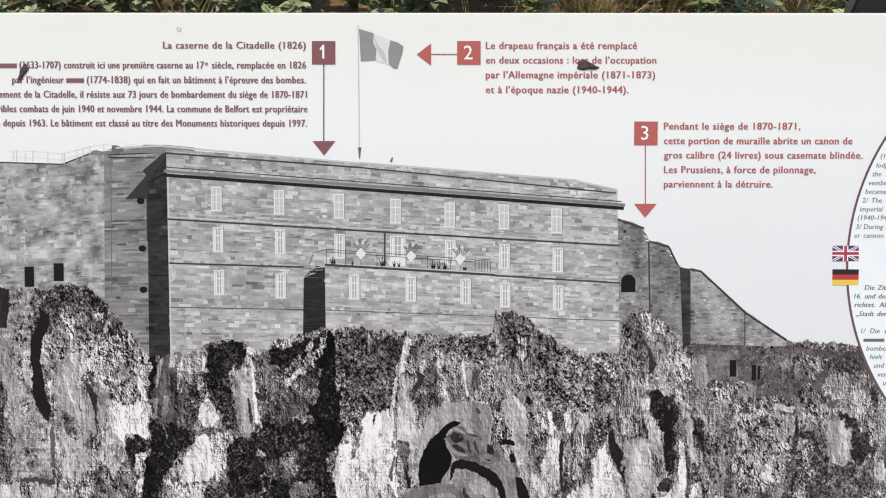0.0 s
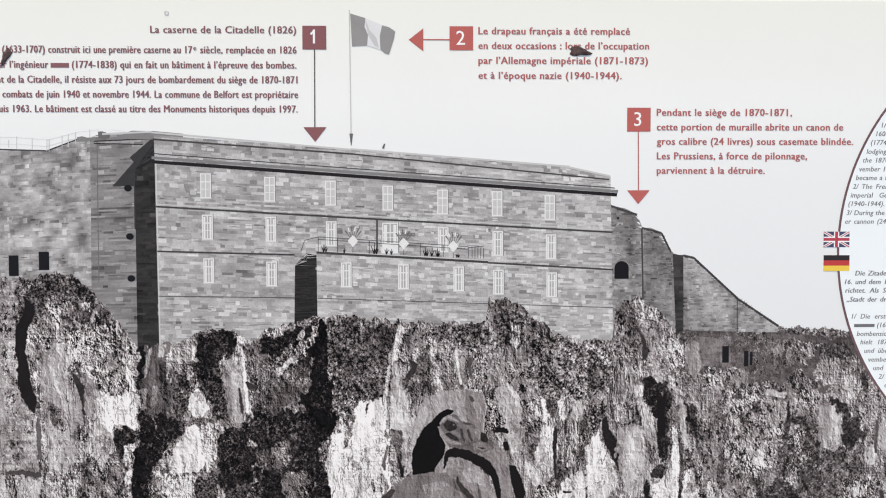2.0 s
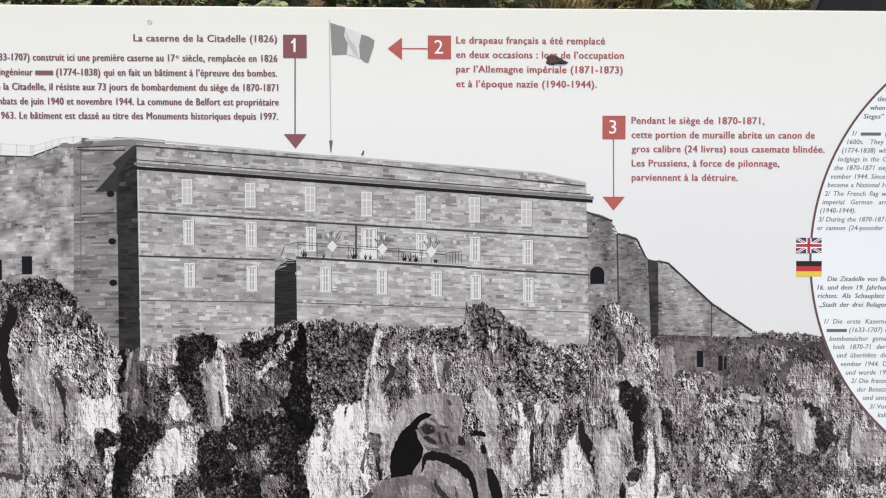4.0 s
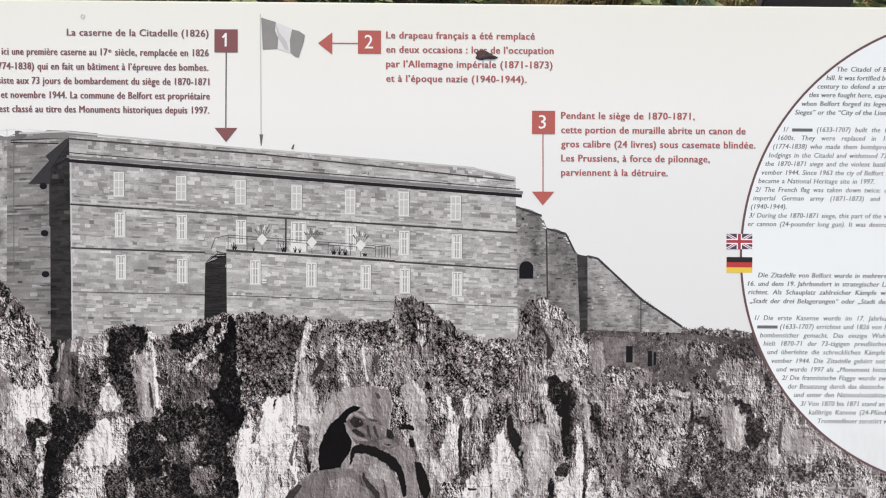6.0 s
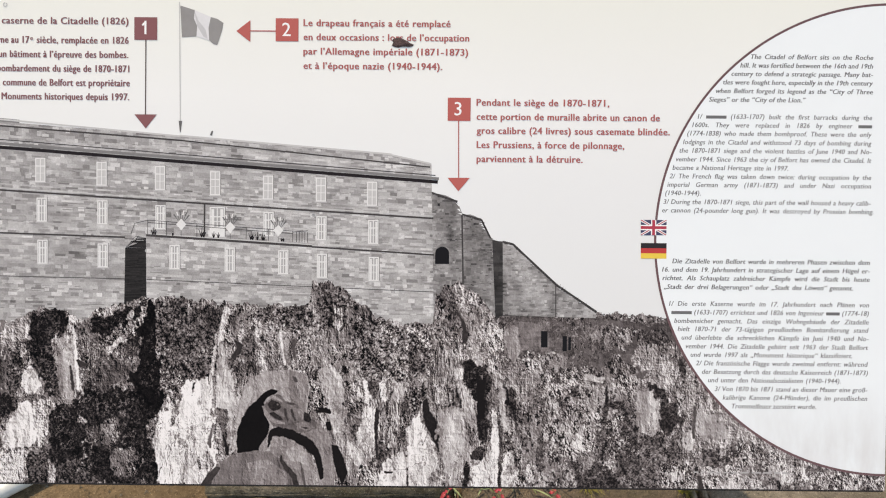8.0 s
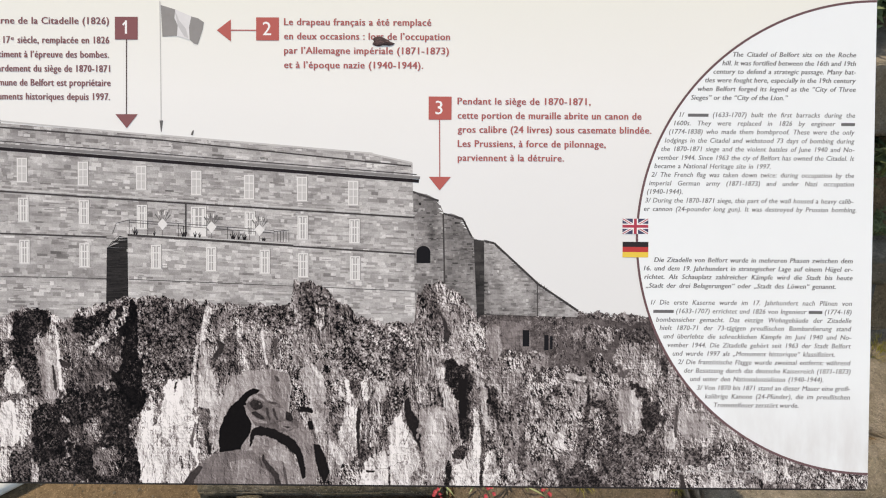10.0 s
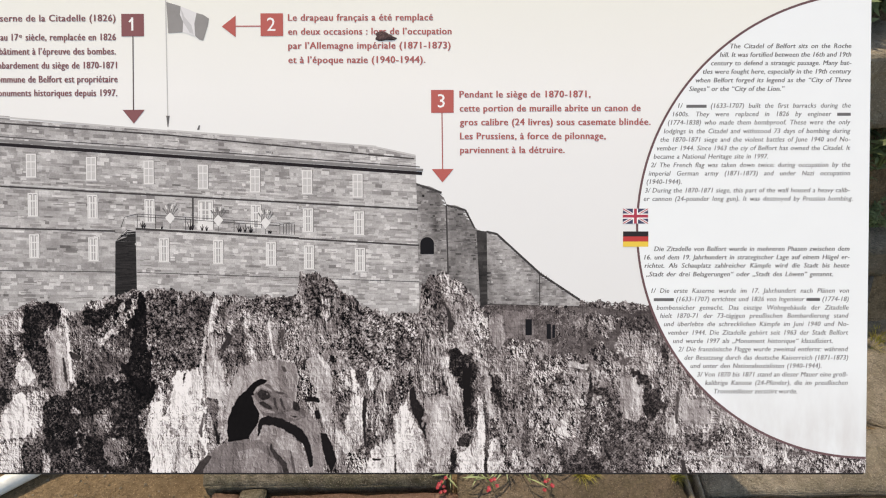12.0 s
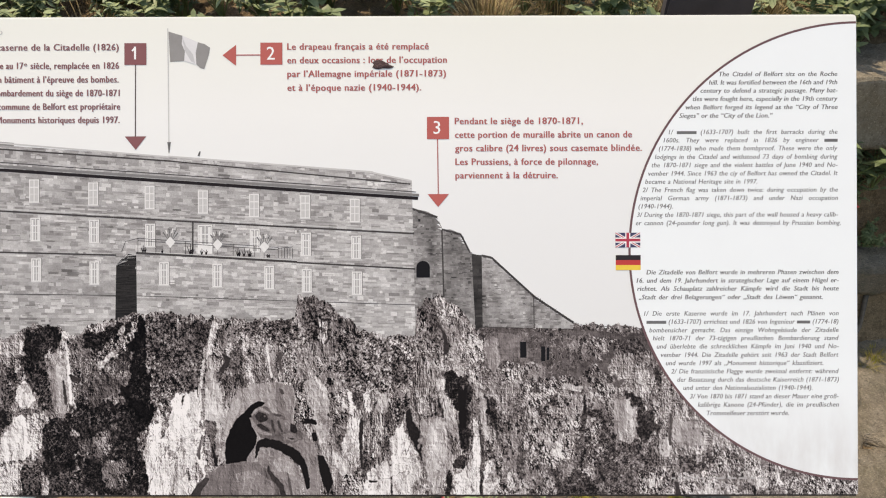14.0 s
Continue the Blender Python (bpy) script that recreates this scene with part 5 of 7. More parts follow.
def crest(u, v):
    """A white lozenge shield with a fan of small flags on poles."""
    c = part("shield", flat([(u - 0.0062, v), (u, v - 0.0075), (u + 0.0062, v), (u, v + 0.0068)], 9.2), M["shield"], panel, "printed white lozenge shield")
    for a in (-42, -24, -6, 12, 30, 46):
        s, k = math.sin(radians(a)), math.cos(radians(a))
        p = (u + 0.005 * s, v + 0.005 * k)
        q = (u + 0.0135 * s, v + 0.0165 * k)
        part("pole", stripe(p, q, 0.0007, 9.0), M["flag_grey"], c)
        part("pennant", stripe((lerp(p[0], q[0], 0.55), lerp(p[1], q[1], 0.55)), q, 0.0015, 9.1), M["flag_grey" if a % 4 else "frame"], c)
    part("pole", stripe((u, v - 0.0075), (u, v - 0.014), 0.0008, 9.0), M["flag_grey"], c)


def planting(u, low, high):
    """A small potted tuft on the terrace."""
    bm = bmesh.new()
    for lean, tall in ((-0.35, 0.75), (0.05, 1.0), (0.40, 0.7)):
        h = (high - low) * tall
        flat([(u - 0.0007, low), (u + 0.0007, low), (u + lean * h + 0.0003, low + h), (u + lean * h - 0.0003, low + h)], 8.9, bm)
    part("planting", bm, M["shade"], photo)


# -- photograph: flag, crests, rails --
part("flag_pole", stripe((0.5353, 0.5901), (0.5367, 0.4329), 0.0011, 9), M["pale"], photo, "printed pale flag pole")
part("pole_foot", flat([(0.5346, 0.4468), (0.5390, 0.4468), (0.5381, 0.4406), (0.5371, 0.4329), (0.5362, 0.4329), (0.5354, 0.4406)], 9.2), M["flag_grey"], photo)
flag = part("flag", flat([(0.5363, 0.5858), (0.5539, 0.5805), (0.5726, 0.5727), (0.5886, 0.5657), (0.5872, 0.5570), (0.5812, 0.5384), (0.5713, 0.5438), (0.5559, 0.5487), (0.5383, 0.5476)], 9.2), M["flag_white"], panel, "printed grey and white tricolour flag")
part("band", flat([(0.5363, 0.5858), (0.5539, 0.5805), (0.5529, 0.5701), (0.5569, 0.5613), (0.5559, 0.5487), (0.5383, 0.5476)], 9.4), M["flag_grey2"], flag)
part("band", flat([(0.5732, 0.5723), (0.5813, 0.5701), (0.5886, 0.5653), (0.5872, 0.5570), (0.5812, 0.5384), (0.5768, 0.5395), (0.5713, 0.5443), (0.5705, 0.5591)], 9.4), M["flag_grey2"], flag)
part("fold", flat([(0.5530, 0.5805), (0.5582, 0.5679), (0.5670, 0.5570), (0.5696, 0.5460), (0.5647, 0.5482), (0.5569, 0.5613)], 9.3), M["flag_fold"], flag)
part("chimney", flat([(0.5725, 0.4296), (0.5752, 0.4291), (0.5765, 0.4351), (0.5747, 0.4349)], 9), M["flag_grey"], photo)
crest(0.5381, 0.3214)
crest(0.5977, 0.3183)
crest(0.6561, 0.3150)
part("rail", stripe((0.4817, 0.3220), (0.4975, 0.3261), 0.0007, 8.8), M["seam"], photo)
part("rail", stripe((0.4975, 0.3261), (0.6738, 0.3143), 0.0007, 8.8), M["seam"], photo)
part("rail", stripe((0.6738, 0.3131), (0.6919, 0.3149), 0.0007, 8.8), M["seam"], photo)
part("rail", stripe((0.4817, 0.3220), (0.4771, 0.3092), 0.0007, 8.8), M["seam"], photo)
part("rail", stripe((0.4975, 0.3231), (0.6738, 0.3113), 0.0007, 8.8), M["seam"], photo)
part("baluster", stripe((0.4975, 0.3256), (0.4974, 0.3087), 0.0007, 8.8), M["seam"], photo)
part("baluster", stripe((0.5201, 0.3241), (0.5200, 0.3077), 0.0007, 8.8), M["seam"], photo)
part("baluster", stripe((0.5573, 0.3217), (0.5572, 0.3061), 0.0007, 8.8), M["seam"], photo)
part("baluster", stripe((0.6172, 0.3178), (0.6171, 0.3035), 0.0007, 8.8), M["seam"], photo)
part("baluster", stripe((0.6443, 0.3161), (0.6443, 0.3023), 0.0007, 8.8), M["seam"], photo)
part("baluster", stripe((0.6738, 0.3142), (0.6738, 0.3011), 0.0007, 8.8), M["seam"], photo)
part("baluster", stripe((0.6783, 0.3139), (0.6783, 0.3009), 0.0007, 8.8), M["seam"], photo)
part("baluster", stripe((0.6817, 0.3137), (0.6817, 0.3007), 0.0007, 8.8), M["seam"], photo)
part("baluster", stripe((0.6851, 0.3134), (0.6851, 0.3006), 0.0007, 8.8), M["seam"], photo)
part("baluster", stripe((0.6885, 0.3132), (0.6885, 0.3004), 0.0007, 8.8), M["seam"], photo)
part("baluster", stripe((0.6919, 0.3130), (0.6919, 0.3003), 0.0007, 8.8), M["seam"], photo)
planting(0.5037, 0.3084, 0.3174)
planting(0.5064, 0.3083, 0.3151)
planting(0.5279, 0.3073, 0.3130)
planting(0.5629, 0.3058, 0.3194)
planting(0.5656, 0.3057, 0.3148)
planting(0.5776, 0.3052, 0.3131)
planting(0.5832, 0.3050, 0.3118)
planting(0.6228, 0.3033, 0.3134)
planting(0.6251, 0.3032, 0.3111)
planting(0.6307, 0.3029, 0.3131)
planting(0.6371, 0.3026, 0.3128)
planting(0.6386, 0.3026, 0.3094)
planting(0.6602, 0.3016, 0.3062)
planting(0.6624, 0.3015, 0.3056)
part("guard_rail", stripe((0.1217, 0.4346), (0.1502, 0.4335), 0.0005, 5), M["faint"], photo)
part("guard_rail", stripe((0.1219, 0.4423), (0.1503, 0.4416), 0.0005, 5), M["faint"], photo)
part("guard_rail", stripe((0.1503, 0.4416), (0.1854, 0.4389), 0.0005, 5), M["faint"], photo)
part("guard_rail", stripe((0.1502, 0.4342), (0.1852, 0.4313), 0.0005, 5), M["faint"], photo)
part("guard_rail", stripe((0.1854, 0.4389), (0.2184, 0.4477), 0.0005, 5), M["faint"], photo)
part("guard_rail", stripe((0.1852, 0.4319), (0.2183, 0.4411), 0.0005, 5), M["faint"], photo)
part("guard_rail", stripe((0.2184, 0.4477), (0.2448, 0.4509), 0.0005, 5), M["faint"], photo)
part("guard_rail", stripe((0.2580, 0.4509), (0.2755, 0.4487), 0.0005, 5), M["faint"], photo)
part("guard_post", stripe((0.1262, 0.4412), (0.1260, 0.4303), 0.0008, 5), M["pale"], photo)
part("guard_post", stripe((0.1302, 0.4430), (0.1299, 0.4291), 0.0008, 5), M["pale"], photo)
part("guard_post", stripe((0.1404, 0.4390), (0.1402, 0.4302), 0.0008, 5), M["pale"], photo)
part("guard_post", stripe((0.1497, 0.4429), (0.1494, 0.4285), 0.0008, 5), M["pale"], photo)
part("guard_post", stripe((0.1674, 0.4416), (0.1672, 0.4280), 0.0008, 5), M["pale"], photo)
part("guard_post", stripe((0.1843, 0.4400), (0.1840, 0.4258), 0.0008, 5), M["pale"], photo)
part("guard_post", stripe((0.1869, 0.4400), (0.1866, 0.4258), 0.0008, 5), M["pale"], photo)
part("guard_post", stripe((0.2019, 0.4444), (0.2016, 0.4301), 0.0008, 5), M["pale"], photo)
part("guard_post", stripe((0.2089, 0.4455), (0.2087, 0.4312), 0.0008, 5), M["pale"], photo)
part("guard_post", stripe((0.2173, 0.4481), (0.2171, 0.4345), 0.0008, 5), M["pale"], photo)
part("guard_post", stripe((0.2338, 0.4510), (0.2337, 0.4411), 0.0008, 5), M["pale"], photo)
part("roof_box", flat([(0.2432, 0.4487), (0.2481, 0.4490), (0.2574, 0.4459), (0.2556, 0.4406), (0.2435, 0.4411)], 5.2), M["flag_grey"], photo)
part("roof_box", flat([(0.2190, 0.4422), (0.2249, 0.4433), (0.2315, 0.4415), (0.2314, 0.4371), (0.2193, 0.4371)], 5.2), M["grey"], photo)
part("upper_roof", flat([(0.2545, 0.4399), (0.2666, 0.4437), (0.2821, 0.4498), (0.3085, 0.4493), (0.3414, 0.4464), (0.3413, 0.4409), (0.3084, 0.4436), (0.3061, 0.4399)], 4.6), M["grey"], photo)
part("diagonal_shadow", flat([(0.3084, 0.4436), (0.2794, 0.4190), (0.2837, 0.4135), (0.2591, 0.3856), (0.2837, 0.3855), (0.2836, 0.3351), (0.3094, 0.3350)], 3.6), M["dim"], photo)
part("ledge", stripe((0.2379, 0.4349), (0.2950, 0.4339), 0.0012, 4.5), M["shade"], photo)
part("ledge", stripe((0.2380, 0.4375), (0.3061, 0.4405), 0.0012, 4.5), M["shade"], photo)

# -- circle of translations --
CX, CY, CR = U1, 0.3085, 0.2858
arc = [(CX - CR * math.sin(radians(a)), CY + CR * math.cos(radians(a))) for a in range(0, 181, 2)]
part("white_circle", flat([(u - (0.0016 if abs(u - U1) < 1e-4 else 0), v) for u, v in arc], 9), M["circle"], panel, "white half circle for the translations")
bm = bmesh.new()
for a in range(0, 180, 2):
    p = [(CX - k * math.sin(radians(b)), CY + k * math.cos(radians(b))) for b, k in ((a, CR - 0.0014), (a, CR + 0.0014), (a + 2, CR + 0.0014), (a + 2, CR - 0.0014))]
    flat([(min(u, U1 - 0.0016), v) for u, v in p], 10, bm)
part("circle_ring", bm, M["ring"], panel, "plum ring line")

# -- writing --
def letters(text, u0, u1, v, size, layer, bm, slant=0.0, heavy=0.0, spaced=1.0, wide=0.0):
    """One line of writing from u0 to u1 on the base line v, added to bm; with wide the letters keep that width and
    the gaps between the words take up the rest."""
    cu = bpy.data.curves.new("line", "FONT")
    cu.body, cu.size, cu.shear = text, 1.0, slant
    cu.resolution_u = 2
    cu.space_character = spaced
    ob = bpy.data.objects.new("line", cu)
    if wide and " " in text:
        spans = []
        for gap in (1.0, 2.0):
            cu.space_word = gap
            me = bpy.data.meshes.new_from_object(ob)
            xs = [p.co.x for p in me.vertices]
            spans.append(max(xs) - min(xs))
            bpy.data.meshes.remove(me)
        cu.space_word = min(4.0, max(0.8, 1 + ((u1 - u0) / wide - spans[0]) / (spans[1] - spans[0])))
    me = bpy.data.meshes.new_from_object(ob)
    n = len(me.vertices)
    co = np.empty(n * 3)
    me.vertices.foreach_get("co", co)
    co = co.reshape(-1, 3)
    dash = set()  # dashes stand for names: full-height bars
    for p in me.polygons:
        k = list(p.vertices)
        if np.ptp(co[k, 0]) > 0.6 and np.ptp(co[k, 1]) < 0.15 and 0.12 < co[k, 1].mean() < 0.45:
            dash.update(k)
    if dash:
        k = sorted(dash)
        co[k, 1] = np.where(co[k, 1] > co[k, 1].mean(), 0.47, 0.03)
    x0, x1 = co[:, 0].min(), co[:, 0].max()
    kx = (u1 - u0) / (x1 - x0) if u1 else size
    for k, shift in enumerate((-heavy, heavy) if heavy else (0.0,)):
        made = [bm.verts.new((u0 + (x - x0) * kx + shift, -SKIN * (layer + 0.3 * k), v + y * size)) for x, y, _ in co]
        for p in me.polygons:
            f = bm.faces.new([made[i] for i in p.vertices])
            f.normal_update()
            if f.normal.y > 0:
                f.normal_flip()
    bpy.data.objects.remove(ob)
    bpy.data.curves.remove(cu)
    bpy.data.meshes.remove(me)
    return bm


bm = bmesh.new()
letters('La caserne de la Citadelle (1826)', 0.3054, 0.4734, 0.5625, 0.0120, 11, bm, 0, 0.00036, 1.07)
part("heading", bm, M["plum"], panel, "plum printed heading")
bm = bmesh.new()
letters('———— (1633-1707) construit ici une première caserne au 17', 0.0933, 0.3532, 0.5393, 0.0120, 11, bm, 0, 0.00036, 1.07)
letters('siècle, remplacée en 1826', 0.3627, 0.4737, 0.5393, 0.0120, 11, bm, 0, 0.00036, 1.07)
letters('e', 0.3545, 0.3581, 0.5428, 0.0075, 11, bm, 0, 0.0002)
letters('par l’ingénieur —— (1774-1838) qui en fait un bâtiment à l’épreuve des bombes.', 0.1265, 0.4733, 0.5220, 0.0120, 11, bm, 0, 0.00036, 1.07)
letters('rement de la Citadelle, il résiste aux 73 jours de bombardement du siège de 1870-1871', 0.1068, 0.4745, 0.5049, 0.0120, 11, bm, 0, 0.00036, 1.07)
letters('terribles combats de juin 1940 et novembre 1944. La commune de Belfort est propriétaire', 0.0958, 0.4751, 0.4879, 0.0120, 11, bm, 0, 0.00036, 1.07)
letters('e depuis 1963. Le bâtiment est classé au titre des Monuments historiques depuis 1997.', 0.1069, 0.4744, 0.4711, 0.0120, 11, bm, 0, 0.00036, 1.07)
part("paragraph", bm, M["plum"], panel, "plum printed French paragraph")
bm = bmesh.new()
letters('Le drapeau français a été remplacé', 0.6857, 0.8631, 0.5624, 0.0120, 11, bm, 0, 0.00036, 1.07)
letters('en deux occasions : lors de l’occupation', 0.6858, 0.8858, 0.5454, 0.0120, 11, bm, 0, 0.00036, 1.07)
letters('par l’Allemagne impériale (1871-1873)', 0.6858, 0.8846, 0.5282, 0.0120, 11, bm, 0, 0.00036, 1.07)
letters('et à l’époque nazie (1940-1944).', 0.6859, 0.8536, 0.5108, 0.0120, 11, bm, 0, 0.00036, 1.07)
part("paragraph", bm, M["rust"], panel, "red printed French paragraph")
bm = bmesh.new()
letters('Pendant le siège de 1870-1871,', 0.8959, 1.0562, 0.4682, 0.0120, 11, bm, 0, 0.00036, 1.07)
letters('cette portion de muraille abrite un canon de', 0.8961, 1.1176, 0.4511, 0.0120, 11, bm, 0, 0.00036, 1.07)
letters('gros calibre (24 livres) sous casemate blindée.', 0.8963, 1.1299, 0.4342, 0.0120, 11, bm, 0, 0.00036, 1.07)
letters('Les Prussiens, à force de pilonnage,', 0.8965, 1.0750, 0.4171, 0.0120, 11, bm, 0, 0.00036, 1.07)
letters('parviennent à la détruire.', 0.8966, 1.0247, 0.4001, 0.0120, 11, bm, 0, 0.00036, 1.07)
part("paragraph", bm, M["rust"], panel, "red printed French paragraph")
bm = bmesh.new()
letters('The Citadel of Belfort sits on the Roche', 1.2270, 1.3746, 0.5272, 0.0084, 11, bm, 0.2, 0.00024, 1.04, 0.0082)
letters('hill. It was fortified between the 16th and 19th', 1.2144, 1.3746, 0.5168, 0.0084, 11, bm, 0.2, 0.00024, 1.04, 0.0082)
letters('century to defend a strategic passage. Many bat-', 1.2038, 1.3747, 0.5066, 0.0084, 11, bm, 0.2, 0.00024, 1.04, 0.0082)
letters('tles were fought here, especially in the 19th century', 1.1939, 1.3748, 0.4963, 0.0084, 11, bm, 0.2, 0.00024, 1.04, 0.0082)
letters('when Belfort forged its legend as the “City of Three', 1.1851, 1.3749, 0.4858, 0.0084, 11, bm, 0.2, 0.00024, 1.04, 0.0082)
letters('Sieges” or the “City of the Lion.”', 1.1771, 1.2937, 0.4753, 0.0084, 11, bm, 0.2, 0.00024, 1.04, 0.0082)
part("introduction", bm, M["grey_ink"], panel, "bold grey italic English writing")
bm = bmesh.new()
letters('1/ ——— (1633-1707) built the first barracks during the', 1.1637, 1.3747, 0.4547, 0.0084, 11, bm, 0.2, 0.00014, 1.04, 0.0080)
letters('1600s. They were replaced in 1826 by engineer ——', 1.1573, 1.3748, 0.4445, 0.0084, 11, bm, 0.2, 0.00014, 1.04, 0.0080)
letters('(1774-1838) who made them bombproof. These were the only', 1.1514, 1.3745, 0.4343, 0.0084, 11, bm, 0.2, 0.00014, 1.04, 0.0080)
letters('lodgings in the Citadel and withstood 73 days of bombing during', 1.1464, 1.3746, 0.4237, 0.0084, 11, bm, 0.2, 0.00014, 1.04, 0.0080)
letters('the 1870-1871 siege and the violent battles of June 1940 and No-', 1.1422, 1.3747, 0.4134, 0.0084, 11, bm, 0.2, 0.00014, 1.04, 0.0080)
letters('vember 1944. Since 1963 the ciy of Belfort has owned the Citadel. It', 1.1380, 1.3747, 0.4029, 0.0084, 11, bm, 0.2, 0.00014, 1.04, 0.0080)
letters('became a National Heritage site in 1997.', 1.1341, 1.2743, 0.3927, 0.0084, 11, bm, 0.2, 0.00014, 1.04, 0.0080)
letters('2/ The French flag was taken down twice: during occupation by the', 1.1306, 1.3749, 0.3823, 0.0084, 11, bm, 0.2, 0.00014, 1.04, 0.0080)
letters('imperial German army (1871-1873) and under Nazi occupation', 1.1281, 1.3750, 0.3720, 0.0084, 11, bm, 0.2, 0.00014, 1.04, 0.0080)
letters('(1940-1944).', 1.1257, 1.1686, 0.3618, 0.0084, 11, bm, 0.2, 0.00014, 1.04, 0.0080)
letters('3/ During the 1870-1871 siege, this part of the wall housed a heavy calib-', 1.1236, 1.3748, 0.3512, 0.0084, 11, bm, 0.2, 0.00014, 1.04, 0.0080)
letters('er cannon (24-pounder long gun). It was destroyed by Prussian bombing.', 1.1222, 1.3784, 0.3409, 0.0084, 11, bm, 0.2, 0.00014, 1.04, 0.0080)
part("paragraph", bm, M["grey_ink"], panel, "grey italic English writing")
bm = bmesh.new()
letters('Die Zitadelle von Belfort wurde in mehreren Phasen zwischen dem', 1.1354, 1.3752, 0.2792, 0.0084, 11, bm, 0.2, 0.00024, 1.04, 0.0082)
letters('16. und dem 19. Jahrhundert in strategischer Lage auf einem Hügel er-', 1.1231, 1.3753, 0.2689, 0.0084, 11, bm, 0.2, 0.00024, 1.04, 0.0082)
letters('richtet. Als Schauplatz zahlreicher Kämpfe wird die Stadt bis heute', 1.1238, 1.3753, 0.2587, 0.0084, 11, bm, 0.2, 0.00024, 1.04, 0.0082)
letters('„Stadt der drei Belagerungen“ oder „Stadt des Löwen“ genannt.', 1.1256, 1.3553, 0.2480, 0.0084, 11, bm, 0.2, 0.00024, 1.04, 0.0082)
part("introduction", bm, M["grey_ink"], panel, "bold grey italic German writing")
bm = bmesh.new()
letters('1/ Die erste Kaserne wurde im 17. Jahrhundert nach Plänen von', 1.1321, 1.3752, 0.2276, 0.0084, 11, bm, 0.2, 0.00014, 1.04, 0.0080)
letters('——— (1633-1707) errichtet und 1826 von Ingenieur —— (1774-18)', 1.1352, 1.3749, 0.2172, 0.0084, 11, bm, 0.2, 0.00014, 1.04, 0.0080)
letters('bombensicher gemacht. Das einzige Wohngebäude der Zitadelle', 1.1387, 1.3750, 0.2067, 0.0084, 11, bm, 0.2, 0.00014, 1.04, 0.0080)
letters('hielt 1870-71 der 73-tägigen preußischen Bombardierung stand', 1.1431, 1.3751, 0.1967, 0.0084, 11, bm, 0.2, 0.00014, 1.04, 0.0080)
letters('und überlebte die schrecklichen Kämpfe im Juni 1940 und No-', 1.1480, 1.3752, 0.1864, 0.0084, 11, bm, 0.2, 0.00014, 1.04, 0.0080)
letters('vember 1944. Die Zitadelle gehört seit 1963 der Stadt Belfort', 1.1531, 1.3749, 0.1758, 0.0084, 11, bm, 0.2, 0.00014, 1.04, 0.0080)
letters('und wurde 1997 als „Monument historique“ klassifiziert.', 1.1593, 1.3558, 0.1655, 0.0084, 11, bm, 0.2, 0.00014, 1.04, 0.0080)
letters('2/ Die französische Flagge wurde zweimal entfernt: während', 1.1658, 1.3750, 0.1552, 0.0084, 11, bm, 0.2, 0.00014, 1.04, 0.0080)
letters('der Besatzung durch das deutsche Kaiserreich (1871-1873)', 1.1734, 1.3751, 0.1448, 0.0084, 11, bm, 0.2, 0.00014, 1.04, 0.0080)
letters('und unter den Nationalsozialisten (1940-1944).', 1.1810, 1.3424, 0.1346, 0.0084, 11, bm, 0.2, 0.00014, 1.04, 0.0080)
letters('3/ Von 1870 bis 1871 stand an dieser Mauer eine groß-', 1.1892, 1.3749, 0.1239, 0.0084, 11, bm, 0.2, 0.00014, 1.04, 0.0080)
letters('kalibrige Kanone (24-Pfünder), die im preußischen', 1.1992, 1.3750, 0.1135, 0.0084, 11, bm, 0.2, 0.00014, 1.04, 0.0080)
letters('Trommelfeuer zerstört wurde.', 1.2102, 1.3128, 0.1029, 0.0084, 11, bm, 0.2, 0.00014, 1.04, 0.0080)
part("paragraph", bm, M["grey_ink"], panel, "grey italic German writing")
square = part("number_square", box2(0.4807, 0.5440, 0.5084, 0.5714, 11), M["plum_box"], panel)
part("number", letters("1", 0.4930, None, 0.5510, 0.0235, 12, bmesh.new(), 0.0, 0.0001), M["white"], square, "white figure")
part("number", stripe((0.4904, 0.5615), (0.4934, 0.5648), 0.0022, 12), M["white"], square)
square = part("number_square", box2(0.6518, 0.5438, 0.6794, 0.5715, 11), M["red"], panel)
part("number", letters("2", 0.6598, None, 0.5501, 0.0235, 12, bmesh.new(), 0.0, 0.0001), M["white"], square, "white figure")
square = part("number_square", box2(0.8608, 0.4496, 0.8885, 0.4775, 11), M["red"], panel)
part("number", letters("3", 0.8691, None, 0.4562, 0.0235, 12, bmesh.new(), 0.0, 0.0001), M["white"], square, "white figure")
arrow = part("arrow", flat([(0.4810, 0.4541), (0.5081, 0.4542), (0.4947, 0.4372)], 11), M["plum_box"], panel, "printed arrow head")
part("arrow_line", stripe((0.4947, 0.5443), (0.4944, 0.4535), 0.0013, 10.6), M["line"], arrow)
arrow = part("arrow", flat([(0.6042, 0.5557), (0.6212, 0.5689), (0.6212, 0.5425)], 11), M["red"], panel, "printed arrow head")
part("arrow_line", stripe((0.6205, 0.5560), (0.6525, 0.5560), 0.0013, 10.6), M["red"], arrow)
arrow = part("arrow", flat([(0.8614, 0.3806), (0.8882, 0.3807), (0.8746, 0.3643)], 11), M["red"], panel, "printed arrow head")
part("arrow_line", stripe((0.8741, 0.4499), (0.8748, 0.3800), 0.0013, 10.6), M["rust"], arrow)
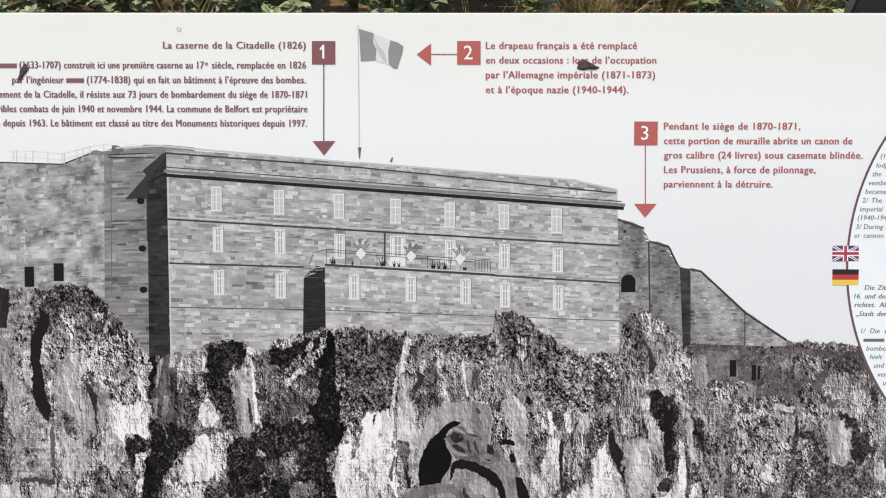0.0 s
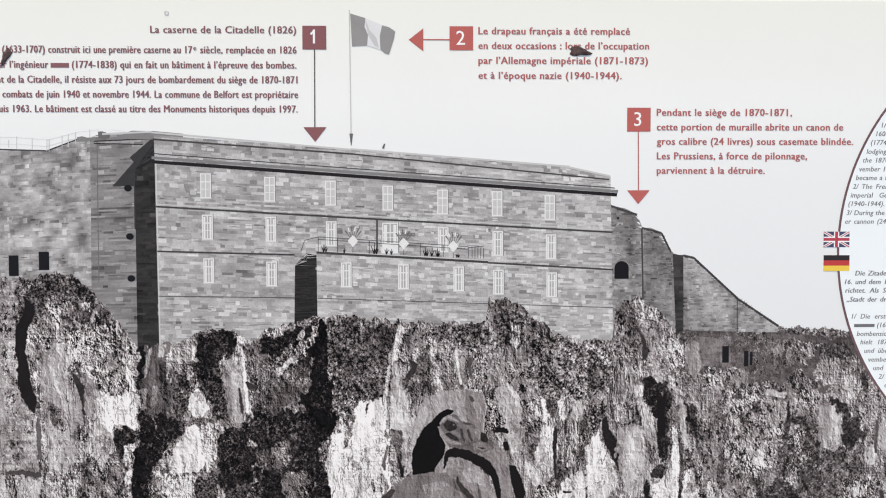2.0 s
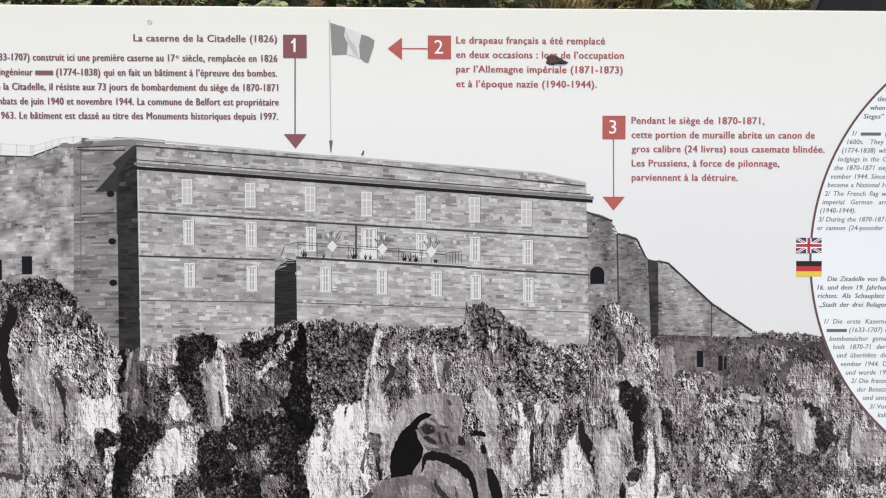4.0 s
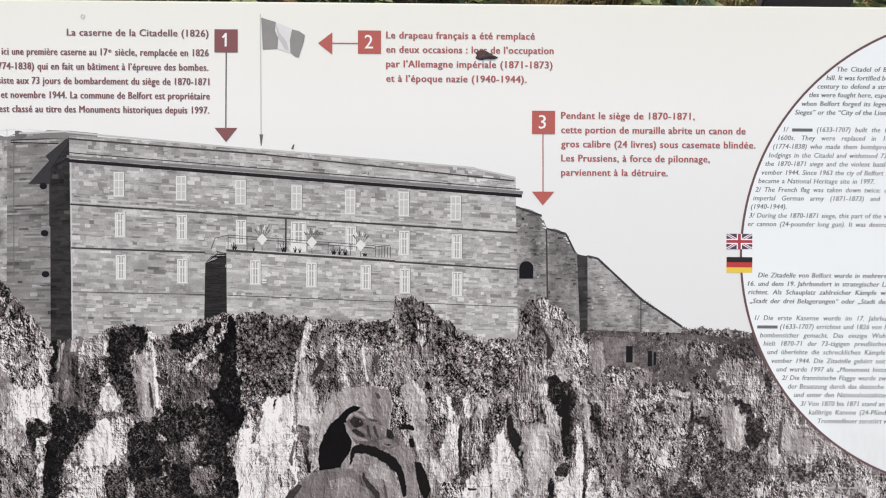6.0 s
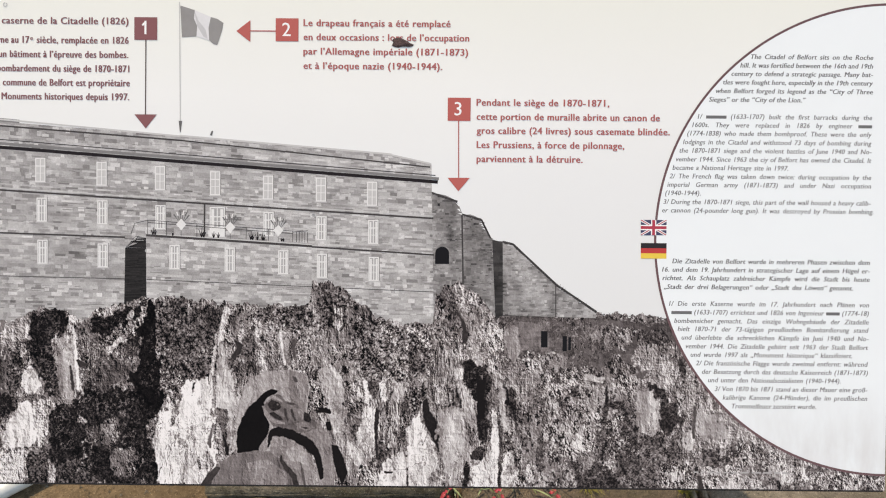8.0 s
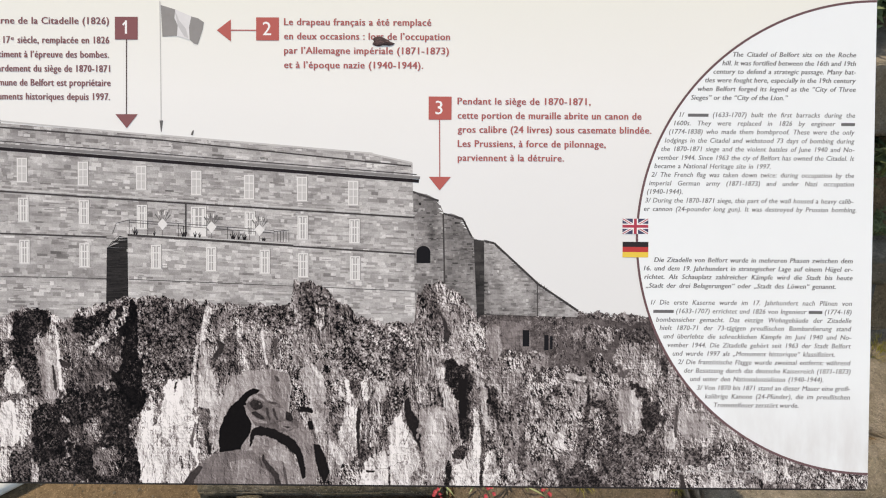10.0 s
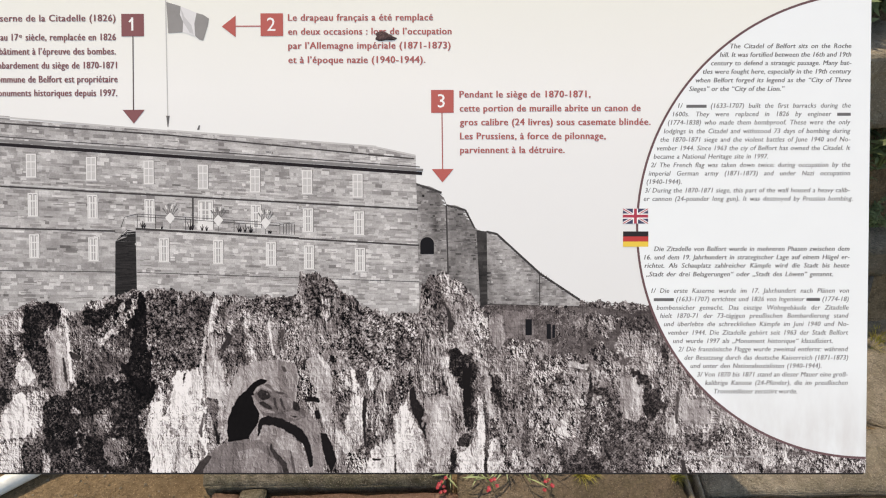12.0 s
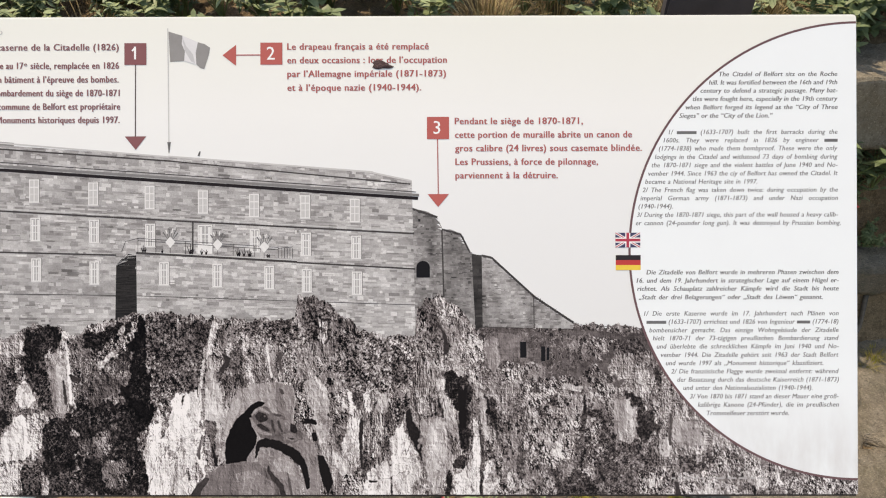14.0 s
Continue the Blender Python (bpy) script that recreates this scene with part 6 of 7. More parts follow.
# the two small flags on the ring
au, av, bu, bv = 1.0965, 0.3131, 1.1277, 0.3316
uk = part("british_flag", box2(au, av, bu, bv, 12), M["uk_blue"], panel, "small printed British flag")
mu, mv, fw, fh = (au + bu) / 2, (av + bv) / 2, bu - au, bv - av
for a, b in (((au, av), (bu, bv)), ((au, bv), (bu, av))):
    k = fh * 0.10
    sx = k * 0.9
    for wide, layer, ink_name in ((k, 12.4, "white"), (k * 0.38, 12.7, "uk_red")):
        up = 1 if b[1] > a[1] else -1
        part("diagonal", flat([(a[0], a[1]), (a[0] + 1.6 * wide, a[1]), (b[0], b[1] - up * wide * 0.95), (b[0], b[1]), (b[0] - 1.6 * wide, b[1]), (a[0], a[1] + up * wide * 0.95)], layer), M[ink_name], uk)
for wide, layer, ink_name in ((0.34, 13.0, "white"), (0.19, 13.3, "uk_red")):
    part("cross_bar", box2(au, mv - fh * wide / 2, bu, mv + fh * wide / 2, layer), M[ink_name], uk)
    part("cross_bar", box2(mu - fh * wide / 2, av, mu + fh * wide / 2, bv, layer + 0.1), M[ink_name], uk)
au, av, bu, bv = 1.0969, 0.2847, 1.1281, 0.3035
de = part("german_flag", box2(au, av, bu, bv, 12), M["de_gold"], panel, "small printed German flag")
part("band", box2(au, lerp(av, bv, 0.34), bu, lerp(av, bv, 0.67), 12.4), M["de_red"], de)
part("band", box2(au, lerp(av, bv, 0.67), bu, bv, 12.4), M["de_black"], de)

# -- marks on the face: dried droppings and a screw cap --
def splat(u, v, wide, tall, lean, seed):
    """A low crusted lump with a ragged rim."""
    rng = random.Random(seed)
    bm = bmesh.new()
    c, s = math.cos(radians(lean)), math.sin(radians(lean))
    rings = []
    for k, h in ((1.0, 0.0), (0.8, 0.0012), (0.45, 0.0022)):
        ring = []
        for i in range(18):
            a = math.tau * i / 18
            r = k * (1 + 0.22 * math.sin(3 * a + seed) + rng.uniform(-0.16, 0.16))
            x, y = wide / 2 * r * math.cos(a), tall / 2 * r * math.sin(a)
            ring.append(bm.verts.new((u + x * c - y * s, -0.0004 - 0.5 * h * rng.uniform(0.7, 1.2), v + x * s + y * c)))
        rings.append(ring)
    for a, b in zip(rings, rings[1:]):
        for i in range(18):
            bm.faces.new((a[i], a[(i + 1) % 18], b[(i + 1) % 18], b[i]))
    bm.faces.new(rings[-1])
    bmesh.ops.recalc_face_normals(bm, faces=bm.faces[:])
    return bm


for u, v, wide, tall, lean, seed in ((0.8035, 0.5426, 0.024, 0.011, -6, 2), (0.1394, 0.5348, 0.021, 0.008, 62, 5)):
    ob = new("bird_dropping", mesh_of("bird_dropping", splat(u, v, wide, tall, lean, seed), M["dropping"], smooth=True))
    ob.matrix_basis = PANEL
    tagged(ob, "dried dark brown bird dropping stuck on the panel", "bird dropping", "droppings on the panel")
bm = bmesh.new()
cu, cv = 0.3243, 0.5852
for r0, r1 in ((0.0016, 0.0028),):
    for a in range(0, 360, 30):
        if a != 60:
            flat([(cu + r * math.cos(radians(b)), cv + r * math.sin(radians(b))) for b, r in ((a, r0), (a, r1), (a + 30, r1), (a + 30, r0))], 11, bm)
part("screw_cap", bm, M["pale"], panel, "small worn screw cap")
# the credit line, too small to read
bm = bmesh.new()
rng = random.Random(4)
x = 1.1651
while x < 1.2792:
    w = rng.uniform(0.004, 0.012)
    box2(x, 0.0233, x + w, 0.0233 + 0.0019, 9, bm)
    x += w + 0.0035
tagged(part("credit_line", bm, M["credit"], panel, "pale credit line too small to read"), kind="stuff")

# ---- ground, stone kerb and planted bank ----
def mat_ground(name, dark, light, green=0.0):
    m = Mat(name, 0.9, 0.2)
    big, mid, fine = m.noise(5, 5, 0.6), m.noise(42, 6, 0.7), m.noise(260, 4, 0.7)
    c = m.ramp(mid, (0.30, dark), (0.55, tuple((a + b) / 2 for a, b in zip(dark, light))), (0.75, light))
    c = m.mix(m.ramp(big, (0.4, 0.0), (0.7, 0.55)), c, tuple(k * 0.55 for k in dark))
    c = m.mix(m.ramp(fine, (0.56, 0.0), (0.70, 0.7)), c, tuple(min(1, k * 1.5) for k in light))
    c = m.mix(m.ramp(m.noise(150, 3, 0.8), (0.33, 0.6), (0.45, 0.0)), c, tuple(k * 0.4 for k in dark))
    if green:
        c = m.mix(m.math("MULTIPLY", m.ramp(m.noise(18, 5, 0.7), (0.45, 0.0), (0.6, 1.0)), green), c, (0.075, 0.08, 0.03))
    m.colour(c)
    pit = m.ramp(m.voronoi(120), (0.0, 0.0), (0.35, 1.0))
    return m.bump(m.math("ADD", m.math("ADD", mid, m.math("MULTIPLY", fine, 0.6)), m.math("MULTIPLY", pit, 0.3)), 1.0, 0.016).m


def mat_leaf(name, dark, light, rough=0.5):
    m = Mat(name, rough, 0.35)
    f = m.n.new("ShaderNodeNewGeometry").outputs["Random Per Island"]
    vein = m.noise(90, 3, 0.6)
    c = m.ramp(f, (0.0, dark), (0.6, tuple((a + b) / 2 for a, b in zip(dark, light))), (1.0, light))
    m.colour(m.mix(m.math("MULTIPLY", vein, 0.5), c, tuple(k * 0.6 for k in dark)))
    m.b.inputs["Transmission Weight"].default_value = 0.0
    return m.m


M["earth"] = mat_ground("dry_earth", (0.17, 0.118, 0.068), (0.42, 0.31, 0.19))
M["rock"] = mat_ground("weathered_sandstone", (0.20, 0.17, 0.13), (0.47, 0.41, 0.32), 0.2)
M["mossy"] = mat_ground("mossy_stone", (0.075, 0.062, 0.045), (0.40, 0.35, 0.27), 0.25)
M["redstone"] = mat_ground("red_sandstone", (0.17, 0.095, 0.068), (0.33, 0.215, 0.16))
M["brownstone"] = mat_ground("brown_sandstone", (0.13, 0.098, 0.07), (0.30, 0.235, 0.17), 0.2)
M["beige"] = mat_ground("beige_sandstone", (0.30, 0.25, 0.18), (0.55, 0.48, 0.37))
M["leaf"] = mat_leaf("green_leaf", (0.09, 0.125, 0.05), (0.25, 0.31, 0.14))
M["leaf_pale"] = mat_leaf("pale_green_leaf", (0.13, 0.17, 0.075), (0.33, 0.39, 0.19))
M["leaf_red"] = mat_leaf("reddish_leaf", (0.10, 0.035, 0.02), (0.26, 0.12, 0.06))
M["straw"] = mat_leaf("dry_straw", (0.22, 0.16, 0.07), (0.50, 0.40, 0.21), 0.8)
M["stem"] = plain("green_stem", (0.14, 0.18, 0.06), 0.6, 0.3, 80)
M["tuft"] = mat_leaf("yellow_green_sprig", (0.26, 0.23, 0.04), (0.62, 0.54, 0.12))
M["petal"] = mat_leaf("crimson_petal", (0.24, 0.015, 0.022), (0.50, 0.06, 0.085))
M["root"] = plain("grey_root", (0.13, 0.11, 0.085), 0.9, 0.4, 60, 0.5)
M["pipe"] = plain("white_plastic", (0.62, 0.64, 0.63), 0.4, 0.15, 50)


def bank_height(x, y):
    """Ground level: flat by the panel, a rough stony slope behind, a planted top."""
    k = min(1.0, max(0.0, (y - 0.74) / 0.50))
    rise = 0.70 * k * k * (3 - 2 * k) + 0.10 * max(0.0, min(y, 6) - 1.14)
    n = noise.fractal(Vector((x * 5, y * 5, 2.0)), 0.9, 2.0, 5)
    return rise + n * (0.006 + 0.05 * k)


def build_ground():
    xs = [-400, -60, -12, -4] + [-2.4 + 0.03 * i for i in range(170)] + [4, 12, 60, 400]
    ys = [-400, -60, -12, -3, -1] + [-0.4 + 0.03 * i for i in range(90)] + [4, 8, 20, 80, 400]
    verts = [(x, y, bank_height(x, y) if abs(x) < 60 and -3 < y < 20 else (1.2 if y > 10 else 0)) for x in xs for y in ys]
    n = len(ys)
    faces = [(i * n + j, (i + 1) * n + j, (i + 1) * n + j + 1, i * n + j + 1) for i in range(len(xs) - 1) for j in range(n - 1)]
    me = bpy.data.meshes.new("ground")
    me.from_pydata(verts, [], faces)
    me.materials.append(M["earth"])
    for p in me.polygons:
        p.use_smooth = True
    return tagged(new("ground", me), "dry brown earth rising to a planted bank", "ground", kind="structure")


ground = build_ground()


def rough_stone(sx, sy, sz, seed, bevel=0.007, wobble=0.011):
    bm = solid_box(-sx / 2, -sy / 2, -sz / 2, sx / 2, sy / 2, sz / 2, min(bevel, sx / 4, sy / 4, sz / 4), 2)
    for _ in range(4):
        bmesh.ops.subdivide_edges(bm, edges=[e for e in bm.edges if e.calc_length() > 0.022], cuts=1, use_grid_fill=True)
    bm.normal_update()
    for v in bm.verts:
        d = noise.fractal(v.co * 16 + Vector((seed * 7.3, seed * 3.1, 0)), 0.7, 2.1, 6)
        v.co += v.normal * d * wobble + Vector((noise.noise(v.co * 9 + Vector((seed, 0, 5))), noise.noise(v.co * 9 + Vector((0, seed, 9))), 0)) * wobble
    return bm


def stone(name, x, y, z, sx, sy, sz, turn, mat, label, seed, tilt=0, wobble=0.011, ledge=None):
    bm = rough_stone(sx, sy, sz, seed, 0.004 if wobble < 0.01 else 0.007, wobble)
    for v in bm.verts:
        if ledge and v.co.z > 0:
            v.co.z += 0.014 * min(1, max(0, (v.co.y - ledge) / 0.006))
    ob = new(name, mesh_of(name, bm, M[mat], smooth=True))
    ob.matrix_basis = pose(x, y, z, tilt, 0, turn)
    return tagged(ob, label, "stone", "stones at the foot of the bank")


# kerb of old slabs under the panel, from the bare earth to the corner
stone("mossy_slab", -0.105, 0.386, 0.006, 0.565, 0.15, 0.07, 0.5, "mossy", "long mossy stone slab lying on the earth", 1, 0, 0.003, -0.058)
stone("slab_foot", -0.266, 0.243, 0.006, 0.062, 0.13, 0.06, 3, "mossy", "short mossy stone foot beside the slab", 2, 0, 0.003)
stone("red_slab", -0.005, 0.198, 0.0, 0.44, 0.20, 0.06, 1.0, "redstone", "reddish sandstone slab sunk in the earth", 3, 0, 0.003)
stone("red_slab", -0.337, 0.240, -0.006, 0.064, 0.12, 0.06, -3, "redstone", "small reddish sandstone slab sunk in the earth", 7, 0, 0.003)
stone("corner_slab", 1.083, 0.374, 0.006, 0.62, 0.16, 0.07, 0.6, "rock", "weathered grey brown sandstone kerb slab", 4, 0, 0.004)
stone("beige_slab", 1.08, 0.200, 0.0, 0.62, 0.17, 0.07, 0.6, "beige", "pale beige sandstone slab in the ground", 5, 0, 0.003)
stone("corner_slab", 0.465, 0.36, 0.0, 0.52, 0.24, 0.07, 0.5, "brownstone", "worn brown sandstone slab half in soil", 6, 0, 0.006)
stone("narrow_slab", 0.736, 0.36, 0.002, 0.007, 0.18, 0.08, 4, "beige", "narrow pale stone strip in the kerb joint", 8, 0, 0.001)
stone("narrow_slab", 0.761, 0.36, 0.002, 0.006, 0.18, 0.08, 4, "beige", "narrow pale stone strip in the kerb joint", 9, 0, 0.001)
rng = random.Random(11)
for k, (x, y, s) in enumerate(((0.90, 0.90, 0.20), (1.12, 0.92, 0.20), (1.36, 0.93, 0.18), (1.02, 1.00, 0.15), (1.50, 0.98, 0.2), (0.78, 0.94, 0.16), (1.62, 0.95, 0.24))):
    stone("bank_stone", x, y, bank_height(x, y) - 0.10 * s, s, s * 0.7, s * 0.6, rng.uniform(-20, 20), "rock", "rough weathered sandstone lying in the bank", 20 + k, rng.uniform(-15, 25))

stone("bank_stone", 1.27, 1.13, bank_height(1.27, 1.13) + 0.02, 0.34, 0.20, 0.20, 6, "beige", "pale flat sandstone block in the bank", 41, -4, 0.006)
# worn rock flush with the ground beside the panel, split by a crack
stone("ground_rock", 1.150, 0.66, -0.008, 0.27, 0.50, 0.05, -20, "beige", "worn tan rock level with the ground", 42, 2, 0.008)
stone("ground_rock", 1.452, 0.70, -0.004, 0.30, 0.56, 0.06, -24, "rock", "worn tan rock level with the ground", 43, 3, 0.010)
stone("ground_rock", 1.300, 0.70, -0.014, 0.026, 0.40, 0.05, -24, "rock", "narrow rock sliver in the crack", 44, 2, 0.004)

# loose gravel and crumbs on the earth
bm = bmesh.new()
rng = random.Random(5)
for k in range(900):
    x, y = rng.uniform(-1.0, 1.35), rng.uniform(0.2, 0.5)
    r = rng.uniform(0.0012, 0.0042)
    made = bmesh.ops.create_icosphere(bm, subdivisions=1, radius=r)["verts"] if k < 260 else None
    if made is None:
        z = bank_height(x, y)
        p = [bm.verts.new((x + r * math.cos(a), y + r * math.sin(a), z + h)) for a, h in ((0, 0.0), (2.1, 0.001), (4.2, 0.0))] + [bm.verts.new((x, y, z + r * 1.2))]
        for i in range(3):
            bm.faces.new((p[i], p[(i + 1) % 3], p[3]))
        continue
    squash = rng.uniform(0.5, 0.9)
    for v in made:
        v.co = Vector((x + v.co.x * rng.uniform(0.8, 1.3), y + v.co.y, bank_height(x, y) + v.co.z * squash))
gravel = new("gravel", mesh_of("gravel", bm, M["rock"]))
tagged(gravel, "small stones and crumbs scattered on the earth", "gravel", kind="stuff")

# white plastic pipe end lying on the earth
def tube(path, radius, sides=10, taper=1.0):
    bm = bmesh.new()
    rings = []
    for i, p in enumerate(path):
        p = Vector(p)
        d = (Vector(path[min(i + 1, len(path) - 1)]) - Vector(path[max(i - 1, 0)])).normalized()
        a = d.orthogonal().normalized()
        b = d.cross(a)
        r = radius * lerp(1, taper, i / max(1, len(path) - 1))
        rings.append([bm.verts.new(p + (a * math.cos(math.tau * k / sides) + b * math.sin(math.tau * k / sides)) * r) for k in range(sides)])
    for a, b in zip(rings, rings[1:]):
        for k in range(sides):
            bm.faces.new((a[k], a[(k + 1) % sides], b[(k + 1) % sides], b[k]))
    bm.faces.new(rings[0][::-1])
    bm.faces.new(rings[-1])
    bmesh.ops.recalc_face_normals(bm, faces=bm.faces[:])
    return bm


pipe = thing("plastic_pipe", pose(0, 0, 0), "white plastic pipe lying on the bare earth", "pipe")
part("tube", tube([(-1.05, 0.20, 0.02), (-0.93, 0.275, 0.022), (-0.80, 0.36, 0.028), (-0.70, 0.43, 0.03)], 0.020, 14), M["pipe"], pipe, smooth=True)
part("sleeve", tube([(-0.99, 0.235, 0.021), (-0.93, 0.275, 0.022)], 0.024, 14), M["pipe"], pipe, smooth=True)


# ---- plants ----
def leaf_into(bm, root, along, wide, length, bend, rng):
    """A folded, pointed leaf of eight triangles."""
    along = along.normalized()
    side = along.cross(Vector((rng.uniform(-0.3, 0.3), rng.uniform(-0.3, 0.3), 1))).normalized()
    up = side.cross(along).normalized()
    mid, left, right = [], [], []
    for t, w in ((0.0, 0.08), (0.3, 0.85), (0.62, 0.9), (1.0, 0.0)):
        c = root + along * length * t - Vector((0, 0, 1)) * bend * length * t * t
        mid.append(bm.verts.new(c - up * 0.10 * wide * w))
        left.append(bm.verts.new(c + side * wide / 2 * w) if w else mid[-1])
        right.append(bm.verts.new(c - side * wide / 2 * w) if w else mid[-1])
    for i in range(3):
        for edge in (left, right):
            face = [mid[i], mid[i + 1], edge[i + 1], edge[i]]
            face = [f for k, f in enumerate(face) if f not in face[:k]]
            bm.faces.new(face if edge is left else face[::-1])


def leafy(seed, height, spread, stems, per_stem, wide, length, droop=0.5):
    """Stems and leaves of a bushy herb, about the origin."""
    rng = random.Random(seed)
    leaves, wood = bmesh.new(), bmesh.new()
    for _ in range(stems):
        a, lean = rng.uniform(0, math.tau), rng.uniform(0.1, 1.0)
        tip = Vector((math.cos(a) * spread * lean, math.sin(a) * spread * lean, height * rng.uniform(0.55, 1.0)))
        path = [tip * t + Vector((0, 0, 0.15 * height * math.sin(math.pi * t))) for t in (0, 0.35, 0.7, 1)]
        piece = tube(path, 0.0022, 4, 0.4)
        me = bpy.data.meshes.new("tmp")
        piece.to_mesh(me)
        piece.free()
        wood.from_mesh(me)
        bpy.data.meshes.remove(me)
        for k in range(per_stem):
            t = rng.uniform(0.25, 1.0)
            root = tip * t + Vector((0, 0, 0.15 * height * math.sin(math.pi * t)))
            b = rng.uniform(0, math.tau)
            leaf_into(leaves, root, Vector((math.cos(b), math.sin(b), rng.uniform(-0.1, 0.9))), wide * rng.uniform(0.6, 1.2), length * rng.uniform(0.6, 1.25), droop * rng.uniform(0.2, 1.2), rng)
    return leaves, wood


def grassy(seed, height, spread, blades, wide=0.004):
    rng = random.Random(seed)
    bm = bmesh.new()
    for _ in range(blades):
        a, out = rng.uniform(0, math.tau), rng.uniform(0.05, 1.0) * spread
        root = Vector((math.cos(a), math.sin(a), 0)) * rng.uniform(0, 0.35) * spread
        h, w = height * rng.uniform(0.5, 1.0), wide * rng.uniform(0.6, 1.2)
        side = Vector((-math.sin(a), math.cos(a), 0)) * w / 2
        prev = None
        for t in (0, 0.35, 0.7, 1.0):
            c = root + Vector((math.cos(a) * out * t * t, math.sin(a) * out * t * t, h * (t - 0.35 * t * t * t)))
            k = 1 - t * 0.9
            now = (bm.verts.new(c - side * k), bm.verts.new(c + side * k))
            if prev:
                bm.faces.new((prev[0], prev[1], now[1], now[0]))
            prev = now
    return bm


def plant(name, meshes, m, label, category, group):
    ob = thing(name, m, label, category, group)
    for part_name, me in meshes:
        p = new(part_name, me)
        p.parent = ob
        tagged(p, kind="stuff")
    return ob


def leafy_meshes(mat, *args, **kw):
    leaves, wood = leafy(*args, **kw)
    return (("stalk", mesh_of("stalk", wood, M["stem"])), ("foliage", mesh_of("foliage", leaves, M[mat], smooth=True)))


BROAD = [leafy_meshes("leaf", 30 + k, 0.24, 0.15, 11, 26, 0.021, 0.038) for k in range(3)]
FINE = [leafy_meshes("leaf", 40 + k, 0.22, 0.15, 14, 34, 0.011, 0.024) for k in range(2)]
PALE = [leafy_meshes("leaf_pale", 50 + k, 0.22, 0.13, 11, 26, 0.016, 0.032) for k in range(2)]
RED = leafy_meshes("leaf_red", 60, 0.20, 0.13, 9, 20, 0.014, 0.034)
STRAW = [(("grass", mesh_of("grass", grassy(70 + k, 0.26, 0.20, 150), M["straw"])),) for k in range(2)]
GREEN = (("grass", mesh_of("grass", grassy(75, 0.26, 0.18, 120), M["leaf_pale"])),)
rng = random.Random(21)
GROUP = "plants on the bank"
x = -1.5
while x < 1.9:
    for row, y0 in enumerate((1.00, 1.17, 1.33, 1.48)):
        y, px = y0 + rng.uniform(-0.06, 0.06), x + rng.uniform(-0.06, 0.06)
        if 1.08 < px < 1.44 and 1.0 < y < 1.2:
            continue
        pick = rng.random()
        dry = -0.05 < px < 0.45
        if pick < (0.34 if dry else 0.12):
            kind = ("grass_tuft", rng.choice(STRAW), "dry straw coloured grass tuft on the bank", "grass")
        elif pick < (0.46 if dry else 0.22):
            kind = ("grass_tuft", GREEN, "fresh pale green grass tuft on the bank", "grass")
        elif pick < (0.56 if dry else 0.30) or (pick < 0.8 and -0.30 < px < -0.12 and row < 2):
            kind = ("herb", RED, "herb with small reddish brown leaves", "plant")
        elif pick < 0.64:
            kind = ("shrub", rng.choice(FINE), "low shrub with small dark green leaves", "shrub")
        elif pick < 0.82:
            kind = ("herb", rng.choice(PALE), "bushy herb with pale green leaves", "plant")
        else:
            kind = ("shrub", rng.choice(BROAD), "leafy green shrub with broad pointed leaves", "shrub")
        size = rng.uniform(0.85, 1.2)
        plant(kind[0], kind[1], pose(px, y, bank_height(px, y) - 0.01, rng.uniform(-12, 8), rng.uniform(-10, 10), rng.uniform(0, 360)) @ Matrix.Scale(size, 4), kind[2], kind[3], GROUP)
    x += 0.125
# beside the panel, up the slope
for k, (x, y, size, what) in enumerate(((1.06, 1.06, 0.9, 2), (1.13, 1.02, 0.8, 2), (1.18, 0.99, 0.6, 1), (1.24, 1.00, 0.7, 2), (1.32, 1.02, 0.8, 1), (1.22, 0.93, 0.40, 0), (1.27, 0.86, 0.36, 2), (1.33, 0.95, 0.45, 1), (0.98, 1.00, 0.6, 1), (1.45, 1.00, 0.7, 0), (1.10, 0.98, 0.5, 1), (1.42, 1.08, 0.8, 2), (1.30, 0.84, 0.22, 0), (1.25, 1.24, 0.8, 0), (1.38, 1.25, 0.9, 1), (1.14, 1.22, 0.8, 0))):
    meshes = (BROAD[k % 3], FINE[k % 2], PALE[k % 2])[what]
    words = ("leafy green shrub with broad pointed leaves", "low shrub with small dark green leaves", "bushy herb with pale green leaves")[what]
    plant(("shrub", "shrub", "herb")[what], meshes, pose(x, y, bank_height(x, y) - 0.01, 20, 0, 47 * k) @ Matrix.Scale(size, 4), words, ("shrub", "shrub", "plant")[what], "plants beside the panel")


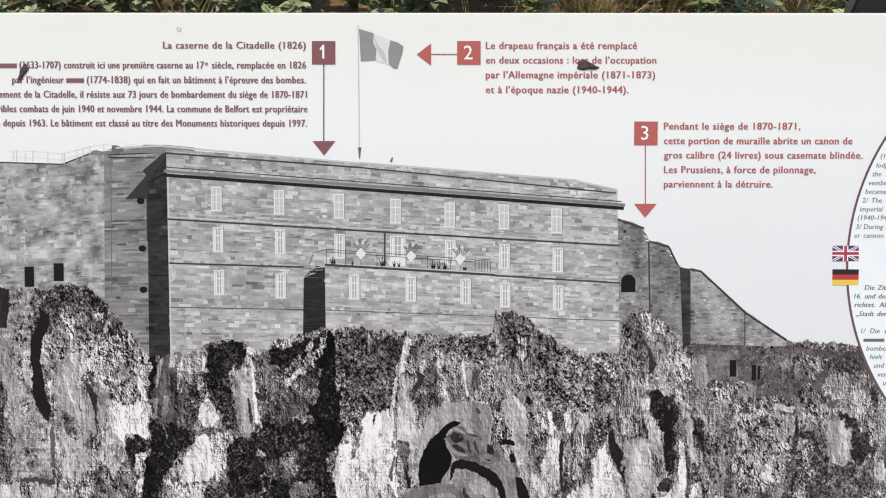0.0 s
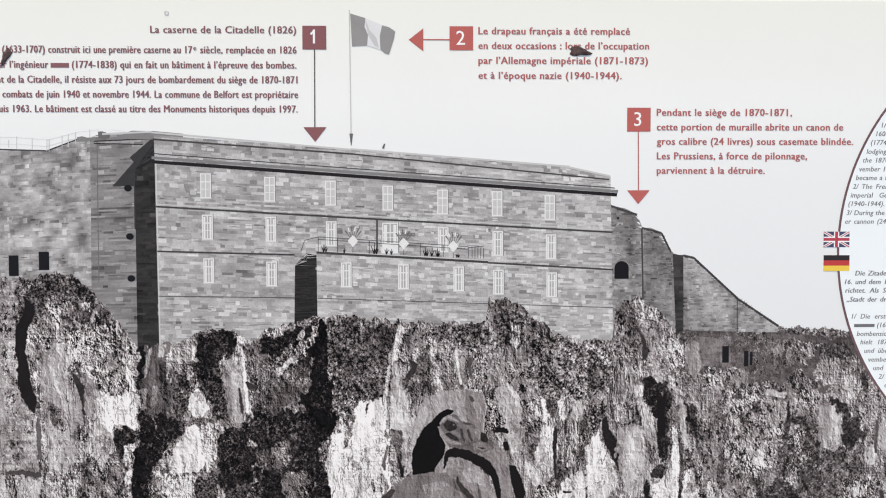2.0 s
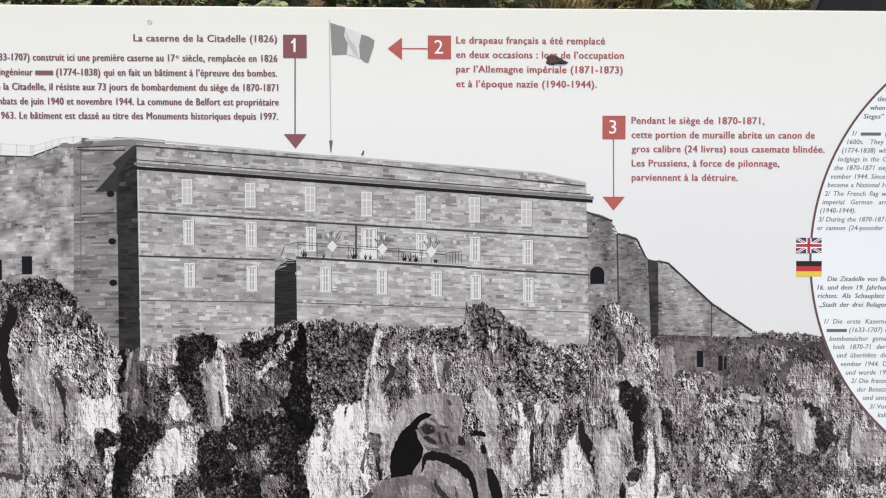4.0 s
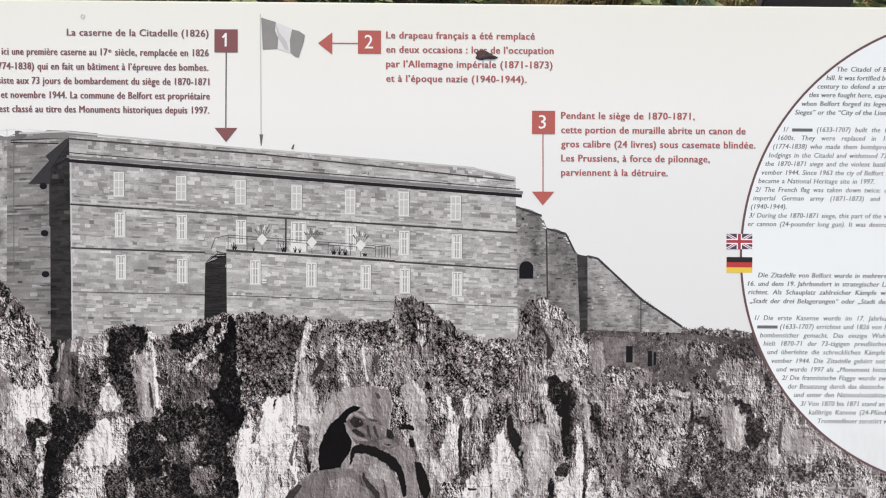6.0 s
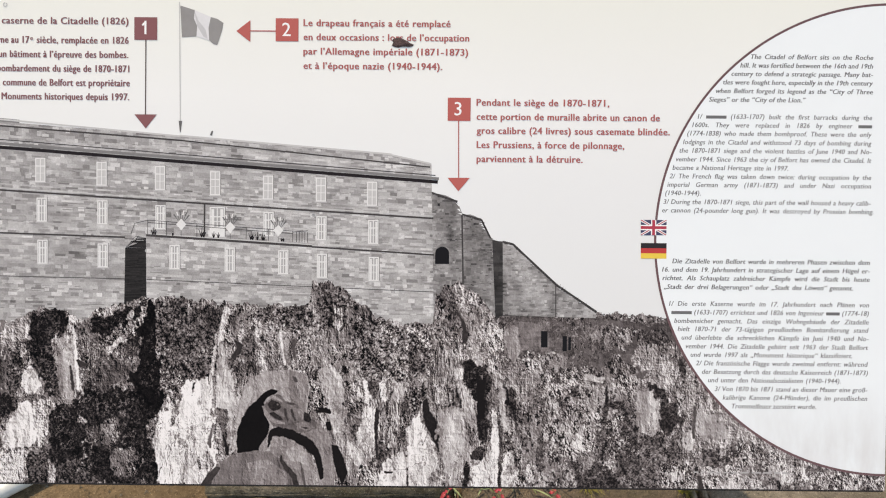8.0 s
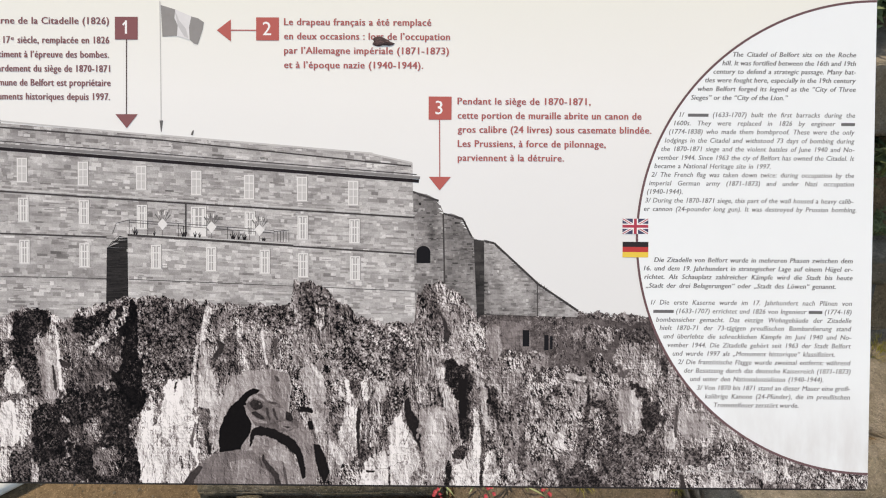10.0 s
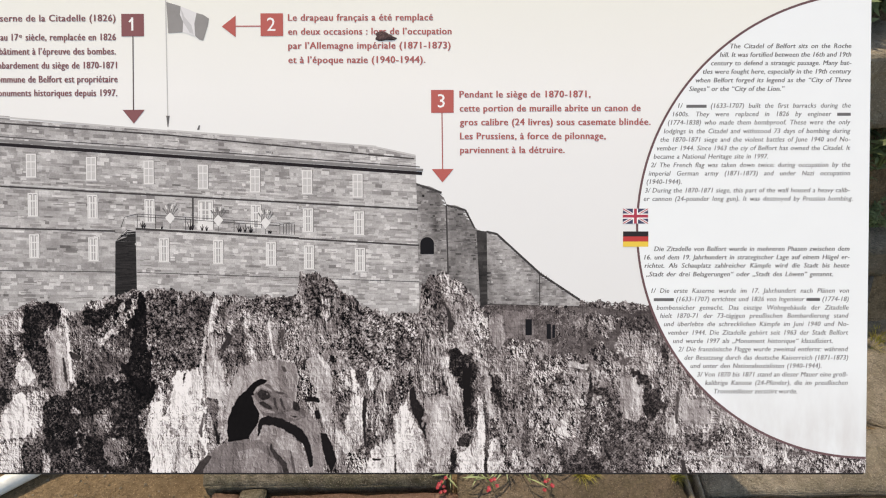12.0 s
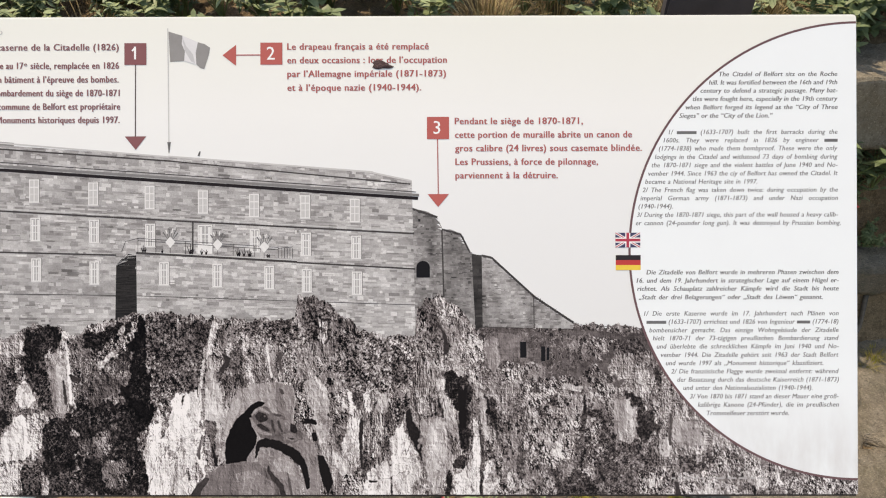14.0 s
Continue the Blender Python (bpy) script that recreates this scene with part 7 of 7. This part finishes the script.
def flower(name, x, y, z, height, lean, heads, seed, label, group, petal=0.007):
    """A thin stem with a few narrow leaves and a head of small petals."""
    rng = random.Random(seed)
    ob = thing(name, pose(x, y, z), label, "flower", group)
    tip = Vector((lean[0], lean[1], height))
    part("stem", tube([tip * t + Vector((0, 0, 0.1 * height * math.sin(math.pi * t))) for t in (0, 0.3, 0.65, 1)], 0.0014, 5, 0.6), M["stem"], ob, smooth=True)
    bm = bmesh.new()
    for _ in range(10):
        t, a = rng.uniform(0.05, 0.8), rng.uniform(0, math.tau)
        leaf_into(bm, tip * t + Vector((0, 0, 0.1 * height * math.sin(math.pi * t))), Vector((math.cos(a), math.sin(a), 0.5)), 0.0045, rng.uniform(0.03, 0.065), 0.35, rng)
    tagged(part("foliage", bm, M["leaf_pale"], ob, smooth=True), kind="stuff")
    bm = bmesh.new()
    for _ in range(heads):
        c = tip + Vector([rng.gauss(0, 0.008) for _ in range(3)])
        for k in range(5):
            a = math.tau * k / 5 + rng.random()
            leaf_into(bm, c, Vector((math.cos(a), math.sin(a), 0.35)), petal * 0.8, petal, 0.1, rng)
    if heads:
        part("blossom", bm, M["petal"], ob, "crimson blossom")
    return ob


# red valerian in the joints of the kerb
for x, y, h, lean, n in ((0.19, 0.36, 0.03, (-0.02, -0.055), 9), (0.255, 0.375, 0.05, (0.03, -0.085), 6), (0.225, 0.37, 0.05, (0.05, -0.07), 0), (0.30, 0.38, 0.05, (0.03, -0.05), 0), (0.36, 0.375, 0.05, (0.055, -0.075), 5), (0.375, 0.38, 0.05, (0.075, -0.055), 0), (0.34, 0.37, 0.045, (0.03, -0.07), 0)):
    flower("valerian", x, y, 0.034, h, lean, n, int(x * 1000), "crimson flowered herb sprouting between kerb stones", "flowers in the kerb", 0.0055)
for x, y, z, h, lean, n in ((1.20, 0.955, 0.40, 0.16, (0.01, -0.04), 12), (1.17, 0.99, 0.42, 0.2, (-0.05, -0.03), 5)):
    flower("valerian", x, y, bank_height(x, y), h, lean, n, int(x * 1000) + 7, "crimson flowered herb growing on the bank", "flowers in the kerb")
# yellow-green sprigs
SPRIG = (("foliage", mesh_of("foliage", grassy(90, 0.07, 0.055, 110, 0.0030), M["tuft"])),)
for x, y, s in ((0.49, 0.345, 0.75), (0.712, 0.335, 0.6), (0.515, 0.35, 0.6), (1.37, 0.74, 1.1), (1.34, 0.71, 0.8)):
    plant("sprig_tuft", SPRIG, pose(x, y, 0.032 if y < 0.5 else bank_height(x, y), 25, 0, 130 * x) @ Matrix.Scale(s, 4), "feathery yellow green sprig tuft in a stone joint", "plant", "sprigs in the kerb")
# bare roots creeping over the rock beside the panel
for x, y, dx in ((1.30, 0.86, -0.05), (1.36, 0.88, -0.09), (1.24, 0.90, 0.04)):
    path = [(x + dx * t + 0.012 * math.sin(7 * t), y - 0.22 * t, max(bank_height(x, y - 0.22 * t), 0.012) + 0.012) for t in (0, 0.25, 0.5, 0.75, 1)]
    ob = new("root", mesh_of("root", tube(path, 0.007, 7, 0.5), M["root"], smooth=True))
    tagged(ob, "bare grey root creeping over worn rock", "root", "roots on the rock")
